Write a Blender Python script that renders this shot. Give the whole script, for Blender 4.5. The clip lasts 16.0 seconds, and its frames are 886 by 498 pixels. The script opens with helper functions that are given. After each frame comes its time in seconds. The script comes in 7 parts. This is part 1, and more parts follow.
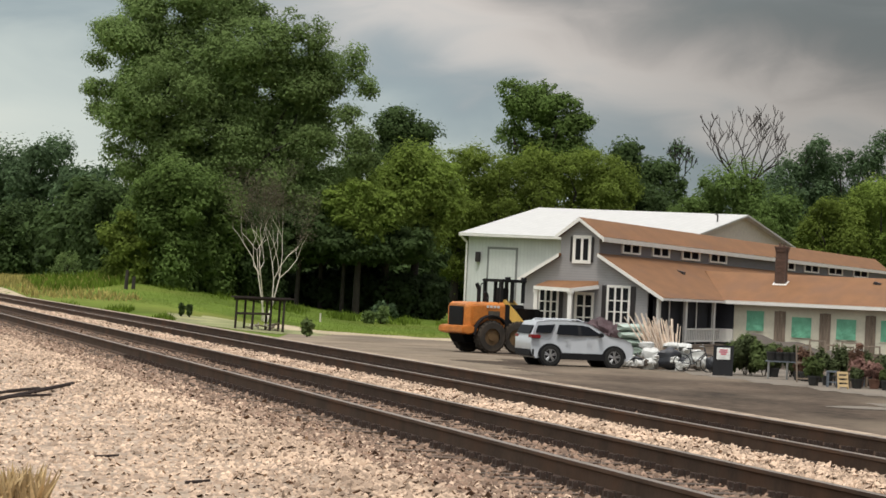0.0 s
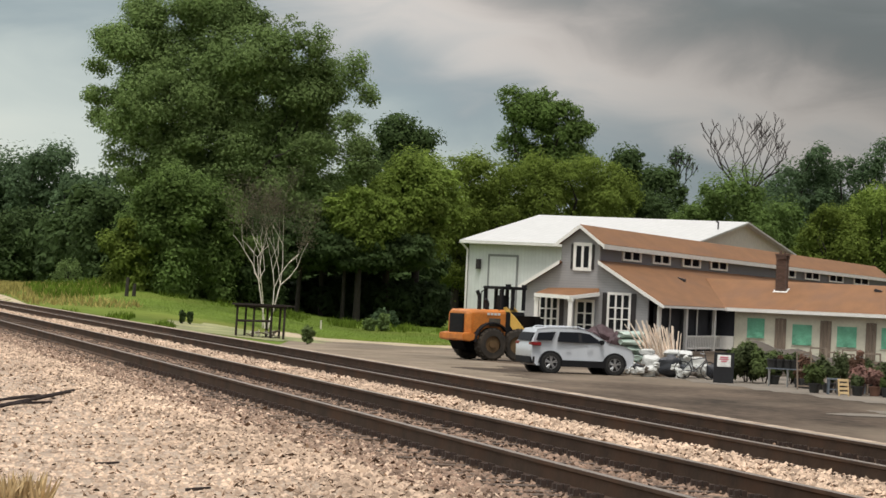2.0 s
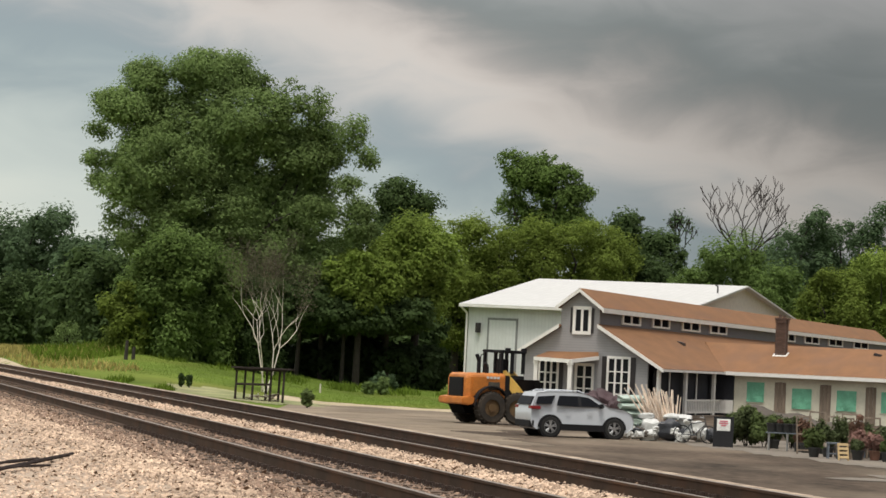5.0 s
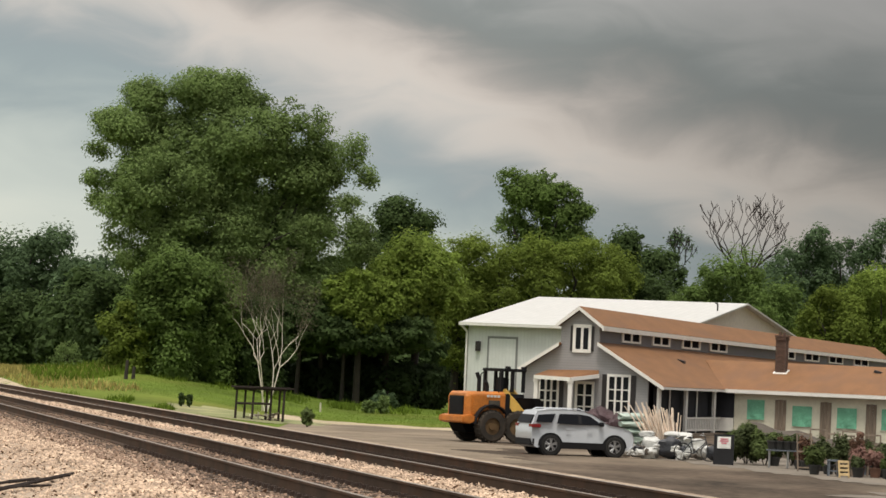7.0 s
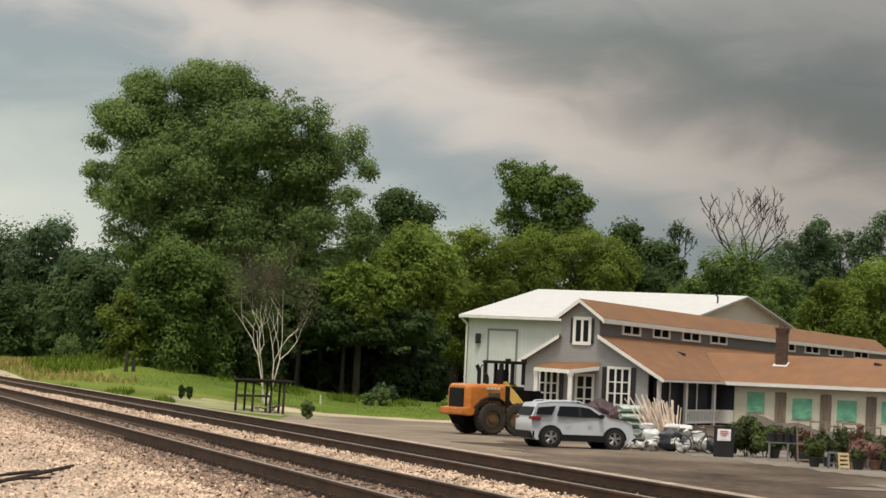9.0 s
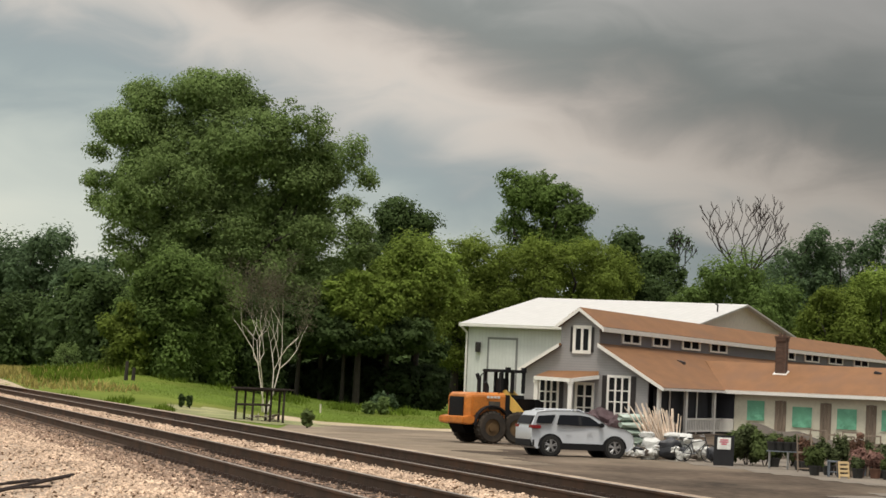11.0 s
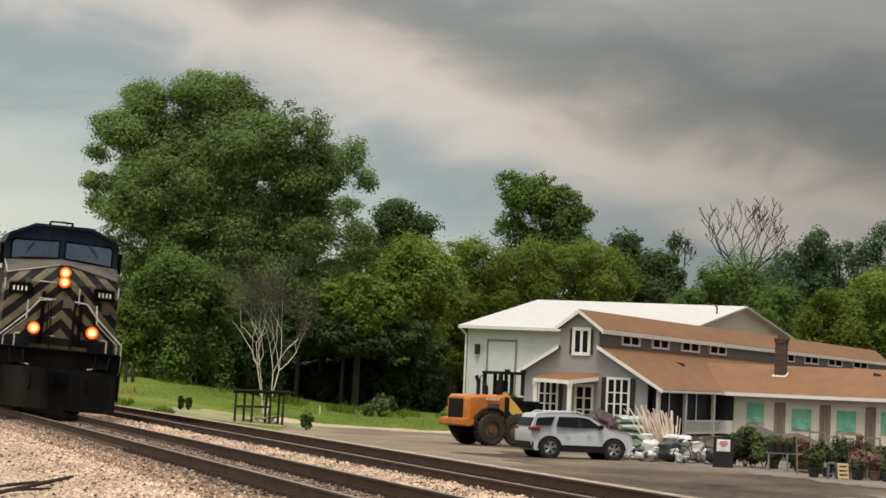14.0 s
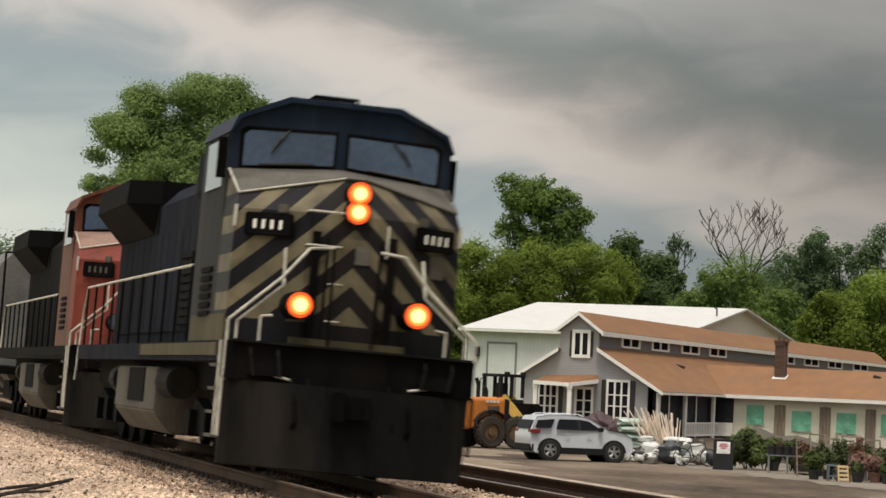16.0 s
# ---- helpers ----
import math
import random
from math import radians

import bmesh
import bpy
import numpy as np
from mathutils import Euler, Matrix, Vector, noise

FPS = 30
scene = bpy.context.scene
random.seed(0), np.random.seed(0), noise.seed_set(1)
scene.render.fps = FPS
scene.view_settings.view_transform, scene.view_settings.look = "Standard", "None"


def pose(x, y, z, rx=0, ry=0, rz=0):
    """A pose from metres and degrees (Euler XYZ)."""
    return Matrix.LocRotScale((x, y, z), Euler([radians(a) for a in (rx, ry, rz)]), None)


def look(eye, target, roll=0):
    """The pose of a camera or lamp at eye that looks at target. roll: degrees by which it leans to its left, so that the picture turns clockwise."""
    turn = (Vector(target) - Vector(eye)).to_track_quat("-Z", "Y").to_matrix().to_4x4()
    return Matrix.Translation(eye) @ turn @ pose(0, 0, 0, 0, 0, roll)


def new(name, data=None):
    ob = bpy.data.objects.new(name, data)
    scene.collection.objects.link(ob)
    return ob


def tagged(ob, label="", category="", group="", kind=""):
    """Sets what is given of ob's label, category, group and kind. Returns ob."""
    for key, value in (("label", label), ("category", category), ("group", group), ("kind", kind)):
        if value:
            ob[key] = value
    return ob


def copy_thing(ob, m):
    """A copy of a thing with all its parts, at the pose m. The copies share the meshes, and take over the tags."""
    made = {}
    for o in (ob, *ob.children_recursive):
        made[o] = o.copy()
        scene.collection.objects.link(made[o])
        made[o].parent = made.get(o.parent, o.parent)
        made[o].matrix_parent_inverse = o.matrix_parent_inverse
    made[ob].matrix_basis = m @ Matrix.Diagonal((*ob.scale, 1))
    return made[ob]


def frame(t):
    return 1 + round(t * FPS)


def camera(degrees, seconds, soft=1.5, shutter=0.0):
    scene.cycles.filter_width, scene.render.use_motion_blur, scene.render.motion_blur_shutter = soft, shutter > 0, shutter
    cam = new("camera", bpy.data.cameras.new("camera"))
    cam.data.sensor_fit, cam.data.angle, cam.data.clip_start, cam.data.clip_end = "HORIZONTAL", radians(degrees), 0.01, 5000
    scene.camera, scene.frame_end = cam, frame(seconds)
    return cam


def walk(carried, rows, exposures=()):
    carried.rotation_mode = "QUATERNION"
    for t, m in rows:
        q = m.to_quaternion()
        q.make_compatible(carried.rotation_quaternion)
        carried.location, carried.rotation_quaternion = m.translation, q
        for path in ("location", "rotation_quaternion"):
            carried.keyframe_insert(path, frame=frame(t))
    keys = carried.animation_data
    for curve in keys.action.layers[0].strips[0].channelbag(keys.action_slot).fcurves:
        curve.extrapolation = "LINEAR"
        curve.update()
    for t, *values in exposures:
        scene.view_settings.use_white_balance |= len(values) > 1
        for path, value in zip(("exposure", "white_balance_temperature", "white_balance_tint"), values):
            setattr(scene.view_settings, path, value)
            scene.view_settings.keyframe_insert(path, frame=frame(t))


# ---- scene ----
# Camera on the near side of two tracks: a long lens that only pans and tilts.
cam = camera(16.0, 16.0, soft=1.55, shutter=0.4)
EYE = 1.31
# seconds, yaw, pitch, roll
TURNS = [
    (0, -0.000, 0.706, -2.634),
    (0.1, 0.000, 0.666, -2.620),
    (0.2, -0.010, 0.710, -2.590),
    (0.3, -0.025, 0.880, -2.550),
    (0.4, -0.050, 1.125, -2.500),
    (0.5, -0.070, 1.341, -2.452),
    (0.7, -0.060, 1.460, -2.490),
    (0.9, -0.045, 1.545, -2.535),
    (1, -0.029, 1.695, -2.554),
    (1.1, -0.020, 1.815, -2.570),
    (1.3, -0.010, 1.670, -2.600),
    (1.5, 0.014, 1.127, -2.636),
    (1.7, 0.016, 0.780, -2.638),
    (1.9, 0.014, 0.850, -2.640),
    (2, 0.011, 0.837, -2.640),
    (2.5, 0.015, 1.125, -2.657),
    (3, 0.016, 1.300, -2.769),
    (3.5, 0.015, 1.524, -2.727),
    (4, 0.012, 1.712, -2.728),
    (6.5, -0.002, 2.271, -2.579),
    (7, 0.003, 2.330, -2.521),
    (7.5, 0.001, 2.356, -2.513),
    (8, 0.004, 2.142, -2.532),
    (8.5, 0.004, 2.132, -2.513),
    (9, 0.004, 2.191, -2.519),
    (11.5, 0.003, 2.356, -2.497),
    (12, 0.004, 2.359, -2.502),
    (12.5, 0.003, 2.348, -2.519),
    (13, -0.007, 2.348, -2.512),
    (13.5, -0.005, 2.364, -2.514),
    (14, -0.009, 2.385, -2.484),
    (14.5, -0.009, 2.408, -2.475),
    (15, -0.007, 2.409, -2.506),
    (15.5, -0.007, 2.416, -2.450),
    (16, -0.010, 2.430, -2.444),
]
walk(cam, [(t, pose(0, 0, EYE, 90 + pitch, roll, yaw)) for t, yaw, pitch, roll in TURNS], exposures=((0.0, 0.0, 6350, 10), (4.0, 0.0, 6400, 10), (8.0, 0.0, 6700, 10), (16.0, 0.0, 6700, 10)))

# ---- world and light ----
def build_world():
    world = bpy.data.worlds.new("overcast_sky")
    scene.world = world
    world.use_nodes = True
    nt = world.node_tree
    nt.nodes.clear()
    N, L = nt.nodes.new, nt.links.new

    def m(op, a, b=None, c=None):
        n = N("ShaderNodeMath")
        n.operation = op
        for i, v in enumerate((a, b, c)):
            if v is None:
                continue
            if isinstance(v, (int, float)):
                n.inputs[i].default_value = v
            else:
                L(v, n.inputs[i])
        return n.outputs[0]

    tc = N("ShaderNodeTexCoord")
    sep = N("ShaderNodeSeparateXYZ")
    L(tc.outputs["Generated"], sep.inputs[0])
    az = m("ARCTAN2", sep.outputs[0], sep.outputs[1])
    el = m("ARCSINE", sep.outputs[2])
    comb = N("ShaderNodeCombineXYZ")
    L(az, comb.inputs[0])
    L(el, comb.inputs[1])
    # streaky cloud deck: bands that sink towards the right, stirred by noise
    rot = N("ShaderNodeMapping")
    rot.inputs["Rotation"].default_value = (0, 0, 0.25)
    rot.inputs["Scale"].default_value = (7, 17, 1)
    L(comb.outputs[0], rot.inputs[0])
    n1 = N("ShaderNodeTexNoise")
    n1.inputs["Scale"].default_value = 1.0
    n1.inputs["Detail"].default_value = 3
    n1.inputs["Roughness"].default_value = 0.45
    n1.inputs["Distortion"].default_value = 0.4
    L(rot.outputs[0], n1.inputs["Vector"])
    q = m("MULTIPLY_ADD", az, 0.255, el)
    n2 = N("ShaderNodeTexNoise")
    n2.inputs["Scale"].default_value = 3.2
    n2.inputs["Detail"].default_value = 5
    n2.inputs["Distortion"].default_value = 0.8
    L(rot.outputs[0], n2.inputs["Vector"])
    stir = m("MULTIPLY_ADD", m("SUBTRACT", n2.outputs[0], 0.5), 0.034, m("MULTIPLY", m("SUBTRACT", n1.outputs[0], 0.5), 0.045))
    q = m("ADD", q, stir)
    ramp = N("ShaderNodeValToRGB")
    ramp.color_ramp.interpolation = "B_SPLINE"
    stops = [(0.00, (0.70, 0.72, 0.64)), (0.12, (0.60, 0.65, 0.60)), (0.23, (0.48, 0.53, 0.51)), (0.32, (0.26, 0.33, 0.36)),
             (0.39, (0.44, 0.455, 0.45)), (0.47, (0.765, 0.69, 0.62)), (0.545, (0.44, 0.40, 0.37)), (0.63, (0.19, 0.22, 0.215)),
             (0.72, (0.38, 0.385, 0.37)), (0.85, (0.60, 0.585, 0.565)), (1.0, (0.50, 0.50, 0.495))]
    e = ramp.color_ramp.elements
    e[0].position, e[0].color = stops[0][0], (*stops[0][1], 1)
    e[1].position, e[1].color = stops[-1][0], (*stops[-1][1], 1)
    for p, c in stops[1:-1]:
        k = e.new(p)
        k.color = (*c, 1)
    L(m("MULTIPLY", q, 5.4), ramp.inputs[0])
    # an overcast sky is brightest overhead
    up = N("ShaderNodeMapRange")
    up.interpolation_type = "SMOOTHSTEP"
    L(el, up.inputs[0])
    for i, v in ((1, 0.2), (2, 1.3), (3, 1.0), (4, 4.2)):
        up.inputs[i].default_value = v
    tone = N("ShaderNodeVectorMath")
    tone.operation = "SCALE"
    L(ramp.outputs[0], tone.inputs[0])
    fade = N("ShaderNodeMapRange")
    fade.interpolation_type = "SMOOTHSTEP"
    L(az, fade.inputs[0])
    for i, v in ((1, -0.03), (2, 0.14), (3, 1.04), (4, 0.60)):
        fade.inputs[i].default_value = v
    L(m("MULTIPLY", up.outputs[0], fade.outputs[0]), tone.inputs["Scale"])
    clouds = N("ShaderNodeBackground")
    L(tone.outputs[0], clouds.inputs[0])
    clouds.inputs[1].default_value = 1.0
    sky = N("ShaderNodeTexSky")
    sky.sky_type = "NISHITA"
    sky.sun_disc = False
    sky.sun_elevation, sky.sun_rotation = radians(69), radians(186)
    clear = N("ShaderNodeBackground")
    L(sky.outputs[0], clear.inputs[0])
    clear.inputs[1].default_value = 0.08
    mix = N("ShaderNodeMixShader")
    mix.inputs[0].default_value = 0.93
    L(clear.outputs[0], mix.inputs[1])
    L(clouds.outputs[0], mix.inputs[2])
    out = N("ShaderNodeOutputWorld")
    L(mix.outputs[0], out.inputs[0])
    sun = new("sun", bpy.data.lights.new("sun", "SUN"))
    sun.data.energy, sun.data.angle, sun.data.color = 2.3, radians(14), (1.0, 0.93, 0.82)
    sun.matrix_world = look((-3, -28, 74), (0, 0, 0))


build_world()


# ---- materials ----
def mat(name, color, rough=0.7, metal=0.0, vary=0.12, scale=3.0, bump=0.0, fine=0.0, dirt=None, dirt_amount=0.35, spec=0.5, coat=0.0, island=0.0, obj=0.0, stretch=(1, 1, 1), transl=0.0):
    """A surface with two scales of variation, optional stains, relief and per-piece tint."""
    ma = bpy.data.materials.new(name)
    ma.use_nodes = True
    nt = ma.node_tree
    N, L = nt.nodes.new, nt.links.new
    b = nt.nodes["Principled BSDF"]
    b.inputs["Roughness"].default_value = rough
    b.inputs["Metallic"].default_value = metal
    b.inputs["Specular IOR Level"].default_value = spec
    b.inputs["Coat Weight"].default_value = coat
    tc = N("ShaderNodeTexCoord")
    mp = N("ShaderNodeMapping")
    mp.inputs["Scale"].default_value = stretch
    L(tc.outputs["Object"], mp.inputs[0])

    def noise_tex(s, d=4):
        n = N("ShaderNodeTexNoise")
        n.inputs["Scale"].default_value = s
        n.inputs["Detail"].default_value = d
        L(mp.outputs[0], n.inputs["Vector"])
        return n.outputs["Fac"]

    big, small = noise_tex(scale), noise_tex(scale * 11)
    mx = N("ShaderNodeMath")
    mx.operation = "MULTIPLY_ADD"
    L(small, mx.inputs[0])
    mx.inputs[1].default_value = 0.6
    L(big, mx.inputs[2])
    val = N("ShaderNodeMapRange")
    L(mx.outputs[0], val.inputs[0])
    val.inputs[1].default_value, val.inputs[2].default_value = 0.45, 1.15
    val.inputs[3].default_value, val.inputs[4].default_value = 1 - 2 * vary, 1 + 2 * vary
    source = val.outputs[0]
    if island or obj:
        extra = N("ShaderNodeMapRange")
        if island:
            L(N("ShaderNodeNewGeometry").outputs["Random Per Island"], extra.inputs[0])
        else:
            L(N("ShaderNodeObjectInfo").outputs["Random"], extra.inputs[0])
        w = island or obj
        extra.inputs[3].default_value, extra.inputs[4].default_value = 1 - w, 1 + w
        mul = N("ShaderNodeMath")
        mul.operation = "MULTIPLY"
        L(source, mul.inputs[0])
        L(extra.outputs[0], mul.inputs[1])
        source = mul.outputs[0]
    tint = N("ShaderNodeVectorMath")
    tint.operation = "SCALE"
    tint.inputs[0].default_value = color
    L(source, tint.inputs["Scale"])
    last = tint.outputs[0]
    if dirt:
        d = noise_tex(scale * 0.45, 6)
        r = N("ShaderNodeMapRange")
        L(d, r.inputs[0])
        r.inputs[1].default_value, r.inputs[2].default_value = 0.48, 0.72
        r.inputs[3].default_value, r.inputs[4].default_value = 0.0, dirt_amount
        mix = N("ShaderNodeMix")
        mix.data_type = "RGBA"
        L(r.outputs[0], mix.inputs[0])
        L(last, mix.inputs[6])
        mix.inputs[7].default_value = (*dirt, 1)
        last = mix.outputs[2]
    L(last, b.inputs["Base Color"])
    if bump:
        bp = N("ShaderNodeBump")
        bp.inputs["Strength"].default_value = bump
        bp.inputs["Distance"].default_value = fine or 0.02
        L(mx.outputs[0], bp.inputs["Height"])
        L(bp.outputs[0], b.inputs["Normal"])
    if transl:
        t = N("ShaderNodeBsdfTranslucent")
        L(last, t.inputs[0])
        sh = N("ShaderNodeMixShader")
        sh.inputs[0].default_value = transl
        L(b.outputs[0], sh.inputs[1])
        L(t.outputs[0], sh.inputs[2])
        L(sh.outputs[0], nt.nodes["Material Output"].inputs[0])
    return ma


def glow(name, color, strength):
    ma = bpy.data.materials.new(name)
    ma.use_nodes = True
    b = ma.node_tree.nodes["Principled BSDF"]
    b.inputs["Base Color"].default_value = (*color, 1)
    b.inputs["Emission Color"].default_value = (*color, 1)
    b.inputs["Emission Strength"].default_value = strength
    return ma


def banded(name, color, dark, axis, period, width, rough=0.6, soft=0.15):
    """A surface with narrow darker lines across one axis, such as lapped siding or shingle courses."""
    ma = mat(name, color, rough=rough, vary=0.06, scale=1.2)
    nt = ma.node_tree
    N, L = nt.nodes.new, nt.links.new
    b = nt.nodes["Principled BSDF"]
    old = b.inputs["Base Color"].links[0].from_socket
    tc = N("ShaderNodeTexCoord")
    sep = N("ShaderNodeSeparateXYZ")
    L(tc.outputs["Object"], sep.inputs[0])
    f = N("ShaderNodeMath")
    f.operation = "FRACT"
    s = N("ShaderNodeMath")
    s.operation = "MULTIPLY"
    L(sep.outputs[axis], s.inputs[0])
    s.inputs[1].default_value = 1 / period
    L(s.outputs[0], f.inputs[0])
    r = N("ShaderNodeMapRange")
    L(f.outputs[0], r.inputs[0])
    r.inputs[1].default_value, r.inputs[2].default_value = width, width + soft
    r.inputs[3].default_value, r.inputs[4].default_value = 1, 0
    mix = N("ShaderNodeMix")
    mix.data_type = "RGBA"
    L(r.outputs[0], mix.inputs[0])
    L(old, mix.inputs[6])
    mix.inputs[7].default_value = (*dark, 1)
    L(mix.outputs[2], b.inputs["Base Color"])
    return ma


M_SOIL = mat("grass_ground", (0.105, 0.150, 0.026), 0.95, vary=0.25, scale=0.12, dirt=(0.20, 0.19, 0.05), dirt_amount=0.6, spec=0.05)
M_GRASS = mat("grass_blades", (0.112, 0.165, 0.023), 0.8, vary=0.25, scale=0.2, island=0.3, transl=0.25, spec=0.05)
M_DRYGRASS = mat("dry_grass", (0.36, 0.30, 0.105), 0.85, vary=0.2, scale=0.3, island=0.3, transl=0.25, spec=0.05)
M_ASPHALT = mat("worn_asphalt", (0.082, 0.061, 0.045), 0.95, vary=0.45, scale=0.26, bump=0.3, dirt=(0.25, 0.20, 0.15), dirt_amount=0.85, spec=0.12, stretch=(1, 0.4, 1))
M_DIRT = mat("pale_gravel_path", (0.40, 0.33, 0.23), 0.95, vary=0.2, scale=0.6, spec=0.05)
M_STRAW = mat("bleached_straw", (0.50, 0.37, 0.20), 0.85, vary=0.2, scale=3, island=0.25, transl=0.15, spec=0.05)
M_BALLAST = mat("ballast_bed", (0.37, 0.29, 0.225), 0.95, vary=0.3, scale=3.0, bump=0.6, dirt=(0.20, 0.13, 0.09), dirt_amount=0.5, spec=0.1)
M_STONE = mat("ballast_stone", (0.46, 0.338, 0.25), 0.9, vary=0.2, scale=0.35, island=0.45, spec=0.1)
M_STONE_RUST = mat("rusty_stone", (0.215, 0.14, 0.098), 0.9, vary=0.15, scale=6, island=0.45)
M_RAIL = mat("rusty_rail_steel", (0.068, 0.043, 0.030), 0.8, metal=0.0, vary=0.2, scale=2.0, dirt=(0.12, 0.06, 0.033), dirt_amount=0.6, spec=0.15)
M_RAILTOP = mat("polished_rail_head", (0.33, 0.26, 0.205), 0.38, metal=0.9, vary=0.08, scale=2.0)
M_TIE = mat("creosote_timber", (0.085, 0.056, 0.038), 0.9, vary=0.3, scale=4, bump=0.4, obj=0.3)
M_SPIKE = mat("rusty_spike", (0.05, 0.032, 0.025), 0.8, metal=0.3)


# ---- mesh helpers ----
def box(bm, x0, x1, y0, y1, z0, z1):
    v = [bm.verts.new(p) for p in ((x0, y0, z0), (x1, y0, z0), (x1, y1, z0), (x0, y1, z0), (x0, y0, z1), (x1, y0, z1), (x1, y1, z1), (x0, y1, z1))]
    for f in ((3, 2, 1, 0), (4, 5, 6, 7), (0, 1, 5, 4), (1, 2, 6, 5), (2, 3, 7, 6), (3, 0, 4, 7)):
        bm.faces.new([v[i] for i in f])
    return v


def prism(bm, poly, a, b, axis="y"):
    """A closed profile drawn out from a to b. axis y: profile in x, z; axis x: profile in y, z; axis z: profile in x, y."""
    place = {"y": lambda p, d: (p[0], d, p[1]), "x": lambda p, d: (d, p[0], p[1]), "z": lambda p, d: (p[0], p[1], d)}[axis]
    lo, hi = [bm.verts.new(place(p, a)) for p in poly], [bm.verts.new(place(p, b)) for p in poly]
    n = len(poly)
    bm.faces.new(lo)
    bm.faces.new(hi[::-1])
    for i in range(n):
        bm.faces.new((lo[i], hi[i], hi[(i + 1) % n], lo[(i + 1) % n]))
    return lo + hi


def rod(bm, p, q, r, r2=None, seg=8, caps=True):
    p, q = Vector(p), Vector(q)
    r2 = r if r2 is None else r2
    turn = (q - p).to_track_quat("Z", "Y").to_matrix()
    rings = []
    for c, rad in ((p, r), (q, r2)):
        rings.append([bm.verts.new(c + turn @ Vector((rad * math.cos(2 * math.pi * i / seg), rad * math.sin(2 * math.pi * i / seg), 0))) for i in range(seg)])
    for i in range(seg):
        bm.faces.new((rings[0][i], rings[0][(i + 1) % seg], rings[1][(i + 1) % seg], rings[1][i]))
    if caps:
        bm.faces.new(rings[0][::-1])
        bm.faces.new(rings[1])


def path_rod(bm, pts, r, seg=6):
    for a, b in zip(pts, pts[1:]):
        rod(bm, a, b, r, seg=seg)


def loft(bm, rings, caps=True):
    rows = [[bm.verts.new(p) for p in ring] for ring in rings]
    n = len(rows[0])
    for a, b in zip(rows, rows[1:]):
        for i in range(n):
            bm.faces.new((a[i], a[(i + 1) % n], b[(i + 1) % n], b[i]))
    if caps:
        bm.faces.new(rows[0][::-1])
        bm.faces.new(rows[-1])


def part(name, bm, material, parent=None, label="", smooth=False, bevel=0.0, at=None):
    bmesh.ops.recalc_face_normals(bm, faces=bm.faces)
    if bevel:
        bmesh.ops.bevel(bm, geom=[e for e in bm.edges if e.is_manifold and e.calc_face_angle(0) > 0.6], offset=bevel, segments=2, affect="EDGES", clamp_overlap=True)
    me = bpy.data.meshes.new(name)
    bm.to_mesh(me)
    bm.free()
    if smooth:
        me.shade_smooth()
        me.set_sharp_from_angle(angle=radians(38))
    me.materials.append(material)
    ob = new(name, me)
    if parent:
        ob.parent = parent
    if at:
        ob.matrix_basis = at
    if label:
        ob["label"] = label
    return ob


def share(name, ob, parent, m):
    """One more piece on the mesh of another."""
    o = new(name, ob.data)
    o.parent = parent
    o.matrix_basis = m
    return o


def thing(name, label, category, m=None, group="", kind=""):
    ob = new(name)
    ob.empty_display_size = 0.3
    if m:
        ob.matrix_basis = m
    return tagged(ob, label, category, group, kind)


def raw(name, verts, faces, material, parent=None, label="", kind=""):
    """One mesh from arrays: verts (n, 3), faces (m, k)."""
    me = bpy.data.meshes.new(name)
    verts, faces = np.asarray(verts, dtype=np.float32), np.asarray(faces, dtype=np.int32)
    k = faces.shape[1]
    me.vertices.add(len(verts))
    me.vertices.foreach_set("co", verts.ravel())
    me.loops.add(faces.size)
    me.loops.foreach_set("vertex_index", faces.ravel())
    me.polygons.add(len(faces))
    me.polygons.foreach_set("loop_start", np.arange(0, faces.size, k, dtype=np.int32))
    me.update(calc_edges=True)
    me.validate()
    me.materials.append(material)
    ob = new(name, me)
    if parent:
        ob.parent = parent
    return tagged(ob, label, "", "", kind)


# ---- the lie of the land ----
TRACK = radians(11.848)      # the tracks run this far left of the line of sight
ALONG = np.array([-math.sin(TRACK), math.cos(TRACK)])
ACROSS = np.array([math.cos(TRACK), math.sin(TRACK)])
RAILS = (6.19, 7.64, 9.50, 10.97)     # distance of each rail from the camera's standpoint
LOT = -1.4


def on_track(s, p, z=0.0):
    return pose(*(s * ALONG + p * ACROSS), z, 0, 0, math.degrees(TRACK))


def smooth(t):
    t = np.clip(t, 0, 1)
    return t * t * (3 - 2 * t)


def land(x, y):
    """Height of the ground: level gravel this side of the tracks, a yard beyond them, and a grassy rise towards the woods."""
    x, y = np.asarray(x, dtype=float), np.asarray(y, dtype=float)
    p = x * ACROSS[0] + y * ACROSS[1]
    far = LOT + 1.3 * smooth((y - 140) / 55) * smooth((-4 - x) / 14) + 0.5 * smooth((y - 170) / 60) * smooth((6 - x) / 10)
    far = far + 0.75 * np.exp(-((x + 21.5) ** 2 / 30 + (y - 206) ** 2 / 90))
    bank = -0.42 + (far + 0.42) * smooth((p - 12.0) / 3.2)
    near = -0.33 - 0.1 * smooth((4.2 - p) / 3)
    z = np.where(p > 11.5, bank, np.where(p < 5.4, near, -0.42))
    return z - 0.6 * smooth((np.hypot(x, y) - 500) / 1500)


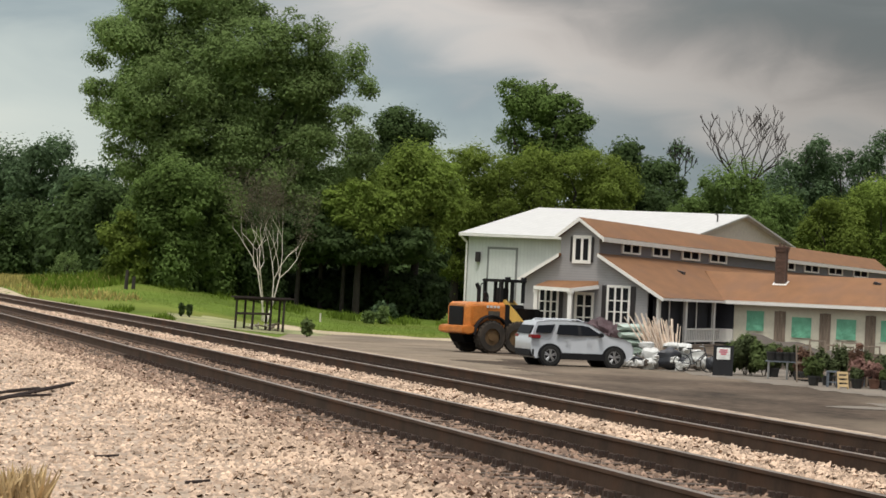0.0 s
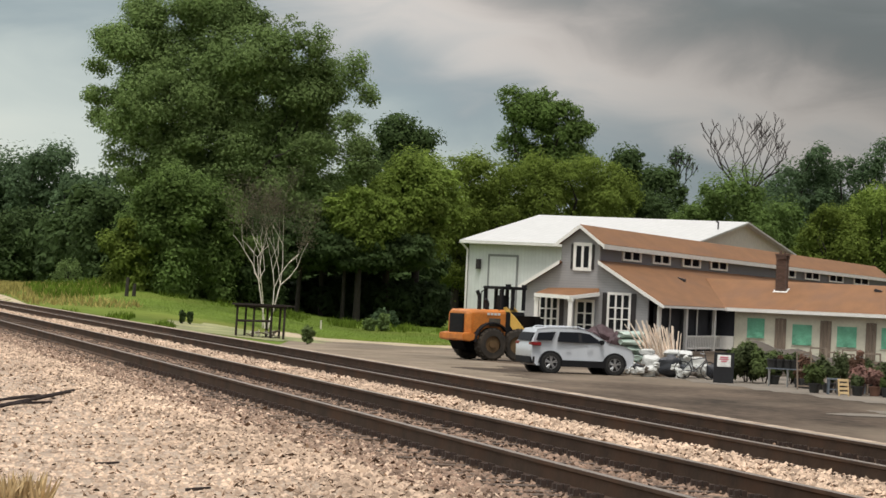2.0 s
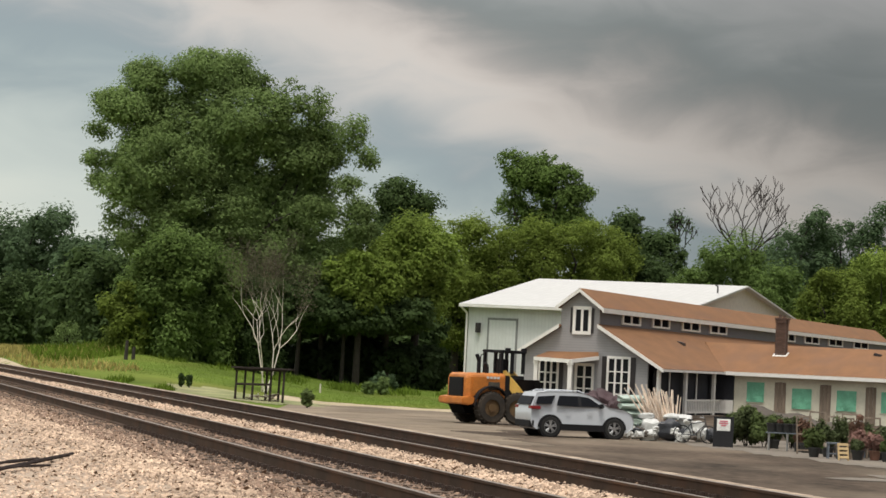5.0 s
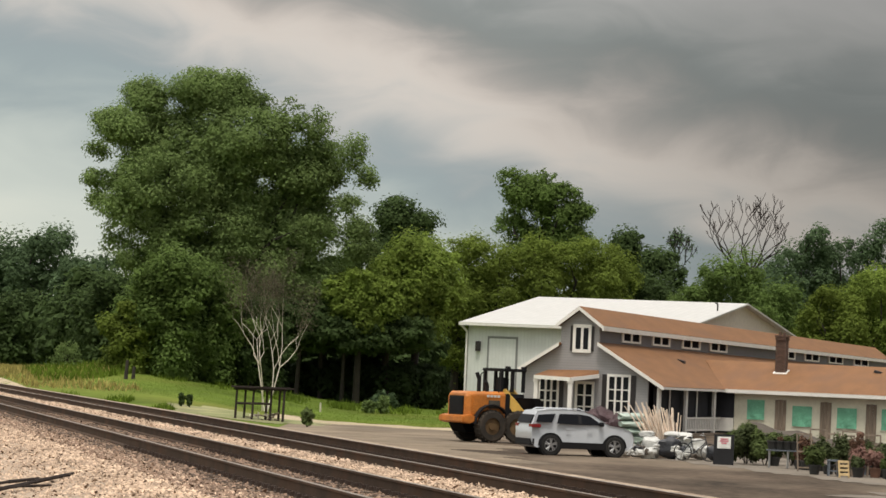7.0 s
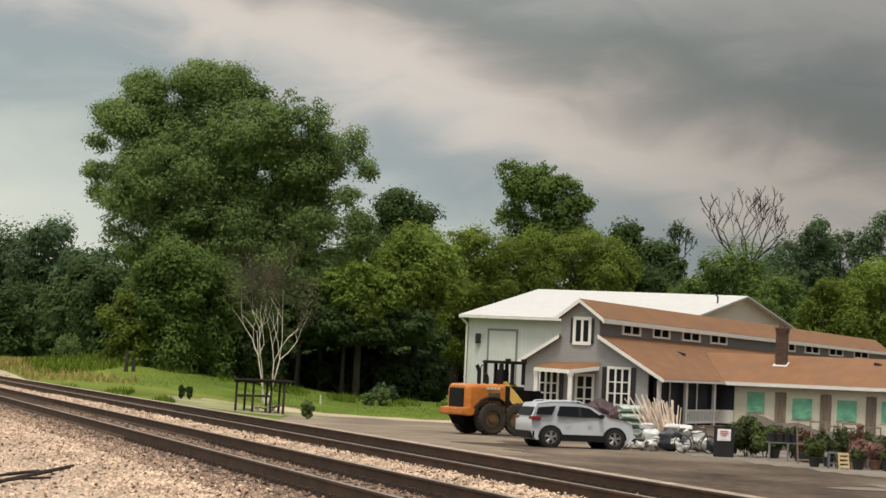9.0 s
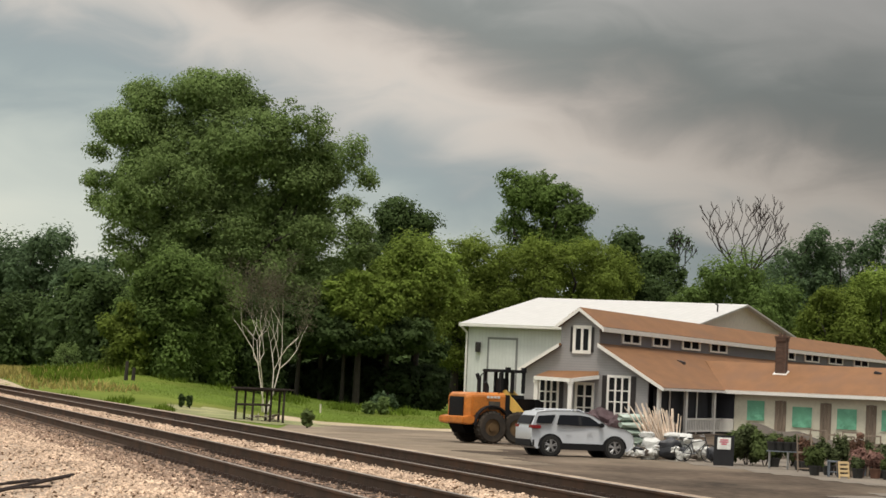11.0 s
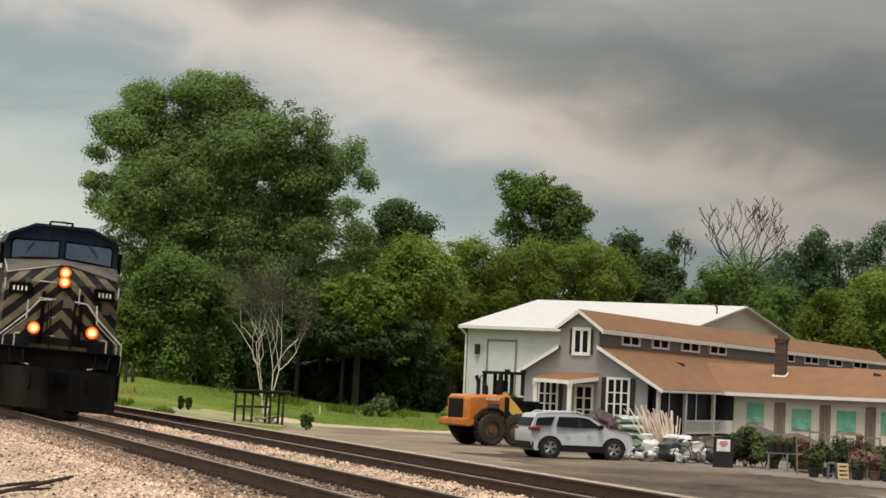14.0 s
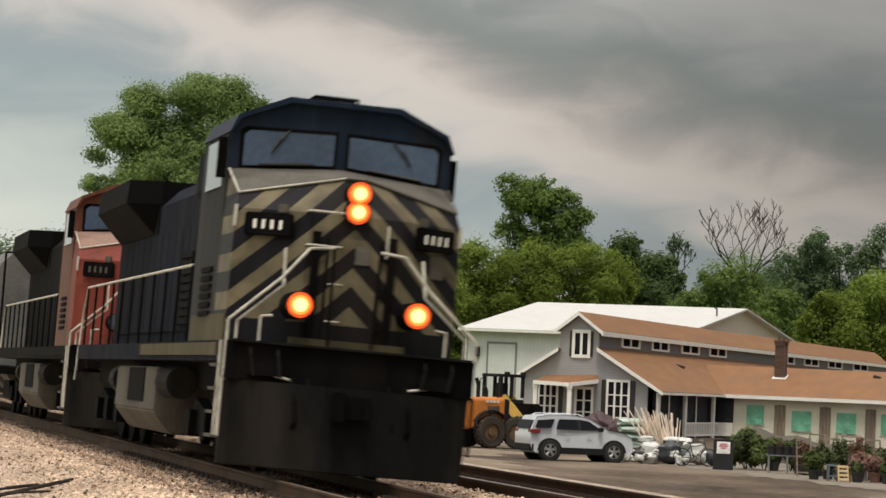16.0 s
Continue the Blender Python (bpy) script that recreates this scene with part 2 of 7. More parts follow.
def build_ground():
    r = np.concatenate(([0.03], np.geomspace(4, 60, 22), np.linspace(66, 320, 72), np.geomspace(345, 3500, 14)))
    ang = np.radians(np.concatenate((np.arange(-180, -20, 8), np.arange(-20, 20, 0.4), np.arange(20, 180, 8))))
    R, Q = np.meshgrid(r, ang, indexing="ij")
    X, Y = R * np.sin(Q) - 1.5, R * np.cos(Q) - 1.0
    V = np.stack((X, Y, land(X, Y)), -1).reshape(-1, 3)
    n = len(ang)
    i, j = np.meshgrid(np.arange(len(r) - 1), np.arange(n), indexing="ij")
    k = (j + 1) % n
    F = np.stack((i * n + j, i * n + k, (i + 1) * n + k, (i + 1) * n + j), -1).reshape(-1, 4)
    ob = raw("ground", V, F, M_SOIL, label="grassy ground with dry patches, rising to the woods", kind="structure")
    ob.data.shade_smooth()


build_ground()


def sheet(name, xs, ys, material, label, lift, kind="structure", track=False, keep=None):
    """A strip of surface that follows the land."""
    X, Y = np.meshgrid(xs, ys)
    if track:
        X, Y = X * ACROSS[0] + Y * ALONG[0], X * ACROSS[1] + Y * ALONG[1]
    Z = land(X, Y) + lift
    V = np.stack((X, Y, Z), -1).reshape(-1, 3)
    n = len(xs)
    i, j = np.meshgrid(np.arange(len(ys) - 1), np.arange(n - 1), indexing="ij")
    F = np.stack((i * n + j, i * n + j + 1, (i + 1) * n + j + 1, (i + 1) * n + j), -1).reshape(-1, 4)
    if keep is not None:
        mid = V[F].mean(1)
        F = F[keep(mid[:, 0], mid[:, 1])]
    return raw(name, V, F, material, label=label, kind=kind)


sheet("gravel_ground", np.linspace(-14, 4.4, 40), np.linspace(-30, 170, 120), M_BALLAST, "level tan gravel ground on the near side of the tracks", 0.012, track=True)
sheet("parking_lot", np.linspace(-12, 60, 145), np.linspace(60, 300, 240), M_ASPHALT, "worn grey asphalt yard with pale dusty patches", 0.02,
      keep=lambda x, y: (x * ACROSS[0] + y * ACROSS[1] > 15.5) & (y < np.where(x < 3, 162.2 - 0.65 * x, 300)) & (x > -7.6))


# ---- tracks ----
def rail_profile():
    return [(-0.07, -0.185), (0.07, -0.185), (0.07, -0.172), (0.012, -0.15), (0.01, -0.045), (0.036, -0.032), (0.036, -0.004), (-0.036, -0.004), (-0.036, -0.032), (-0.01, -0.045), (-0.012, -0.15), (-0.07, -0.172)]


def build_tracks():
    bed = bmesh.new()
    prism(bed, [(-4.2, -0.55), (-2.6, -0.225), (2.6, -0.225), (6.2, -0.225), (8.1, -0.75), (8.1, -1.2), (-4.2, -1.2)], -30, 700, "y")
    part("ballast_bed", bed, M_BALLAST, at=on_track(0, 6.9))
    tagged(bpy.data.objects["ballast_bed"], "tan crushed-stone ballast bed under two railway tracks", kind="structure")
    for k, (a, b) in enumerate(((RAILS[0], RAILS[1]), (RAILS[2], RAILS[3]))):
        mid = (a + b) / 2
        tr = thing("railway_track", "rusty steel railway track on dark timber sleepers", "railway track", on_track(0, mid), group="railway tracks")
        for side, p in ((-1, a - mid), (1, b - mid)):
            bm = bmesh.new()
            prism(bm, [(x + p, z) for x, z in rail_profile()], -30, 700, "y")
            rail = part("rail", bm, M_RAIL, tr, "rust-brown steel rail")
            bm = bmesh.new()
            prism(bm, [(p - 0.034, -0.0038), (p + 0.034, -0.0038), (p + 0.026, 0.0), (p - 0.026, 0.0)], -30, 700, "y")
            part("running_surface", bm, M_RAILTOP, rail, "polished steel rail head")
        bm = bmesh.new()
        box(bm, -1.3, 1.3, -0.115, 0.115, -0.36, -0.186)
        first = part("sleeper", bm, M_TIE, tr, at=pose(0, 14, 0))
        plates = []
        for p in (a - mid, b - mid):
            bm = bmesh.new()
            for dx in (-0.16, -0.1, 0.1, 0.16):
                for dy in (-0.07, 0.07):
                    box(bm, dx - 0.022, dx + 0.022, dy - 0.022, dy + 0.022, -0.19, -0.13)
            box(bm, -0.19, 0.19, -0.1, 0.1, -0.191, -0.176)
            plates.append((p, part("tie_plate", bm, M_SPIKE, tr, "rusty tie plate with spikes", at=pose(p, 14, 0))))
        rng = random.Random(5 + k)
        for i in range(1, 230):
            m = pose(rng.uniform(-0.04, 0.04), 14 + 0.53 * i, rng.uniform(-0.01, 0.005), 0, 0, rng.uniform(-1, 1))
            share("sleeper", first, tr, m)
            if 5 < i < 80 + 60 * k:
                for p, plate in plates:
                    share("tie_plate", plate, tr, pose(p, 14 + 0.53 * i, 0))


build_tracks()


def stones(name, n, s0, s1, p0, p1, size, material, label, seed, top=None):
    """Loose crushed stone, denser towards the camera; each an uneven lump."""
    rng = np.random.default_rng(seed)
    u = rng.random(n)
    s = s0 * (s1 / s0) ** u
    p = p0 + (p1 - p0) * rng.random(n)
    x, y = s * ALONG[0] + p * ACROSS[0], s * ALONG[1] + p * ACROSS[1]
    z = (np.maximum(land(x, y), -0.225 - 0.203 * (4.3 - p)) if top is None else np.full(n, top)) + rng.normal(0, 0.012, n)
    base = np.array([(1, 0, -0.3), (0, 1, -0.3), (-1, 0, -0.3), (0, -1, -0.3), (0, 0, 1)], dtype=float)
    r = size * rng.uniform(0.5, 1.5, (n, 1, 1)) * rng.uniform(0.6, 1.3, (n, 5, 1))
    V = base[None] * r * np.array([1.1, 1.0, 0.62])
    a, b = rng.random(n) * 6.28, rng.normal(0, 0.5, n)
    ca, sa, cb, sb = np.cos(a), np.sin(a), np.cos(b), np.sin(b)
    X = V[..., 0] * cb[:, None] + V[..., 2] * sb[:, None]
    Z = -V[..., 0] * sb[:, None] + V[..., 2] * cb[:, None]
    V = np.stack((X * ca[:, None] - V[..., 1] * sa[:, None], X * sa[:, None] + V[..., 1] * ca[:, None], Z), -1)
    V += np.stack((x, y, z), -1)[:, None]
    tri = np.array([(0, 1, 4), (1, 2, 4), (2, 3, 4), (3, 0, 4)])
    F = (tri[None] + 5 * np.arange(n)[:, None, None]).reshape(-1, 3)
    return tagged(raw(name, V.reshape(-1, 3), F, material, label=label), kind="stuff")


stones("crushed_stone", 98000, 17, 75, -2.5, 4.3, 0.028, M_STONE, "pale pinkish tan crushed stone beside the track", 1)
stones("crushed_stone", 40000, 17, 95, 4.27, 5.75, 0.030, M_STONE, "pale pinkish tan crushed stone beside the track", 2, top=-0.225)
stones("crushed_stone", 24000, 17, 90, 6.27, 7.56, 0.029, M_STONE_RUST, "rust-stained crushed stone between the rails", 3, top=-0.208)
stones("crushed_stone", 52000, 17, 140, 7.8, 9.32, 0.033, M_STONE, "pale tan crushed stone between the tracks", 4, top=-0.185)
stones("crushed_stone", 15000, 17, 90, 5.0, 6.1, 0.029, M_STONE_RUST, "rust-stained crushed stone along the rail", 6, top=-0.207)
stones("crushed_stone", 13000, 22, 110, 8.85, 9.42, 0.028, M_STONE, "pale tan crushed stone heaped along the far rail", 8, top=-0.155)
stones("crushed_stone", 12000, 20, 120, 9.6, 10.9, 0.029, M_STONE_RUST, "rust-stained crushed stone between the far rails", 5, top=-0.205)


# ---- buildings ----
M_GREYSIDE = banded("grey_lap_siding", (0.31, 0.305, 0.315), (0.25, 0.245, 0.255), 2, 0.14, 0.05)
M_SLATESIDE = banded("dark_slate_siding", (0.125, 0.12, 0.145), (0.10, 0.098, 0.118), 2, 0.14, 0.05)
M_SHINGLE = mat("russet_shingles", (0.205, 0.096, 0.040), 0.9, vary=0.09, scale=1.6, bump=0.25, dirt=(0.165, 0.085, 0.048), dirt_amount=0.6, stretch=(1, 0.25, 1))
M_WHITE = mat("white_painted_trim", (0.80, 0.78, 0.75), 0.55, vary=0.05, scale=1.5)
M_CREAM = mat("cream_render", (0.66, 0.63, 0.52), 0.8, vary=0.08, scale=0.8, dirt=(0.54, 0.50, 0.40), dirt_amount=0.3)
M_GLASS = mat("dark_window_glass", (0.014, 0.015, 0.018), 0.12, vary=0.05, spec=0.12)
M_PANE = mat("dusty_dark_pane", (0.016, 0.016, 0.020), 0.8, vary=0.1, spec=0.0)
M_FRAMEGREY = mat("grey_door_frame", (0.22, 0.225, 0.225), 0.6, vary=0.05)
M_SCREEN = mat("dark_insect_screen", (0.034, 0.035, 0.042), 0.8, vary=0.15, scale=1.0, spec=0.08)
M_SHUTTER = mat("black_shutter", (0.025, 0.02, 0.022), 0.5, vary=0.1)
M_METALROOF = banded("white_ribbed_metal_roof", (0.54, 0.53, 0.515), (0.48, 0.475, 0.46), 0, 0.6, 0.06, rough=0.45)
M_METALWALL = banded("pale_ribbed_metal_wall", (0.64, 0.665, 0.655), (0.59, 0.61, 0.605), 0, 0.3, 0.08, rough=0.5)
M_BEIGE = mat("beige_gable_siding", (0.62, 0.575, 0.50), 0.7, vary=0.06)
M_GREEN = mat("green_tarp", (0.15, 0.42, 0.28), 0.6, vary=0.16, scale=1.5, bump=0.5, fine=0.05)
M_BOARD = mat("weathered_board", (0.20, 0.155, 0.12), 0.85, vary=0.25, scale=2, stretch=(6, 6, 0.6), obj=0.15)
M_BRICK = mat("dark_red_brick", (0.105, 0.062, 0.047), 0.85, vary=0.2, scale=3, obj=0.25)
M_MORTAR = mat("grey_mortar", (0.12, 0.10, 0.09), 0.9)


def window(parent, name, u0, u1, z0, z1, cols, rows, y=0.0, bar=0.07, axis="x", label="white-framed window with dark panes", transom=0.0):
    """A framed window on a wall. axis x: the wall runs along local x and faces -y; axis y: it runs along y and faces +x."""
    def put(bm, a0, a1, b0, b1, c0, c1):
        if axis == "x":
            box(bm, a0, a1, y - c1, y - c0, b0, b1)
        else:
            box(bm, y + c0, y + c1, a0, a1, b0, b1)
    edges = [u0 + (u1 - u0) * i / cols for i in range(cols + 1)]
    wide = bar * (4.2 if axis == "y" else 1.0)
    spot = (lambda a, c, z: (a, y - c, z)) if axis == "x" else (lambda a, c, z: (y + c, a, z))
    ring = lambda da, dz, c: [spot(u0 - da, c, z0 - dz), spot(u1 + da, c, z0 - dz), spot(u1 + da, c, z1 + dz), spot(u0 - da, c, z1 + dz)]
    bm = bmesh.new()
    rings = [ring(wide, bar * 1.2, 0.002), ring(wide, bar * 1.2, 0.09), ring(-wide * 0.2, -bar * 0.2, 0.09), ring(-wide * 0.2, -bar * 0.2, 0.002)]
    loft(bm, rings + rings[:1], caps=False)
    bmesh.ops.remove_doubles(bm, verts=bm.verts, dist=0.0001)
    frame_ob = part(name, bm, M_WHITE, parent, label)
    levels = [z0 + (z1 - z0) * i / rows for i in range(rows + 1)]
    if transom:
        levels = [z0] + [z0 + (transom - z0) * i / (rows - 1) for i in range(1, rows)] + [z1]
    for e in edges[1:-1]:
        bm = bmesh.new()
        put(bm, e - wide * 0.5, e + wide * 0.5, z0, z1, 0.004, 0.085)
        part("mullion", bm, M_WHITE, frame_ob)
    for z in levels[1:-1]:
        bm = bmesh.new()
        put(bm, u0, u1, z - bar * 0.3, z + bar * 0.3, 0.002, 0.08)
        part("glazing_bar", bm, M_WHITE, frame_ob)
    for i in range(cols):
        for a, b in zip(levels, levels[1:]):
            bm = bmesh.new()
            put(bm, edges[i] + 0.01, edges[i + 1] - 0.01, a + 0.01, b - 0.01, 0.003, 0.03)
            part("pane", bm, M_PANE if axis == "y" else M_GLASS, frame_ob)
    return frame_ob


def slab(bm, a, b, c, d, thick):
    """A roof slope through four corners, with thickness below it."""
    n = (Vector(b) - Vector(a)).cross(Vector(d) - Vector(a)).normalized()
    if n.z < 0:
        n = -n
    top = [bm.verts.new(Vector(p)) for p in (a, b, c, d)]
    low = [bm.verts.new(Vector(p) - n * thick) for p in (a, b, c, d)]
    bm.faces.new(top)
    bm.faces.new(low[::-1])
    for i in range(4):
        bm.faces.new((top[i], low[i], low[(i + 1) % 4], top[(i + 1) % 4]))


def board(bm, a, b, wide, deep, out):
    """A trim board along a sloping edge from a to b on a wall that faces -y."""
    a, b = Vector(a), Vector(b)
    up = Vector((0, 0, wide))
    o = Vector((0, -out, 0))
    d = Vector((0, -deep, 0))
    v = [bm.verts.new(p) for p in (a + o, b + o, b + o - up, a + o - up, a + o + d, b + o + d, b + o + d - up, a + o + d - up)]
    for f in ((0, 1, 2, 3), (7, 6, 5, 4), (0, 4, 5, 1), (1, 5, 6, 2), (2, 6, 7, 3), (3, 7, 4, 0)):
        bm.faces.new([v[i] for i in f])


def build_store():
    store = thing("store_building", "long grey store with russet shingle roofs, clerestory windows and white trim", "building", pose(7.2, 170, 0, 0, 0, -16.5))
    END = 104.0
    B = LOT - 0.3
    bm = bmesh.new()
    prism(bm, [(-2.95, B), (3.95, B), (3.95, 1.62), (1.15, 3.38), (1.15, 4.42), (0.08, 5.26), (-0.98, 4.42), (-0.98, 3.3), (-2.95, 2.02)], 0.0, 0.22, "y")
    part("wall", bm, M_GREYSIDE, store, "grey lap-sided gable wall")
    for x0, x1, z0, z1 in ((0.95, 1.15, 2.9, 4.42), (-0.98, -0.8, 2.9, 4.42)):
        bm = bmesh.new()
        box(bm, x0, x1, 0.22, END, z0, z1)
        part("wall", bm, M_SLATESIDE, store, "dark slate clerestory wall")
    for x0, x1, z1 in ((-2.95, -2.75, 2.0), (3.75, 3.95, 1.6)):
        bm = bmesh.new()
        box(bm, x0, x1, 0.22, END, B, z1)
        part("wall", bm, M_SCREEN if x0 > 0 else M_GREYSIDE, store, "dark screened side wall" if x0 > 0 else "grey side wall")
    bm = bmesh.new()
    box(bm, -2.95, 3.95, END - 0.2, END, B, 3.2)
    part("wall", bm, M_GREYSIDE, store)
    # roofs
    for label, q in (("russet shingle upper roof", ((0.08, -0.4, 5.46), (0.08, END, 5.46), (1.42, END, 4.46), (1.42, -0.4, 4.46))),
                     ("russet shingle upper roof", ((0.08, -0.4, 5.46), (0.08, END, 5.46), (-1.22, END, 4.44), (-1.22, -0.4, 4.44))),
                     ("russet shingle lower roof", ((1.15, -0.35, 3.56), (1.15, END, 3.56), (4.84, END, 1.33), (4.84, -0.35, 1.33))),
                     ("russet shingle lower roof", ((-0.98, -0.35, 3.48), (-0.98, END, 3.48), (-3.2, END, 2.03), (-3.2, -0.35, 2.03)))):
        bm = bmesh.new()
        slab(bm, *q, 0.12)
        part("roof", bm, M_SHINGLE, store, label)
    # white trim along eaves and gables
    for u, z, deep in ((1.43, 4.44, 0.26), (4.85, 1.31, 0.14)):
        bm = bmesh.new()
        box(bm, u - 0.03, u + 0.05, -0.42, END if u < 4 else 17.0, z - deep, z - 0.01)
        part("eave_board", bm, M_WHITE, store, "white eave board")
    for a, b in (((0.08, 0, 5.44), (1.44, 0, 4.44)), ((0.08, 0, 5.44), (-1.24, 0, 4.42)), ((1.15, 0, 3.56), (4.86, 0, 1.32)), ((-0.98, 0, 3.48), (-3.22, 0, 2.02))):
        bm = bmesh.new()
        board(bm, a, b, 0.2, 0.06, 0.36)
        part("gable_board", bm, M_WHITE, store, "white gable trim")
    # front openings
    window(store, "window", -0.17, 0.59, 3.12, 4.33, 2, 1, label="tall white casement window", bar=0.13)
    window(store, "window", 1.79, 2.90, -0.75, 1.76, 3, 4, label="white french window with transom lights", transom=1.05, bar=0.10)
    window(store, "window", -2.02, -1.06, -0.75, 1.47, 3, 4, label="white french window with transom lights", transom=0.85, bar=0.11)
    for u0, u1, z0, z1 in ((-0.44, -0.26, 3.05, 4.4), (0.68, 0.86, 3.05, 4.4), (1.42, 1.70, -0.85, 1.85), (2.99, 3.28, -0.85, 1.85), (-0.97, -0.72, -0.85, 1.55)):
        bm = bmesh.new()
        box(bm, u0, u1, -0.05, -0.004, z0, z1)
        for i in range(int((z1 - z0) / 0.16)):
            box(bm, u0 + 0.03, u1 - 0.03, -0.065, -0.05, z0 + 0.05 + i * 0.16, z0 + 0.14 + i * 0.16)
        part("shutter", bm, M_SHUTTER, store, "black louvred shutter")
    window(store, "door", 0.05, 0.89, -1.15, 1.3, 2, 4, label="white glazed double entrance door", bar=0.11)
    # entrance canopy on white posts
    bm = bmesh.new()
    low = [(-2.1, -1.0, 1.66), (0.2, -2.2, 1.60), (1.32, -0.5, 1.84)]
    high = [(-1.6, -0.02, 1.98), (1.2, -0.02, 2.06)]
    P = [bm.verts.new(p) for p in (*low, high[1], high[0])]
    bm.faces.new(P)
    Q = [bm.verts.new((p[0], p[1], p[2] - 0.1)) for p in (*low, high[1], high[0])]
    bm.faces.new(Q[::-1])
    for i in range(5):
        bm.faces.new((P[i], P[(i + 1) % 5], Q[(i + 1) % 5], Q[i]))
    canopy = part("canopy", bm, M_SHINGLE, store, "russet shingle entrance canopy")
    bm = bmesh.new()
    for a, b in zip(low, low[1:]):
        d = (Vector(b) - Vector(a)).normalized()
        n = Vector((d.y, -d.x, 0)).normalized() * 0.04
        v = [bm.verts.new(Vector(p) + k * n + Vector((0, 0, dz))) for p in (a, b) for k in (0.2, 1.6) for dz in (0.0, -0.2)]
        bmesh.ops.convex_hull(bm, input=v)
    part("canopy_edge", bm, M_WHITE, canopy, "white canopy edge board")
    for p in ((-2.0, -0.9), (0.18, -2.05)):
        bm = bmesh.new()
        box(bm, p[0] - 0.11, p[0] + 0.11, p[1] - 0.11, p[1] + 0.11, B, 1.48)
        box(bm, p[0] - 0.15, p[0] + 0.15, p[1] - 0.15, p[1] + 0.15, 1.3, 1.42)
        part("post", bm, M_WHITE, store, "white square porch post")
    # clerestory windows
    for v0, v1 in ((5.4, 9.4), (13.0, 17.1), (21.1, 25.8), (29.4, 34.2), (53.9, 59.0), (63.5, 69.2), (74.0, 80.1), (86.0, 93.0)):
        window(store, "window", v0, v1, 3.76, 4.2, 2, 1, y=1.15, axis="y", bar=0.075, label="white clerestory window with two dark panes")
    # screened side porch with white posts and balustrade
    bm = bmesh.new()
    box(bm, 3.96, 4.8, 0.3, 30.0, B, -1.22)
    part("porch_floor", bm, M_BOARD, store, "grey boarded porch floor")
    for v in (0.35, 7.2, 15.0, 23.5):
        bm = bmesh.new()
        box(bm, 4.42, 4.56, v - 0.25, v + 0.25, -1.22, 1.25)
        part("post", bm, M_WHITE, store, "white square porch post")
    for v in (3.8, 11.0, 18.5, 27.0):
        bm = bmesh.new()
        box(bm, 4.3, 4.34, v - 0.1, v + 0.1, -1.22, 1.25)
        part("screen_bar", bm, M_WHITE, store, "thin white screen bar")
    bm = bmesh.new()
    box(bm, 4.18, 4.2, 0.3, 30.0, -1.22, 1.25)
    part("screen", bm, M_SCREEN, store, "dark insect screen")
    bm = bmesh.new()
    for z in (-1.1, -0.42):
        box(bm, 4.46, 4.54, 7.2, 30.0, z, z + 0.1)
    rail = part("balustrade", bm, M_WHITE, store, "white balustrade")
    bm = bmesh.new()
    box(bm, -0.02, 0.02, -0.11, 0.11, -1.0, -0.42)
    first = part("baluster", bm, M_WHITE, rail, at=pose(4.5, 7.6, 0))
    for i in range(1, 48):
        share("baluster", first, rail, pose(4.5, 7.6 + 0.46 * i, 0))
    # the porch turns to meet the cross wing
    bm = bmesh.new()
    box(bm, 4.2, 5.28, 16.94, 16.97, -1.22, 1.25)
    part("screen", bm, M_SCREEN, store, "dark insect screen")
    for z in (-1.1, -0.42):
        bm = bmesh.new()
        box(bm, 4.5, 5.28, 16.86, 16.92, z, z + 0.1)
        part("return_rail", bm, M_WHITE, rail)
    for i in range(7):
        share("baluster", first, rail, pose(4.58 + 0.1 * i, 16.89, 0, 0, 0, 90))
    # cross wing
    bm = bmesh.new()
    prism(bm, [(17.0, B), (31.0, B), (31.0, 1.2), (24.0, 2.9), (17.0, 1.2)], 5.3, 30.0, "x")
    part("wall", bm, M_CREAM, store, "cream rendered wing wall")
    for q in (((4.74, 16.5, 1.36), (30.5, 16.5, 1.36), (30.5, 24.0, 3.08), (2.0, 24.0, 3.08)), ((2.0, 24.0, 3.08), (30.5, 24.0, 3.08), (30.5, 31.6, 1.36), (4.74, 31.6, 1.36))):
        bm = bmesh.new()
        slab(bm, *q, 0.12)
        part("roof", bm, M_SHINGLE, store, "russet shingle wing roof")
    bm = bmesh.new()
    box(bm, 4.72, 30.5, 16.42, 16.5, 1.14, 1.35)
    part("gutter", bm, M_WHITE, store, "white gutter")
    for u0, u1, z0, z1 in ((6.07, 7.1, -0.36, 0.8), (8.75, 9.9, -0.64, 0.55), (11.37, 12.52, -0.64, 0.55), (13.96, 15.1, -0.64, 0.58), (16.6, 17.7, -0.64, 0.58)):
        bm = bmesh.new()
        box(bm, u0 - 0.06, u1 + 0.06, 16.96, 17.0, z0 - 0.06, z1 + 0.06)
        frame_ob = part("window", bm, M_CREAM, store, "cream window frame covered with a green sheet")
        bm = bmesh.new()
        bmesh.ops.create_grid(bm, x_segments=10, y_segments=10, size=0.5)
        rng = random.Random(int(u0 * 100))
        for v in bm.verts:
            x, y = v.co.x, v.co.y
            v.co = Vector((u0 + (x + 0.5) * (u1 - u0), 16.925 + 0.02 * math.sin(9 * x + 5 * y + u0) + rng.uniform(-0.012, 0.012), z0 + (y + 0.5) * (z1 - z0)))
        part("tarp", bm, M_GREEN, frame_ob, "wrinkled green plastic sheet")
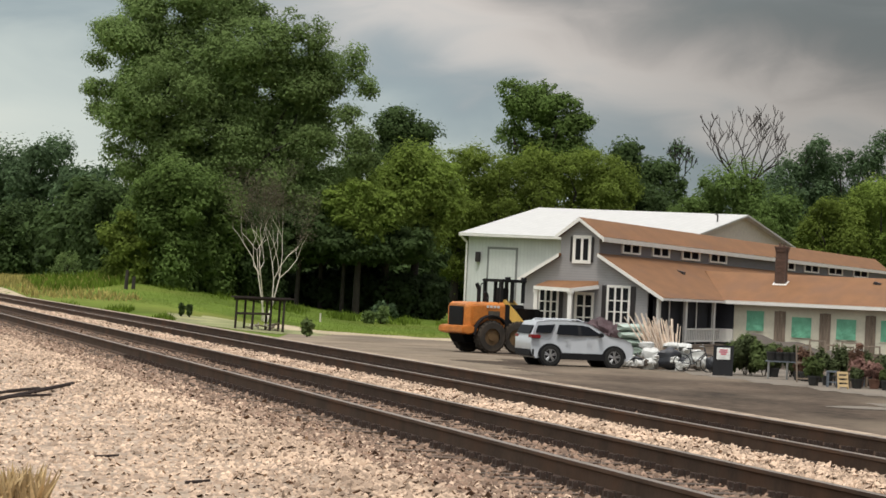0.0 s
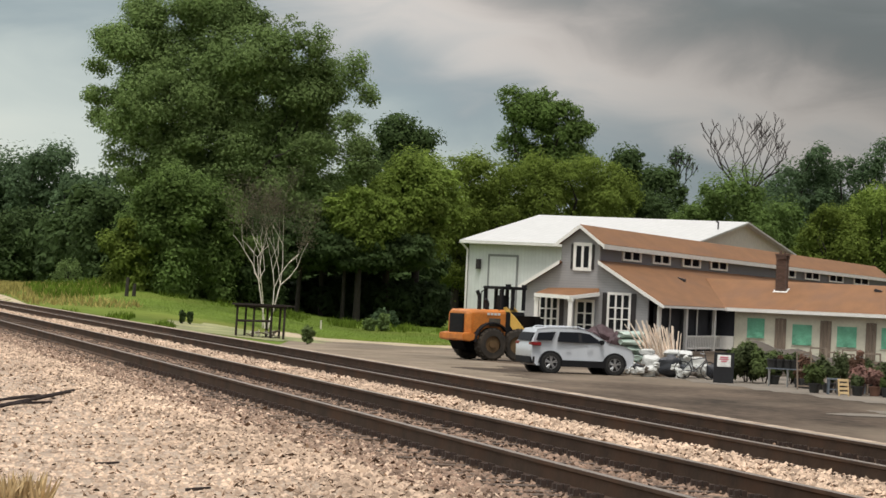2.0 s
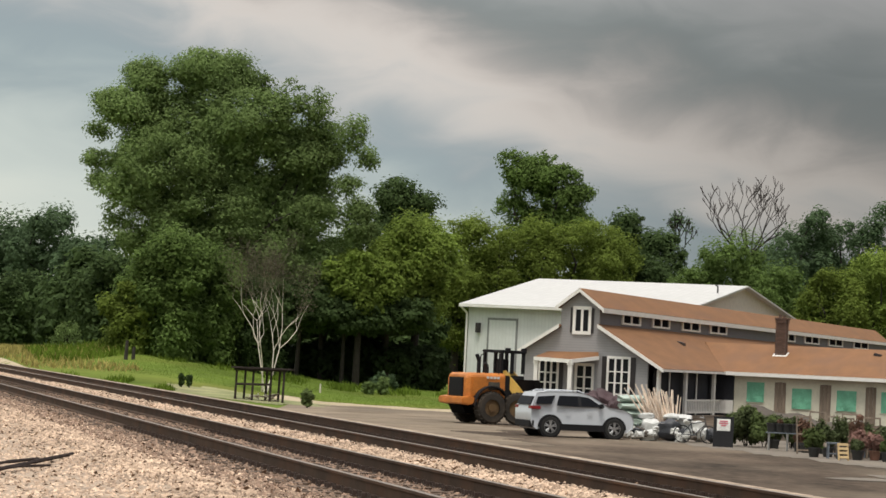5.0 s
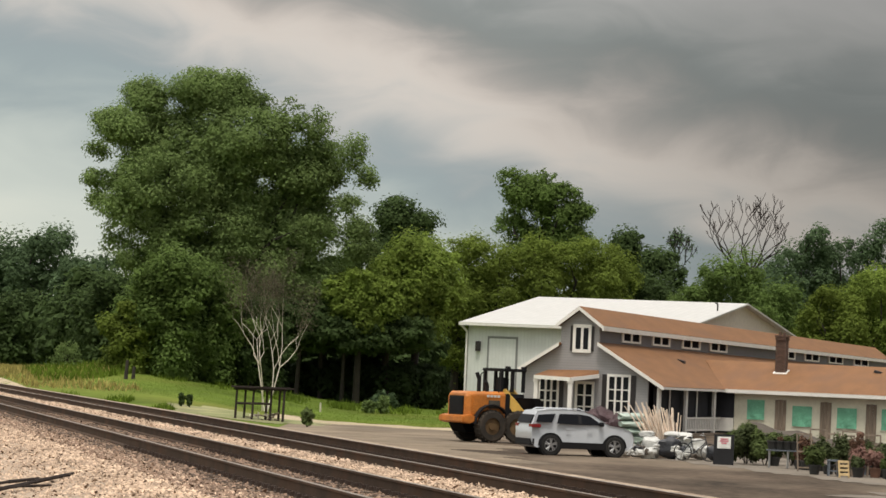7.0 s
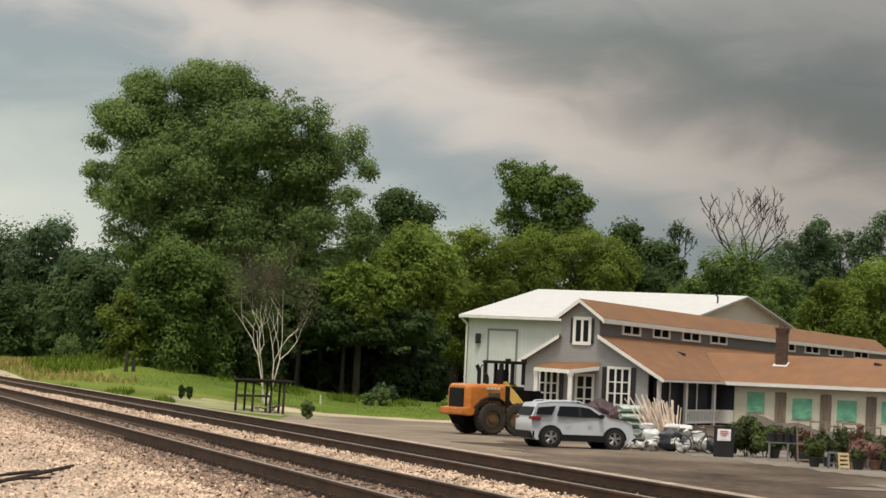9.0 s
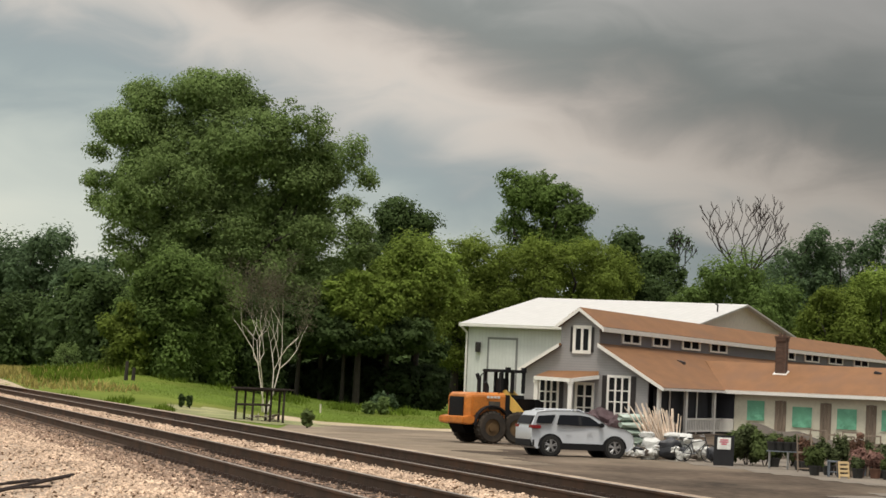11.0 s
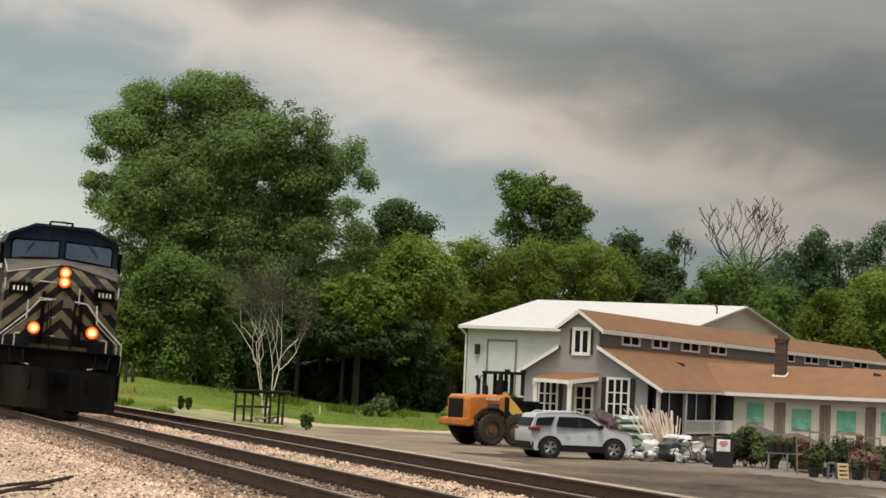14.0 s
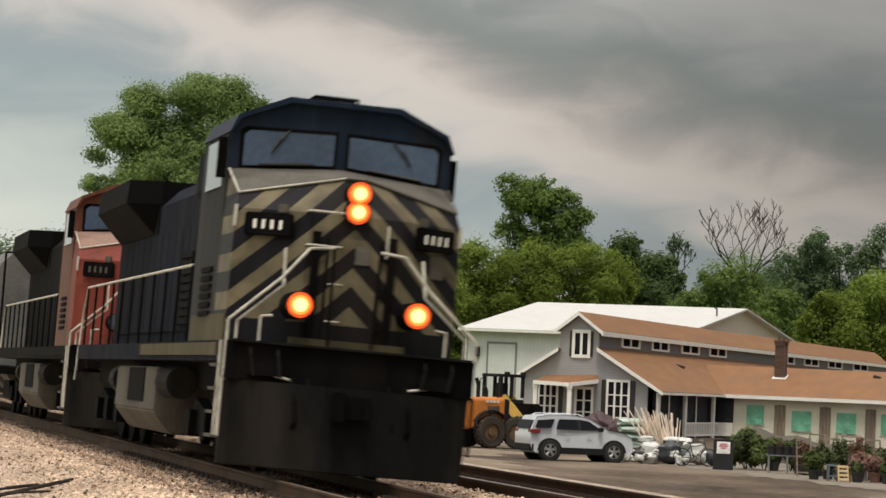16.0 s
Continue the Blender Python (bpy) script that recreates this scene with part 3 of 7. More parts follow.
    for u0, u1, z1 in ((7.71, 8.38, 0.85), (10.37, 11.03, 0.83), (13.04, 13.66, 0.82), (15.6, 16.2, 0.8)):
        bm = bmesh.new()
        for i in range(3):
            w = (u1 - u0) / 3
            box(bm, u0 + i * w + 0.008, u0 + (i + 1) * w - 0.008, 16.93, 17.0, -1.35, z1 + 0.02 * (i % 2))
        box(bm, u0, u1, 16.9, 16.93, 0.4, 0.5)
        part("board_door", bm, M_BOARD, store, "weathered brown board door")
    # chimney: brick courses round a mortar core
    bm = bmesh.new()
    box(bm, 6.86, 7.46, 21.2, 21.9, 1.8, 4.62)
    chimney = part("chimney", bm, M_MORTAR, store, "dark red brick chimney with a corbelled top")
    bm = bmesh.new()
    box(bm, -0.10, 0.10, -0.02, 0.02, -0.03, 0.03)
    first = part("brick", bm, M_BRICK, chimney, at=pose(6.97, 21.19, 2.3))
    for row in range(33):
        z = 2.3 + 0.071 * row
        out = 0.05 if row > 29 else 0.0
        for i in range(3):
            dx = 0.1 * (row % 2)
            share("brick", first, chimney, pose(6.97 - 0.05 + dx + 0.21 * i - (0.1 if i == 2 and row % 2 else 0), 21.19 - out, z))
        for i in range(3):
            share("brick", first, chimney, pose(7.465 + out, 21.32 + 0.22 * i, z, 0, 0, 90))
            share("brick", first, chimney, pose(6.855 - out, 21.32 + 0.22 * i, z, 0, 0, 90))
    bm = bmesh.new()
    box(bm, 6.76, 7.56, 21.1, 22.0, 4.6, 4.7)
    box(bm, 6.95, 7.1, 21.4, 21.6, 4.7, 4.9)
    box(bm, 7.2, 7.36, 21.4, 21.6, 4.7, 4.86)
    part("chimney_cap", bm, M_BRICK, chimney, "brick chimney cap with two flues")
    bm = bmesh.new()
    prism(bm, [(20.95, 2.42), (22.0, 2.66), (22.0, 2.50), (20.95, 2.26)], 6.74, 7.58, "x")
    part("flashing", bm, M_WHITE, chimney, "white chimney flashing")
    # roof vents
    for u, v, z in ((2.3, 15.5, 2.88), (3.6, 30.0, 2.1), (12.8, 22.5, 2.77)):
        bm = bmesh.new()
        prism(bm, [(-0.22, -0.05), (0.25, -0.18), (0.25, 0.0), (-0.15, 0.1)], -0.3, 0.3, "y")
        part("roof_vent", bm, M_SHUTTER, store, "small dark roof vent", at=pose(u, v, z))
    return store


build_store()


def build_shed():
    """Pale metal shed with a white roof behind the store."""
    shed = thing("metal_shed", "large pale metal shed with a white ribbed roof", "building", pose(1.9, 255, 0, 0, 0, -22))
    W, D, E, R = 17.6, 35.0, 5.9, 8.6
    B = LOT - 0.4
    bm = bmesh.new()
    box(bm, 0, W, 0, 0.2, B, E)
    part("wall", bm, M_METALWALL, shed, "pale ribbed metal wall")
    for x0, x1 in ((0.0, 0.2), (W - 0.2, W)):
        bm = bmesh.new()
        prism(bm, [(0.2, B), (D - 0.2, B), (D - 0.2, E), (D / 2, R - 0.1), (0.2, E)], x0, x1, "x")
        part("wall", bm, M_BEIGE if x1 == W else M_METALWALL, shed, "beige gable wall")
    bm = bmesh.new()
    box(bm, 0, W, D - 0.2, D, B, E)
    part("wall", bm, M_METALWALL, shed)
    o = 0.6
    for q in (((-o, -o, E - 0.05), (W + o, -o, E - 0.05), (W + o, D / 2, R), (-o, D / 2, R)), ((-o, D + o, E - 0.05), (W + o, D + o, E - 0.05), (W + o, D / 2, R), (-o, D / 2, R))):
        bm = bmesh.new()
        slab(bm, *q, 0.14)
        part("roof", bm, M_METALROOF, shed, "white ribbed metal roof")
    bm = bmesh.new()
    box(bm, -o, W + o, -o - 0.12, -o - 0.003, E - 0.3, E - 0.06)
    part("gutter", bm, M_WHITE, shed, "white gutter")
    bm = bmesh.new()
    path_rod(bm, [(-0.5, -0.55, E - 0.25), (-0.1, -0.1, E - 0.8), (-0.1, -0.1, B)], 0.09)
    part("downpipe", bm, M_WHITE, shed, "white downpipe")
    bm = bmesh.new()
    for a in ((1.7, 1.85, B, 4.75), (4.15, 4.3, B, 4.75), (1.7, 4.3, 4.62, 4.8)):
        box(bm, a[0], a[1], -0.08, -0.004, a[2], a[3])
    door = part("roller_door", bm, M_FRAMEGREY, shed, "tall pale roller door in a grey frame")
    bm = bmesh.new()
    box(bm, 1.85, 4.15, -0.05, -0.003, B, 4.62)
    part("door_leaf", bm, M_METALWALL, door)
    bm = bmesh.new()
    box(bm, 0.75, 1.1, -0.3, -0.003, 3.55, 4.35)
    box(bm, 0.8, 1.05, -0.35, -0.3, 3.7, 4.2)
    part("wall_lamp", bm, M_SHUTTER, shed, "black wall lantern")
    bm = bmesh.new()
    path_rod(bm, [(17.2, 12.0, 7.4), (17.2, 12.0, 8.35), (17.0, 12.0, 8.42)], 0.07)
    part("flue", bm, M_SHUTTER, shed, "thin dark roof flue")


build_shed()


# ---- trees ----
M_BARK = mat("brown_bark", (0.032, 0.026, 0.021), 0.9, vary=0.25, scale=3, bump=0.5)
M_PALEBARK = mat("bleached_bark", (0.66, 0.60, 0.53), 0.85, vary=0.2, scale=3)
M_TWIG = mat("dry_brown_twigs", (0.27, 0.225, 0.185), 0.9, vary=0.2, scale=3)
M_GREYBARK = mat("grey_dead_wood", (0.045, 0.036, 0.034), 0.95, vary=0.2, scale=3, spec=0.05)


def leaf_mat(name, color):
    return mat(name, color, 0.75, vary=0.26, scale=0.22, island=0.12, transl=0.42, spec=0.06)


L_DARK = leaf_mat("dark_foliage", (0.068, 0.104, 0.038))
L_MID = leaf_mat("green_foliage", (0.172, 0.240, 0.085))
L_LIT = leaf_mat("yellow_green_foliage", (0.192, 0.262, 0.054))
L_OLIVE = leaf_mat("olive_green_foliage", (0.152, 0.202, 0.040))
# leaf colour darkened to imitate the deep shade under the wood
L_SHADED = leaf_mat("shade_darkened_foliage", (0.036, 0.056, 0.022))
L_WOOD = leaf_mat("deep_green_foliage", (0.120, 0.180, 0.050))
L_BLUE = leaf_mat("blue_green_foliage", (0.092, 0.140, 0.070))
L_BROWN = leaf_mat("withered_twigs", (0.115, 0.105, 0.07))


def leaves(blobs, n, size, seed, loose=0.17):
    """Many small leaves through a set of clumps (x, y, z, rx, rz, density)."""
    rng = np.random.default_rng(seed)
    bl = np.array([(*b, 1.0)[:6] for b in blobs], dtype=float)
    area = bl[:, 3] * (bl[:, 3] + bl[:, 4]) * bl[:, 5]
    pick = rng.choice(len(bl), n, p=area / area.sum())
    d = rng.normal(size=(n, 3))
    d /= np.linalg.norm(d, axis=1)[:, None]
    rad = 1 - 0.62 * rng.random(n) ** 1.3 + np.abs(rng.normal(0, loose, n))
    b = bl[pick]
    c = b[:, :3] + d * np.stack((b[:, 3], b[:, 3], b[:, 4]), 1) * rad[:, None]
    nrm = 0.9 * d + rng.normal(0, 0.36, (n, 3)) + np.array([0, 0, 0.5])
    nrm /= np.linalg.norm(nrm, axis=1)[:, None]
    t = np.cross(nrm, rng.normal(size=(n, 3)))
    t /= np.linalg.norm(t, axis=1)[:, None] + 1e-9
    w = np.cross(nrm, t)
    s = size * rng.uniform(0.5, 1.4, n)[:, None]
    V = np.stack((c + t * s, c - t * s * 0.7 + w * s * 0.62, c - t * s * 0.7 - w * s * 0.62), 1).reshape(-1, 3)
    return V, np.arange(3 * n).reshape(-1, 3)


def limb_set(bm, base, tips, r, rng, seg=7, bend=0.12):
    """Tapered limbs from a trunk top to the given tips."""
    for tip in tips:
        a, b = Vector(base), Vector(tip)
        pts = [a]
        for k in (0.35, 0.7):
            j = Vector((rng.uniform(-1, 1), rng.uniform(-1, 1), rng.uniform(-0.3, 0.6))) * (b - a).length * bend
            pts.append(a.lerp(b, k) + j)
        pts.append(b)
        for i in range(3):
            rod(bm, pts[i], pts[i + 1], r * (1 - 0.3 * i), r * (0.7 - 0.3 * i) + 0.01, seg=seg, caps=False)


def tree(label, x, y, top, radius, bottom, n, leaf, seed, size=0.3, lobes=None, count=17, wide=1.0, bark=None, category="tree"):
    """A tree whose crown spans from bottom to top; lobes may be given as (dx, dz, rx, rz) about the trunk."""
    rng = random.Random(seed)
    g = float(land(x, y))
    ob = thing("tree" if category == "tree" else category, label, category, pose(x, y, g - 0.05), group="trees at the edge of the woods" if category == "tree" else "")
    H = top - g
    low = bottom - g
    blobs = []
    if lobes:
        for dx, z, rx, rz, thick in lobes:
            dy = rng.uniform(-0.3, 0.3) * radius * (1.0 if rx < 0.25 * radius else 0.6)
            if thick > 0.75:
                blobs.append((dx, dy, z - g, rx * 0.75, rz * 0.75, 0.5))
            for _ in range(int(9 + 6 * rx * rz)):
                d = Vector((rng.gauss(0, 1), rng.gauss(0, 1), rng.gauss(0, 1))).normalized()
                q = rng.uniform(0.55, 1.0)
                k = rng.uniform(0.3, 1.15) if thick > 0.75 else rng.uniform(0.25, 0.75)
                blobs.append((dx + q * (rx - 0.35 * k) * d.x, dy + q * rx * d.y * 0.9, z - g + q * (rz - 0.25 * k) * d.z, k * rng.uniform(0.9, 1.3), k * rng.uniform(0.6, 0.9), thick))
    else:
        mid, hz = (H + low) / 2, (H - low) / 2
        for i in range(count):
            a = i * 2.4 + rng.uniform(-0.4, 0.4)
            h = -0.85 + 1.65 * ((i + 0.5) / count) + rng.uniform(-0.12, 0.12)
            ring = math.sqrt(max(0.05, 1 - h * h)) * rng.uniform(0.4, 0.92)
            k = rng.uniform(0.25, 0.46)
            blobs.append((radius * wide * ring * math.cos(a), radius * ring * math.sin(a), mid + h * hz * 0.86, radius * k * 1.15, min(hz, radius * 1.3) * k))
            c = blobs[-1]
            for _ in range(6):
                t, u = rng.uniform(0, 6.28), rng.uniform(0.2, 0.42)
                blobs.append((c[0] + radius * u * math.cos(t), c[1] + radius * u * math.sin(t), c[2] + rng.uniform(-0.25, 0.45) * radius * 0.6, radius * rng.uniform(0.10, 0.22), radius * rng.uniform(0.07, 0.17)))
        blobs.append((0, 0, mid, radius * 0.5, hz * 0.6))
    V, F = leaves(blobs, int(n * 2.3), size * 0.72, seed, 0.32 if lobes else 0.2)
    crown = raw("crown", V, F, leaf, ob, "leafy crown of many small clumps")
    bm = bmesh.new()
    r0 = max(0.09, 0.028 * H)
    fork = low + 0.25 * (H - low) if low > 0.6 else 0.3 * H
    rod(bm, (0, 0, -0.3), (rng.uniform(-0.2, 0.2), 0, fork), r0, r0 * 0.65, seg=9, caps=False)
    tips = [(b[0] * 0.85, b[1] * 0.85, b[2]) for b in blobs[:: max(1, len(blobs) // 12)]]
    limb_set(bm, (0, 0, fork * 0.85), tips, r0 * 0.5, rng)
    part("trunk", bm, bark or M_BARK, ob, "branching brown trunk", smooth=True)
    return ob


def bare_tree(label, x, y, top, radius, seed, material, base_r=0.22, stems=1, spread=1.0, twigs=3, depth=5, foliage=None, clear=0.0, crook=0.2, haze=0.5, thin=0.0, tips=None):
    rng = random.Random(seed)
    g = float(land(x, y))
    ob = thing("tree", label, "tree", pose(x, y, g - 0.05), group="trees at the edge of the woods")
    bm, fine = bmesh.new(), bmesh.new()
    ends = []

    def grow(p, d, length, r, level):
        q = p
        for _ in range(2):
            d = (d + Vector((rng.uniform(-crook, crook), rng.uniform(-crook, crook), rng.uniform(-0.05, 0.16)))).normalized()
            n = q + d * length / 2
            rod(fine if tips and level > 2 else bm, q, n, max(r, thin), max(r * 0.8, thin), seg=6 if level < 3 else 3, caps=False)
            q, r = n, r * 0.8
        ends.append(q)
        if level >= depth:
            return
        for k in range(twigs if level else twigs + 1):
            a = rng.uniform(0, 6.28)
            side = Vector((math.cos(a) * spread, math.sin(a) * 0.7, rng.uniform(0.15, 0.75)))
            grow(q, (d * 0.75 + side * 0.75).normalized(), length * rng.uniform(0.62, 0.82), r * rng.uniform(0.66, 0.84), level + 1)

    H = top - g - clear
    for s in range(stems):
        a = 2.4 * s + 0.5
        grow(Vector((0.25 * math.cos(a) * (stems > 1), 0.25 * math.sin(a) * (stems > 1), -0.2)), Vector((0.28 * math.cos(a) * (stems > 1), 0.25 * math.sin(a) * (stems > 1), 1)), H * 0.34, base_r, 0)
    # fit the crown to its real height and spread
    grown = list(bm.verts) + list(fine.verts)
    zs, xs = max(v.co.z for v in grown), max(abs(v.co.x) for v in grown)
    kz, kx = H / zs, radius / xs
    for v in grown:
        t = smooth(v.co.z / zs)
        v.co = Vector((v.co.x * (kx if kx < 1 else 1 + (kx - 1) * t), v.co.y * kx, clear + v.co.z * kz))
    if clear:
        rod(bm, (0.2, 0, -0.2), (0, 0, clear), base_r * 1.4, base_r, seg=7, caps=False)
    part("branch_work", bm, material, ob, "forking bare boughs")
    if tips:
        part("twigs", fine, tips, ob, "brown tangle of dry twigs")["kind"] = "stuff"
    else:
        fine.free()
    if foliage:
        blobs = [(q.x * kx, q.y * kx, clear + q.z * kz, haze, haze) for q in ends if q.z > 0.35 * zs]
        V, F = leaves(blobs, foliage[1], foliage[2], seed)
        raw("twig_haze", V, F, foliage[0], ob, "thin haze of dry twigs", kind="stuff")
    return ob


def build_trees():
    tree("huge spreading cottonwood with dense dark green crown", -16.5, 225, 22.5, 10, 2.5, 170000, L_MID, 11, size=0.16, lobes=[
        (-1.7, 21.0, 2.3, 1.7, 1), (-5.5, 20.5, 1.3, 1.3, 1), (0.3, 20.8, 1.7, 1.5, 1), (2.2, 20.6, 1.1, 1.1, 0.7), (-6.9, 18.2, 1.7, 1.5, 1), (-9.2, 16.6, 0.9, 0.8, 0.5),
        (-8.4, 18.6, 0.6, 0.6, 0.45), (-8.8, 14.4, 1.0, 1.0, 0.6), (-8.8, 13.1, 0.8, 0.6, 0.5), (5.1, 19.4, 1.2, 1.6, 0.6), (6.7, 18.9, 1.0, 1.3, 0.6), (7.5, 16.3, 1.5, 1.8, 0.8),
        (9.4, 17.0, 1.1, 1.4, 0.5), (10.4, 15.6, 0.7, 1.0, 0.5), (9.0, 13.2, 1.1, 1.0, 0.7), (10.1, 10.7, 0.8, 1.7, 1), (-3.4, 17.4, 4.0, 2.5, 1), (1.5, 17.7, 3.8, 2.6, 1),
        (-3.7, 14.6, 4.6, 2.6, 1), (2.4, 14.9, 4.8, 3.0, 1), (5.8, 15.8, 2.5, 2.5, 1), (5.9, 13.0, 2.8, 1.8, 1), (-5.8, 12.5, 2.4, 2.0, 0.8), (-0.5, 11.9, 4.4, 2.4, 1)] + [
        (3.8, 10.9, 4.4, 2.2, 1), (-7.3, 11.2, 1.5, 2.0, 0.5), (-3.4, 9.3, 4.0, 2.4, 1), (1.5, 8.7, 4.4, 2.4, 1), (7.0, 11.0, 2.2, 1.6, 0.6), (-1.0, 6.2, 5.5, 3.0, 1), (5.0, 7.5, 4.0, 3.0, 1)])
    for a in ((-46.6, 335, 15.2, 4.6, 0, 7000, L_BLUE, 21), (-42.2, 330, 16.2, 3.9, 0, 7500, L_BLUE, 22), (-52.2, 340, 15.0, 5.5, 0, 6000, L_DARK, 23), (-37.2, 320, 13.8, 3.4, 0, 6500, L_BLUE, 24),
              (-34.3, 310, 12.6, 3.4, 0, 6500, L_BLUE, 25), (-41.0, 300, 8.0, 3.6, 0, 5000, L_DARK, 26), (-29.5, 300, 9.5, 3.2, 0, 5000, L_DARK, 27),
              (-27.0, 255, 9.0, 3.2, 0, 5000, L_DARK, 47)):
        tree("dense woodland tree with blue-green crown", *a, size=0.32)
    for a in ((-18.0, 203, 9.4, 2.9, 0.0, 17000, L_WOOD, 31), (-15.6, 206, 8.3, 2.6, 0.0, 14000, L_WOOD, 32), (-20.2, 203, 5.9, 1.9, 0.0, 9000, L_OLIVE, 33), (-12.6, 208, 6.5, 2.2, -0.5, 5000, L_DARK, 34), (-8.8, 230, 10.2, 2.4, 4.0, 8000, L_WOOD, 35)):
        tree("leafy mid-green tree, low to the grass", *a, size=0.19)
    tree("slim dark green tree with a sparse crown, above the wood", -3.6, 270, 16.5, 2.6, 6.0, 5200, L_DARK, 41, size=0.24, lobes=[(-1.1, 15.3, 1.5, 1.3, 1), (1.0, 14.5, 1.1, 1.2, 1), (-1.4, 13.5, 1.3, 1.5, 1), (0.5, 12.8, 1.5, 1.2, 1)])
    tree("slim dark green tree with a sparse crown, above the wood", -7.3, 262, 13.0, 2.1, 3.0, 4500, L_DARK, 42, size=0.28)
    for a in ((-2.2, 227, 11.6, 3.0, 4.2, 20000, L_LIT, 51), (-6.1, 222, 9.0, 2.4, 3.7, 13000, L_LIT, 52), (1.0, 300, 16.0, 3.9, 0, 14000, L_OLIVE, 53), (12.4, 302, 17.5, 4.6, 0, 18000, L_OLIVE, 54),
              (8.4, 300, 17.3, 3.4, 0, 10000, L_OLIVE, 58), (4.8, 300, 15.8, 3.6, 0, 9000, L_OLIVE, 55), (-4.2, 226, 10.4, 2.4, 3.6, 9000, L_LIT, 56), (16.2, 305, 15.6, 3.3, 0, 8000, L_OLIVE, 57)):
        tree("rounded yellow-green tree in the wood's edge", *a, size=0.2)
    tree("tall open tree with loose dark crown", 9.5, 330, 24.0, 5.1, 12.0, 12500, L_WOOD, 61, size=0.24, lobes=[(-3.2, 22.1, 1.5, 2.0, 0.7), (-0.3, 22.6, 1.9, 1.5, 0.7), (2.4, 21.1, 1.8, 1.4, 0.7), (4.4, 19.6, 1.5, 1.1, 0.7), (-1.6, 19.3, 2.8, 2.4, 0.7), (1.7, 18.5, 3.1, 1.9, 0.7), (-3.5, 17.6, 1.4, 1.8, 0.7), (2.6, 16.7, 3.5, 1.8, 1), (-0.9, 15.9, 3.0, 1.8, 1), (-2.0, 21.0, 2.0, 1.8, 1), (1.0, 20.4, 2.2, 1.6, 1), (3.2, 19.2, 1.6, 1.2, 1)])
    for a in ((17.7, 316, 19.0, 2.6, 2, 8000, L_DARK, 71), (20.4, 312, 16.5, 3.0, 0, 8000, L_DARK, 72)):
        tree("dark green round-headed tree above the store", *a, size=0.3)
    for a in ((26.9, 302, 14.6, 4.6, 0, 13000, L_WOOD, 81), (22.8, 300, 11.8, 2.8, 0, 7000, L_WOOD, 82), (39.4, 342, 22.6, 2.7, 3, 5200, L_BLUE, 83), (46.4, 342, 22.0, 2.8, 3, 5200, L_BLUE, 84),
              (33.6, 316, 12.6, 3.4, 0, 8000, L_WOOD, 85), (47.2, 318, 14.2, 5.0, 0, 9000, L_LIT, 86), (55.2, 342, 18.9, 5.6, 0, 5000, L_BLUE, 87), (33.5, 335, 15.5, 4.0, 0, 5000, L_BLUE, 88), (18.4, 308, 14.6, 3.0, 0, 5000, L_DARK, 90), (22.0, 306, 12.8, 3.1, 0, 5000, L_DARK, 91), (30.5, 312, 12.6, 3.6, 0, 6000, L_WOOD, 93), (35.8, 338, 18.6, 3.4, 0, 5500, L_BLUE, 94), (42.6, 345, 21.4, 2.5, 3, 4200, L_BLUE, 95), (14.5, 312, 15.2, 3.4, 0, 5000, L_OLIVE, 96), (4.0, 306, 14.2, 3.4, 0, 5000, L_OLIVE, 97),
              (61.0, 330, 16.0, 6.0, 0, 4000, L_WOOD, 89), (40.0, 346, 17.0, 5.0, 0, 4500, L_BLUE, 98)):
        tree("leafy tree behind the store", *a, size=0.26)
    for a in ((37.4, 306, 13.2, 3.2, 0, 12000, L_OLIVE, 64), (41.4, 308, 14.8, 4.0, 0, 15000, L_LIT, 65), (45.4, 310, 14.4, 3.4, 0, 11000, L_OLIVE, 66)):
        tree("sunlit yellow-green willow behind the store", *a, size=0.22)
    # growth that fills the foot of the wood, its shade put into darker leaves
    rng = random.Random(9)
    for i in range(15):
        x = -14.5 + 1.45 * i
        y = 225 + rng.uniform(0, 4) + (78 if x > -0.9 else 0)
        tree("bushy tree at the wood's foot, leaves coloured dark for shade", x, y, rng.uniform(1.8, 3.2), rng.uniform(1.7, 2.3), -1.2, 3600, L_SHADED, 100 + i, size=0.28)
    # every other overhanging tree also takes the shade-darkened leaf colour
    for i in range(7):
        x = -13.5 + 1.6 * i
        tree("dark overhanging tree at the wood's edge", x, 224 + rng.uniform(-2, 3), rng.uniform(6.2, 7.4) - (1.6 if i > 3 else 0), 2.9, 3.0, 4600, L_SHADED if i % 2 else L_DARK, 150 + i, size=0.28)
    for i in range(16):
        x = -30 + 6.2 * i
        tree("dark tree in the depth of the wood", x, 268 + rng.uniform(0, 22) + (85 if x > -2 else 0), rng.uniform(8.5, 11.0), 4.6, -0.8, 4200, L_DARK, 200 + i, size=0.5)
    for x, y, h, r, sd in ((-4.6, 199, 0.9, 0.42, 301), (-3.7, 199.5, 1.25, 0.4, 302), (-24.5, 205, 1.9, 1.0, 303)):
        g = float(land(x, y))
        tree("small pale green shrub at the edge of the grass", x, y, g + h, r, g, 700, L_MID, sd, size=0.11, category="shrub")
    bare_tree("withered tree with bleached forking stems", -9.9, 176, 8.3, 2.9, 19, M_PALEBARK, base_r=0.085, stems=4, spread=1.3, twigs=2, depth=6, crook=0.85, haze=0.5, foliage=(L_BROWN, 5000, 0.05), tips=M_TWIG)
    bare_tree("leafless grey tree standing above the wood", 30.2, 322, 21.6, 4.9, 8, M_GREYBARK, base_r=0.38, stems=3, spread=1.4, twigs=2, depth=5, clear=11.0, thin=0.045)
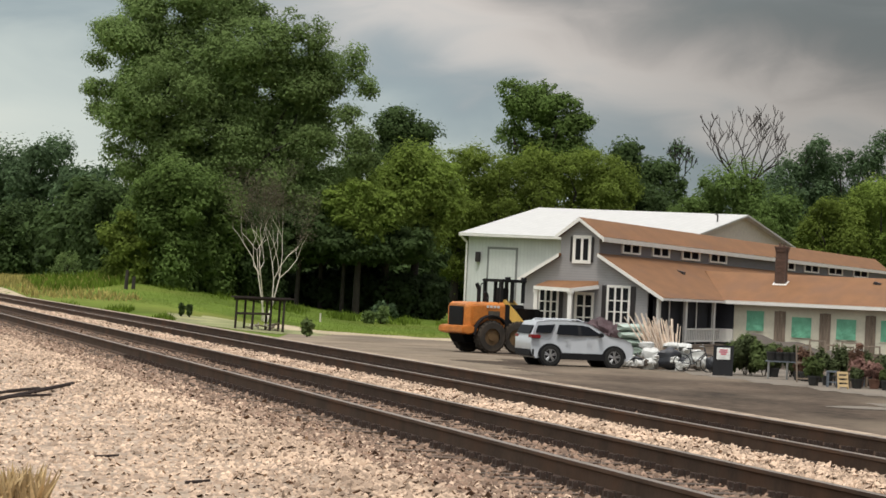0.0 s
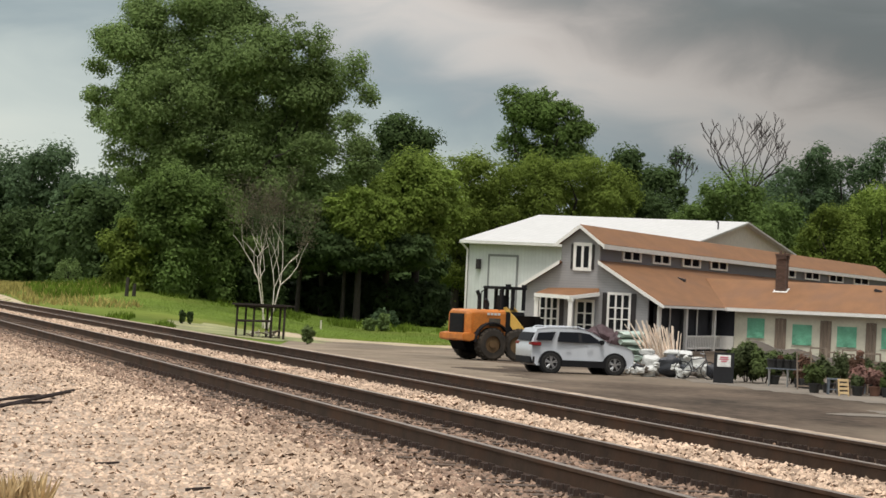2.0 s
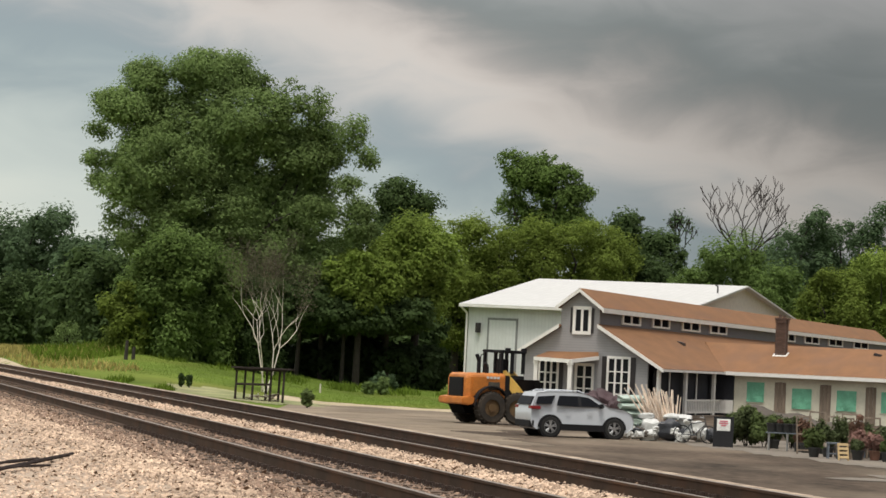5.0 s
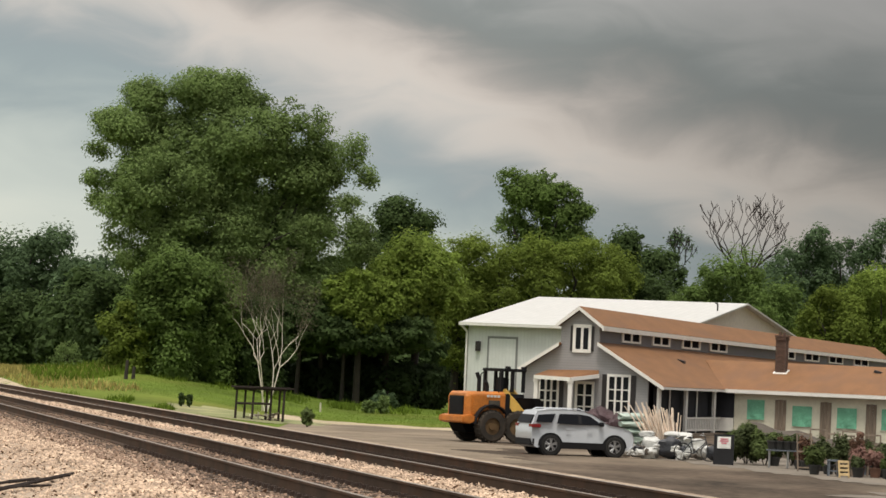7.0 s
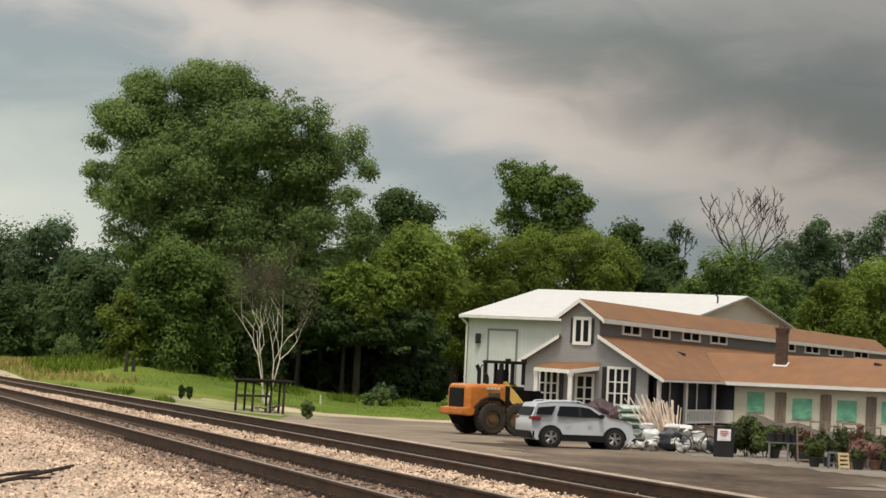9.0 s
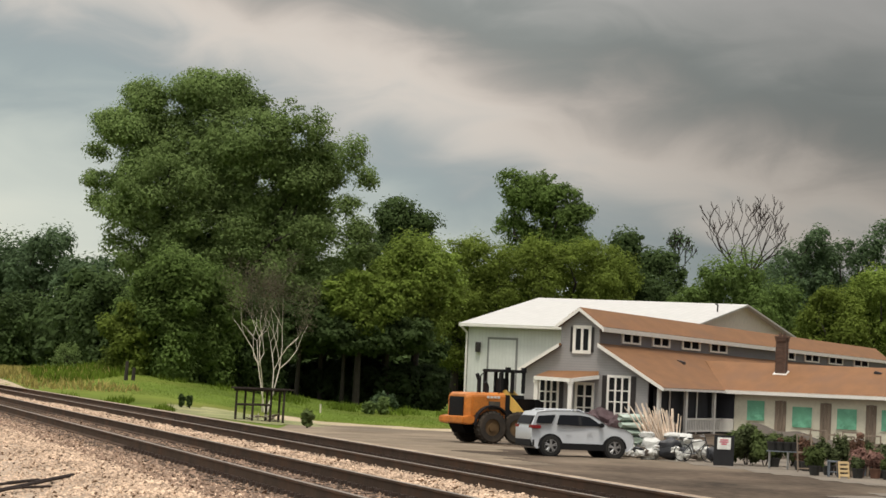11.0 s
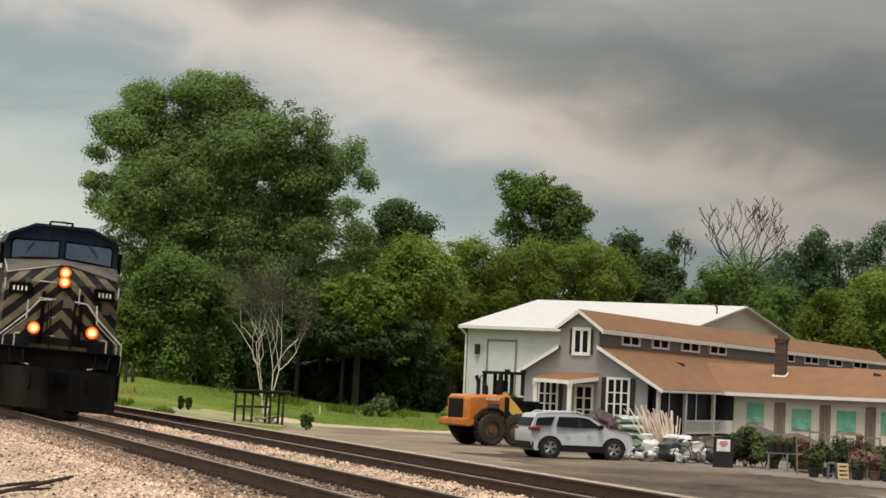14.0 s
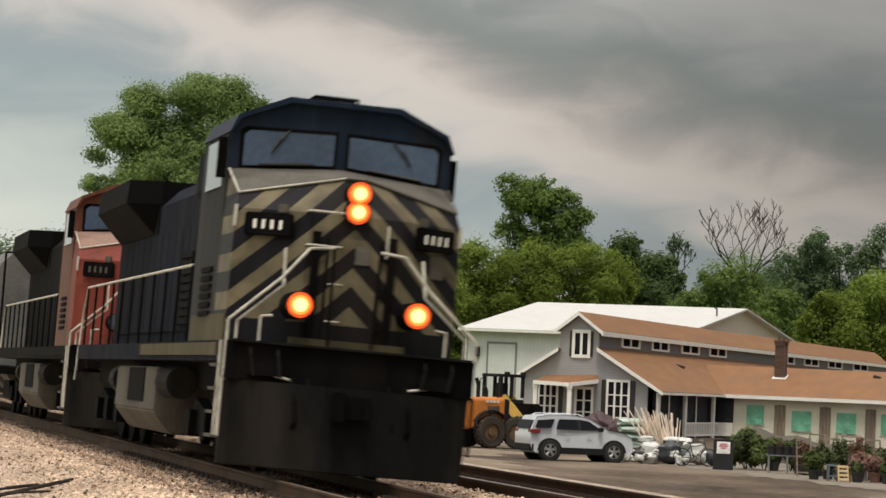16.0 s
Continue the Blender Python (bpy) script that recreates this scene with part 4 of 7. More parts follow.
    bare_tree("thin half-bare tree above the wood", 23.4, 318, 17.4, 1.7, 12, M_GREYBARK, base_r=0.2, twigs=3, depth=4, foliage=(L_BLUE, 300, 0.16), clear=12.0, thin=0.05)


build_trees()


# ---- the train ----
def chevron_mat(name, dark, light, period, phase, slope):
    """Paint in slanting stripes that rise to the middle of the nose."""
    ma = mat(name, dark, rough=0.55, vary=0.3, scale=1.2, spec=0.12, dirt=(0.02, 0.015, 0.011), dirt_amount=0.5, stretch=(2.5, 2.5, 0.4))
    nt = ma.node_tree
    N, L = nt.nodes.new, nt.links.new
    b = nt.nodes["Principled BSDF"]
    old = b.inputs["Base Color"].links[0].from_socket
    tc, sep = N("ShaderNodeTexCoord"), N("ShaderNodeSeparateXYZ")
    L(tc.outputs["Object"], sep.inputs[0])

    def m(op, a, b2=None, c=None):
        n = N("ShaderNodeMath")
        n.operation = op
        for i, v in enumerate((a, b2, c)):
            if v is None:
                continue
            if isinstance(v, (int, float)):
                n.inputs[i].default_value = v
            else:
                L(v, n.inputs[i])
        return n.outputs[0]

    q = m("MULTIPLY_ADD", m("ABSOLUTE", sep.outputs[0]), slope, sep.outputs[2])
    f = m("FRACT", m("MULTIPLY_ADD", q, 1 / period, phase))
    on = m("MULTIPLY", m("GREATER_THAN", f, 0.25), m("LESS_THAN", f, 0.72))
    grime = N("ShaderNodeTexNoise")
    grime.inputs["Scale"].default_value = 2.6
    grime.inputs["Detail"].default_value = 6
    L(tc.outputs["Object"], grime.inputs["Vector"])
    g = m("MULTIPLY", on, m("MULTIPLY_ADD", grime.outputs[0], 1.7, -0.12))
    mix = N("ShaderNodeMix")
    mix.data_type = "RGBA"
    L(m("MINIMUM", m("MULTIPLY", g, m("GREATER_THAN", sep.outputs[2], 1.98)), 1.0), mix.inputs[0])
    L(old, mix.inputs[6])
    mix.inputs[7].default_value = (*light, 1)
    L(mix.outputs[2], b.inputs["Base Color"])
    return ma


M_STRIPE = chevron_mat("striped_nose_paint", (0.008, 0.0075, 0.010), (0.165, 0.137, 0.086), 0.50, 0.254, 0.95)
M_NAVY = mat("dark_blue_loco_paint", (0.0085, 0.016, 0.033), 0.5, vary=0.25, scale=1.0, dirt=(0.03, 0.025, 0.019), dirt_amount=0.45, spec=0.12, stretch=(3, 3, 0.35))
M_HOOD = mat("grimy_blue_grey_paint", (0.0135, 0.0155, 0.023), 0.85, vary=0.35, scale=0.9, dirt=(0.024, 0.019, 0.013), dirt_amount=0.5, spec=0.04, stretch=(3, 3, 0.35))
M_BLACK = mat("sooty_black_steel", (0.0035, 0.0035, 0.004), 0.8, vary=0.3, scale=1.2, dirt=(0.017, 0.012, 0.009), dirt_amount=0.45, spec=0.05, stretch=(2.5, 2.5, 0.4))
M_TANK = mat("dusty_grey_tank", (0.088, 0.078, 0.063), 0.7, vary=0.25, scale=1.2, dirt=(0.04, 0.034, 0.028), dirt_amount=0.6, spec=0.2, stretch=(2, 2, 0.5))
M_RED = mat("faded_red_loco_paint", (0.175, 0.032, 0.021), 0.6, vary=0.2, scale=1.0, dirt=(0.06, 0.03, 0.02), dirt_amount=0.5, spec=0.2, stretch=(2, 2, 0.5))
M_RUSSET = mat("grimy_orange_loco_paint", (0.115, 0.040, 0.024), 0.6, vary=0.25, scale=1.0, dirt=(0.05, 0.03, 0.021), dirt_amount=0.6, spec=0.2, stretch=(2, 2, 0.5))
M_RAILWHITE = mat("white_handrail_paint", (0.50, 0.475, 0.41), 0.6, vary=0.25, scale=4, dirt=(0.16, 0.13, 0.10), dirt_amount=0.5)
# blue-grey base colour carries part of the sky's reflection in the glass
M_WSHIELD = mat("sky_tinted_glass", (0.065, 0.095, 0.15), 0.12, vary=0.2, scale=1.0, spec=0.5)
M_KHAKI = mat("faded_khaki_paint", (0.072, 0.060, 0.032), 0.7, vary=0.3, scale=1.2, dirt=(0.03, 0.025, 0.018), dirt_amount=0.6, spec=0.15, stretch=(3, 3, 0.4))
M_PLOUGH = mat("dusty_black_plough", (0.008, 0.008, 0.008), 0.8, vary=0.3, scale=0.8, dirt=(0.045, 0.036, 0.027), dirt_amount=0.6, spec=0.08, stretch=(2.5, 2.5, 0.5))
M_APRON = mat("dusty_grey_apron", (0.095, 0.086, 0.074), 0.75, vary=0.25, scale=1.5, dirt=(0.05, 0.045, 0.04), dirt_amount=0.6, spec=0.2)
M_REDAPRON = mat("dusty_pink_apron", (0.24, 0.15, 0.12), 0.75, vary=0.2, scale=1.5, spec=0.2)
M_CABSIDE = mat("faded_grey_cab_paint", (0.030, 0.032, 0.035), 0.75, vary=0.3, scale=1.0, dirt=(0.05, 0.042, 0.032), dirt_amount=0.5, spec=0.1, stretch=(3, 3, 0.35))
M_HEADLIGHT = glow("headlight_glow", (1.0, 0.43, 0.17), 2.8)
# dim orange emission for a ring that imitates glare round each lamp
M_HALO = glow("headlight_glare_ring", (1.0, 0.13, 0.02), 0.35)
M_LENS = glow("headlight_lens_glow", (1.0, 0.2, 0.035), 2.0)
M_HOPPER = mat("dusty_grey_hopper_paint", (0.10, 0.10, 0.094), 0.7, vary=0.25, scale=1.2, dirt=(0.08, 0.068, 0.055), dirt_amount=0.6)
M_NUMBER = glow("lit_number", (0.8, 0.77, 0.7), 0.07)


def truck(parent, y0):
    """A three-axle bogie."""
    bm = bmesh.new()
    for side in (-1, 1):
        prism(bm, [(y0 - 2.1, 0.62), (y0 - 1.9, 0.9), (y0 - 0.6, 0.72), (y0 + 0.6, 0.72), (y0 + 1.9, 0.9), (y0 + 2.1, 0.62), (y0 + 1.6, 0.38), (y0 - 1.6, 0.38)], side * 1.12 - 0.09, side * 1.12 + 0.09, "x")
        for dy in (-1.7, 0.0, 1.7):
            box(bm, side * 1.2 - 0.12, side * 1.2 + 0.12, y0 + dy - 0.22, y0 + dy + 0.22, 0.34, 0.72)
    box(bm, -1.0, 1.0, y0 - 0.4, y0 + 0.4, 0.5, 1.2)
    bogie = part("bogie", bm, M_BLACK, parent, "sooty three-axle bogie")
    for dy in (-1.7, 0.0, 1.7):
        bm = bmesh.new()
        for side in (-1, 1):
            rod(bm, (side * 0.68, y0 + dy, 0.52), (side * 0.82, y0 + dy, 0.52), 0.52, seg=24)
        rod(bm, (-0.7, y0 + dy, 0.52), (0.7, y0 + dy, 0.52), 0.1)
        part("wheelset", bm, M_BLACK, bogie, "steel wheelset")


def locomotive(label, nose_mat, cab_mat, roof_mat, hood_mat, sill_mat, lit):
    lo = thing("locomotive", label, "locomotive", group="train")
    # pilot with snow plough
    bm = bmesh.new()
    prism(bm, [(-1.58, 0.62), (-1.5, 0.5), (-0.35, 0.12), (0.35, 0.12), (1.5, 0.5), (1.58, 0.62), (1.58, 0.75), (-1.58, 0.75)], 0.10, 1.18, "z")
    part("plough", bm, M_PLOUGH, lo, "black snow plough with worn blade", bevel=0.015)
    bm = bmesh.new()
    box(bm, -1.6, 1.6, 0.45, 0.8, 1.18, 1.66)
    for x in (-1.1, 1.1):
        box(bm, x - 0.22, x + 0.22, 0.36, 0.46, 1.25, 1.42)
    part("end_beam", bm, M_BLACK, lo, "black end beam")
    bm = bmesh.new()
    box(bm, -0.16, 0.16, -0.05, 0.5, 0.78, 1.08)
    box(bm, -0.28, -0.12, -0.15, 0.1, 0.74, 1.12)
    box(bm, 0.12, 0.22, -0.1, 0.1, 0.78, 1.08)
    part("coupler", bm, M_BLACK, lo, "black knuckle coupler", bevel=0.02)
    for x in (-0.75, -0.55, 0.5, 0.72):
        bm = bmesh.new()
        path_rod(bm, [(x, 0.4, 1.25), (x + 0.03, 0.22, 0.95), (x + 0.05, 0.2, 0.7), (x + 0.02, 0.28, 0.6)], 0.028)
        part("air_hose", bm, M_BLACK, lo, "dangling black air hose")
    # frame and walkway
    bm = bmesh.new()
    box(bm, -1.55, 1.55, 0.8, 21.3, 1.40, 1.66)
    part("walkway", bm, sill_mat, lo, "grimy walkway sill")
    bm = bmesh.new()
    box(bm, -1.1, 1.1, 0.9, 21.2, 1.0, 1.4)
    part("underframe", bm, M_BLACK, lo)
    # nose
    bm = bmesh.new()
    rows = []
    for z, front, side, w, c in ((1.66, 1.0, 1.55, 1.50, 0.62), (2.9, 1.0, 1.55, 1.50, 0.62), (3.40, 1.05, 1.6, 1.49, 0.58)):
        rows.append([(-w, 2.75, z), (-w, side, z), (-c, front, z), (c, front, z), (w, side, z), (w, 2.75, z)])
    rows.append([(-1.46, 2.75, 3.97), (-1.45, 1.72, 3.60), (-0.14, 1.30, 3.88), (0.14, 1.30, 3.88), (1.45, 1.72, 3.60), (1.46, 2.75, 3.97)])
    loft(bm, rows, caps=False)
    nose = part("nose", bm, nose_mat, lo, "wide nose in slanting stripes" if lit else "red short nose")
    # sloping apron between the nose and the windshields
    bm = bmesh.new()
    prof = [(-1.46, 2.72, 3.985), (-1.45, 1.70, 3.605), (-0.14, 1.28, 3.89), (0.14, 1.28, 3.89), (1.45, 1.70, 3.605), (1.46, 2.72, 3.985), (0.0, 2.72, 4.11)]
    top, low = [bm.verts.new(p) for p in prof], [bm.verts.new((p[0] * 0.99, p[1] + 0.02, p[2] - 0.05)) for p in prof]
    for a, b, c in ((0, 1, 2), (0, 2, 6), (2, 3, 6), (3, 5, 6), (3, 4, 5)):
        bm.faces.new((top[a], top[b], top[c]))
        bm.faces.new((low[c], low[b], low[a]))
    for i in range(7):
        j = (i + 1) % 7
        bm.faces.new((top[i], low[i], low[j], top[j]))
    part("apron", bm, M_APRON if lit else M_REDAPRON, nose, "dusty sloping panel below the windshields")
    # hatches, latches and a class lamp on the nose facets
    for x, y, z, w, h, turn in ((-1.02, 1.30, 2.42, 0.24, 0.3, -31.5), (1.02, 1.30, 2.42, 0.24, 0.3, 31.5), (1.16, 1.36, 2.86, 0.13, 0.16, 31.5), (-0.92, 1.22, 3.42, 0.07, 0.06, -31.5), (0.92, 1.22, 3.42, 0.07, 0.06, 31.5)):
        bm = bmesh.new()
        box(bm, -w, w, -0.035, 0.02, -h, h)
        part("hatch", bm, nose_mat if h > 0.25 else M_TANK, nose, "bolted nose hatch" if h > 0.25 else "small grey fitting", at=pose(x, y, z, 0, 0, turn), bevel=0.012)
    for s in (-1, 1):
        bm = bmesh.new()
        box(bm, -0.02, 0.02, -0.03, 0.02, -0.14, 0.14)
        part("corner_marker", bm, M_RAILWHITE, nose, "white corner strip", at=pose(s * 1.495, 1.56, 3.30))
    bm = bmesh.new()
    box(bm, -0.75, 0.75, 0.86, 1.02, 1.66, 1.78)
    part("kick_plate", bm, M_KHAKI if lit else M_RUSSET, nose, "worn tan kick plate at the nose's foot")
    bm = bmesh.new()
    box(bm, -0.36, 0.36, 0.972, 1.0, 1.72, 3.1)
    part("nose_door", bm, nose_mat, nose, "nose door")
    bm = bmesh.new()
    box(bm, -0.36, -0.33, 0.955, 0.99, 1.75, 3.08)
    box(bm, 0.33, 0.36, 0.955, 0.99, 1.75, 3.08)
    for z in (1.95, 2.4, 2.85):
        box(bm, 0.36, 0.42, 0.955, 0.995, z, z + 0.1)
    part("door_edge", bm, M_BLACK, nose)
    for s in (-1, 1):
        bm = bmesh.new()
        box(bm, s * 0.50 - 0.05, s * 0.50 + 0.05, 0.93, 1.02, 1.78, 3.16)
        part("door_post", bm, M_BLACK, nose, "dark post beside the nose door")
    bm = bmesh.new()
    box(bm, 0.02, 0.2, 0.955, 0.975, 2.78, 3.02)
    part("door_window", bm, M_APRON, nose, "small pale door window")
    for z in (2.02, 2.5):
        bm = bmesh.new()
        path_rod(bm, [(-0.30, 0.97, z), (-0.30, 0.91, z), (-0.14, 0.91, z), (-0.14, 0.97, z)], 0.012)
        part("door_grip", bm, M_RAILWHITE, nose, "small white grip")
    # faded paint band along the foot of the cab sides
    for x in (-1.515, 1.485):
        bm = bmesh.new()
        box(bm, x, x + 0.03, 1.62, 5.0, 1.67, 2.02)
        part("paint_band", bm, M_KHAKI if lit else M_RUSSET, lo, "faded yellowish band at the cab's foot" if lit else "")
    # cab with peaked roof
    bm = bmesh.new()
    prof = [(-1.5, 1.66), (1.5, 1.66), (1.5, 4.50), (1.40, 4.66), (0.74, 4.93), (-0.74, 4.93), (-1.40, 4.66), (-1.5, 4.50)]
    front = [(x, 2.7 + (0.22 * (z - 3.75) / 1.0 if z > 3.75 else 0), z) for x, z in prof]
    loft(bm, [front, [(x, 5.2, z) for x, z in prof]])
    cab = part("cab", bm, cab_mat, lo, "crew cab with two windshields")
    bm = bmesh.new()
    top = [(-1.53, 4.46), (-1.43, 4.70), (-0.76, 5.0), (0.76, 5.0), (1.43, 4.70), (1.53, 4.46), (1.5, 4.46), (1.39, 4.655), (0.73, 4.925), (-0.73, 4.925), (-1.39, 4.655), (-1.5, 4.46)]
    prism(bm, top, 2.56, 5.25, "y")
    part("cab_roof", bm, roof_mat, cab, "dark cab roof")
    bm = bmesh.new()
    prism(bm, [(-1.5, 3.94), (-1.5, 4.5), (-1.40, 4.66), (-0.74, 4.925), (0.74, 4.925), (1.40, 4.66), (1.5, 4.5), (1.5, 3.94), (0.0, 4.06)], 2.66, 2.69, "y")
    brow = part("cab_front", bm, roof_mat, cab, "dark windshield surround")
    for x0, x1 in ((-1.32, -0.10), (0.10, 1.32)):
        s = -1 if x0 < 0 else 1
        outer = x0 if s < 0 else x1
        inner = x1 if s < 0 else x0
        bm = bmesh.new()
        prism(bm, [(inner - s * 0.04, 4.09), (outer + s * 0.05, 3.98), (outer + s * 0.06, 4.50), (outer - s * 0.02, 4.56), (inner - s * 0.04, 4.60)], 2.652, 2.668, "y")
        part("gasket", bm, M_BLACK, cab, "black windshield gasket")
        bm = bmesh.new()
        prism(bm, [(inner, 4.14), (outer, 4.03), (outer, 4.45), (outer - s * 0.07, 4.51), (inner, 4.55)], 2.638, 2.656, "y")
        pane = part("windshield", bm, M_WSHIELD, cab, "windshield with the sky's reflection in its grey-blue colour")
        bm = bmesh.new()
        a = (inner + outer) / 2
        rod(bm, (a - 0.02, 2.62, 4.55), (a + s * 0.16, 2.62, 4.34), 0.013, seg=5)
        rod(bm, (a + s * 0.12, 2.615, 4.44), (a + s * 0.24, 2.615, 4.24), 0.017, seg=5)
        rod(bm, (a + s * 0.4, 2.60, 4.06), (a - s * 0.35, 2.60, 4.13), 0.016, seg=5)
        part("wiper", bm, M_SHUTTER, pane, "black windshield wiper")
    for side in (-1, 1):
        bm = bmesh.new()
        box(bm, side * 1.50 - 0.02, side * 1.50 + 0.02, 3.1, 4.7, 3.75, 4.4)
        part("side_window", bm, M_WSHIELD, cab, "cab side window")
        bm = bmesh.new()
        box(bm, side * 1.57 - 0.06, side * 1.57 + 0.06, 2.85, 2.9, 3.85, 4.4)
        part("mirror", bm, M_BLACK, cab, "cab mirror")
        bm = bmesh.new()
        for k in range(6):
            box(bm, side * 1.515 - 0.02, side * 1.515 + 0.02, 3.2, 4.2, 2.0 + 0.12 * k, 2.07 + 0.12 * k)
        part("louvre", bm, M_BLACK, cab, "black cab louvres")
    bm = bmesh.new()
    path_rod(bm, [(-0.32, 3.3, 4.98), (-0.32, 3.3, 5.12), (0.28, 3.3, 5.12), (0.28, 3.3, 4.98)], 0.02)
    path_rod(bm, [(-0.32, 3.6, 4.98), (-0.32, 3.6, 5.12), (0.28, 3.6, 5.12), (0.28, 3.6, 4.98)], 0.02)
    part("horn_guard", bm, M_BLACK, cab, "small roof rail round the horn")
    # number boards and lamps
    for s in (-1, 1):
        bm = bmesh.new()
        box(bm, -0.34, 0.34, -0.06, 0.0, -0.15, 0.15)
        nb = part("number_board", bm, M_BLACK, nose, "black number board with white figures", at=pose(s * 1.08, 1.26, 3.20, 0, 0, s * 31.5), bevel=0.02)
        for k in range(4):
            bm = bmesh.new()
            box(bm, -0.205 + 0.12 * k, -0.165 + 0.12 * k, -0.068, -0.061, -0.06, 0.06)
            part("figure_bar", bm, M_NUMBER if lit else M_TANK, nb, "pale bar")
    # lamp discs widened and stepped from pale to orange to imitate glare
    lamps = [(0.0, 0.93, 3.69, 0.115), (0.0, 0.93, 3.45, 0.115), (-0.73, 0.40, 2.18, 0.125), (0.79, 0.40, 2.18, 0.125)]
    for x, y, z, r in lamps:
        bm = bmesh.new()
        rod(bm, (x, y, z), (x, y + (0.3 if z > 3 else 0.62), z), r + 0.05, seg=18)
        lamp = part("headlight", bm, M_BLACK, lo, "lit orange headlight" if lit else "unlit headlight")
        # when lit, this glowing ring stands in for glare, not a lamp part
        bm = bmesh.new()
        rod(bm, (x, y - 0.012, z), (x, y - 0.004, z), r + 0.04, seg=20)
        part("reflector", bm, M_HALO if lit else M_TANK, lamp, "orange glow ring standing in for glare" if lit else "")
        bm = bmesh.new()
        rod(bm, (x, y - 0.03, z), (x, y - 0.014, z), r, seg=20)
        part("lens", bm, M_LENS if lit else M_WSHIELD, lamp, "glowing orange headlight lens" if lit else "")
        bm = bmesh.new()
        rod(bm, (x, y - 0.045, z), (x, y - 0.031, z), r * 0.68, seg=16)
        part("bulb", bm, M_HEADLIGHT if lit else M_TANK, lamp, "bright core of the headlight lens" if lit else "")
    # white grab rails on the front
    for s in (-1, 1):
        for pts, r, ma in (([(s * 1.60, 0.55, 1.15), (s * 1.60, 0.55, 1.92), (s * 0.95, 0.6, 2.52), (s * 0.62, 0.66, 2.92), (s * 0.30, 0.7, 2.95)], 0.022, M_RAILWHITE),
                           ([(s * 0.30, 0.7, 2.95), (s * 0.28, 0.74, 1.7)], 0.02, M_BLACK),
                           ([(s * 1.48, 0.6, 1.66), (s * 1.48, 0.6, 1.92), (s * 0.92, 0.66, 2.42), (s * 0.90, 0.9, 2.9)], 0.018, M_RAILWHITE),
                           ([(s * 1.2, 0.5, 1.66), (s * 1.2, 0.5, 2.0), (s * 1.05, 0.5, 2.02)], 0.018, M_RAILWHITE),
                           ([(s * 1.2, 0.4, 1.3), (s * 0.75, 0.4, 1.22)], 0.018, M_RAILWHITE)):
            bm = bmesh.new()
            path_rod(bm, pts, r)
            part("handrail", bm, ma, lo, "white painted grab rail" if ma is M_RAILWHITE else "black rail post")
    for pts in ([(-0.62, 1.02, 2.98), (-0.62, 0.92, 2.98), (-0.18, 0.92, 2.98), (-0.18, 1.0, 2.98)], [(-0.62, 1.1, 3.42), (-0.62, 0.92, 3.42), (-0.18, 0.92, 3.42), (-0.18, 1.05, 3.42)], [(0.42, 1.0, 2.9), (0.42, 0.92, 2.9), (0.42, 0.92, 3.3), (0.42, 1.0, 3.3)]):
        bm = bmesh.new()
        path_rod(bm, pts, 0.014)
        part("grab_iron", bm, M_RAILWHITE, lo, "white grab iron")
    # pale edge along the top of the nose
    for pts in ([(-1.49, 2.62, 3.97), (-1.455, 1.70, 3.61), (-0.14, 1.275, 3.895)], [(-0.14, 1.275, 3.895), (0.14, 1.275, 3.895)], [(1.49, 2.62, 3.97), (1.455, 1.70, 3.61), (0.14, 1.275, 3.895)]):
        bm = bmesh.new()
        path_rod(bm, pts, 0.014)
        part("nose_edge", bm, M_RAILWHITE if pts[0][0] < -1 else M_TANK, nose, "pale weathered nose edge")
    # pipes, hoses and brackets under the platform
    for x in (-1.3, -0.95, 0.95, 1.3):
        bm = bmesh.new()
        path_rod(bm, [(x, 0.44, 1.6), (x, 0.36, 1.5), (x * 0.96, 0.34, 1.24)], 0.02)
        part("brake_pipe", bm, M_PLOUGH, lo, "grimy brake pipe")
    bm = bmesh.new()
    box(bm, -1.56, 1.56, 0.38, 0.86, 1.655, 1.685)
    part("platform", bm, M_PLOUGH, lo, "black end platform tread")
    for s in (-1, 1):
        bm = bmesh.new()
        path_rod(bm, [(s * 1.62, 0.52, 0.45), (s * 1.62, 0.52, 1.2)], 0.022)
        path_rod(bm, [(s * 1.62, 0.86, 0.45), (s * 1.62, 0.86, 1.66)], 0.022)
        part("step_rail", bm, M_RAILWHITE if s < 0 else M_BLACK, lo, "step edge rail")
        bm = bmesh.new()
        box(bm, s * 1.565 - 0.008, s * 1.565 + 0.008, 1.7, 10.5, 1.47, 1.64)
        part("sill_stripe", bm, M_KHAKI if lit else M_BLACK, lo, "faded yellowish stripe along the sill" if lit else "")
    # long hood with doors, radiator wings and grilles
    bm = bmesh.new()
    prism(bm, [(-0.98, 1.66), (0.98, 1.66), (0.98, 4.05), (0.7, 4.35), (-0.7, 4.35), (-0.98, 4.05)], 5.2, 20.6, "y")
    hood = part("hood", bm, hood_mat, lo, "long engine hood with doors")
    bm = bmesh.new()
    loft(bm, [[(-1.0, y, 3.6), (1.0, y, 3.6), (w, y, 4.1), (w * 0.98, y, 4.5), (-w * 0.98, y, 4.5), (-w, y, 4.1)] for y, w in ((14.6, 1.0), (15.2, 1.52), (20.2, 1.52), (20.6, 1.3))])
    part("radiator", bm, M_BLACK, hood, "flared black radiator section")
    bm = bmesh.new()
    loft(bm, [[(-1.0, y, 3.4), (1.0, y, 3.4), (w, y, 3.9), (w, y, 4.45), (-w, y, 4.45), (-w, y, 3.9)] for y, w in ((5.3, 1.3), (7.4, 1.3))])
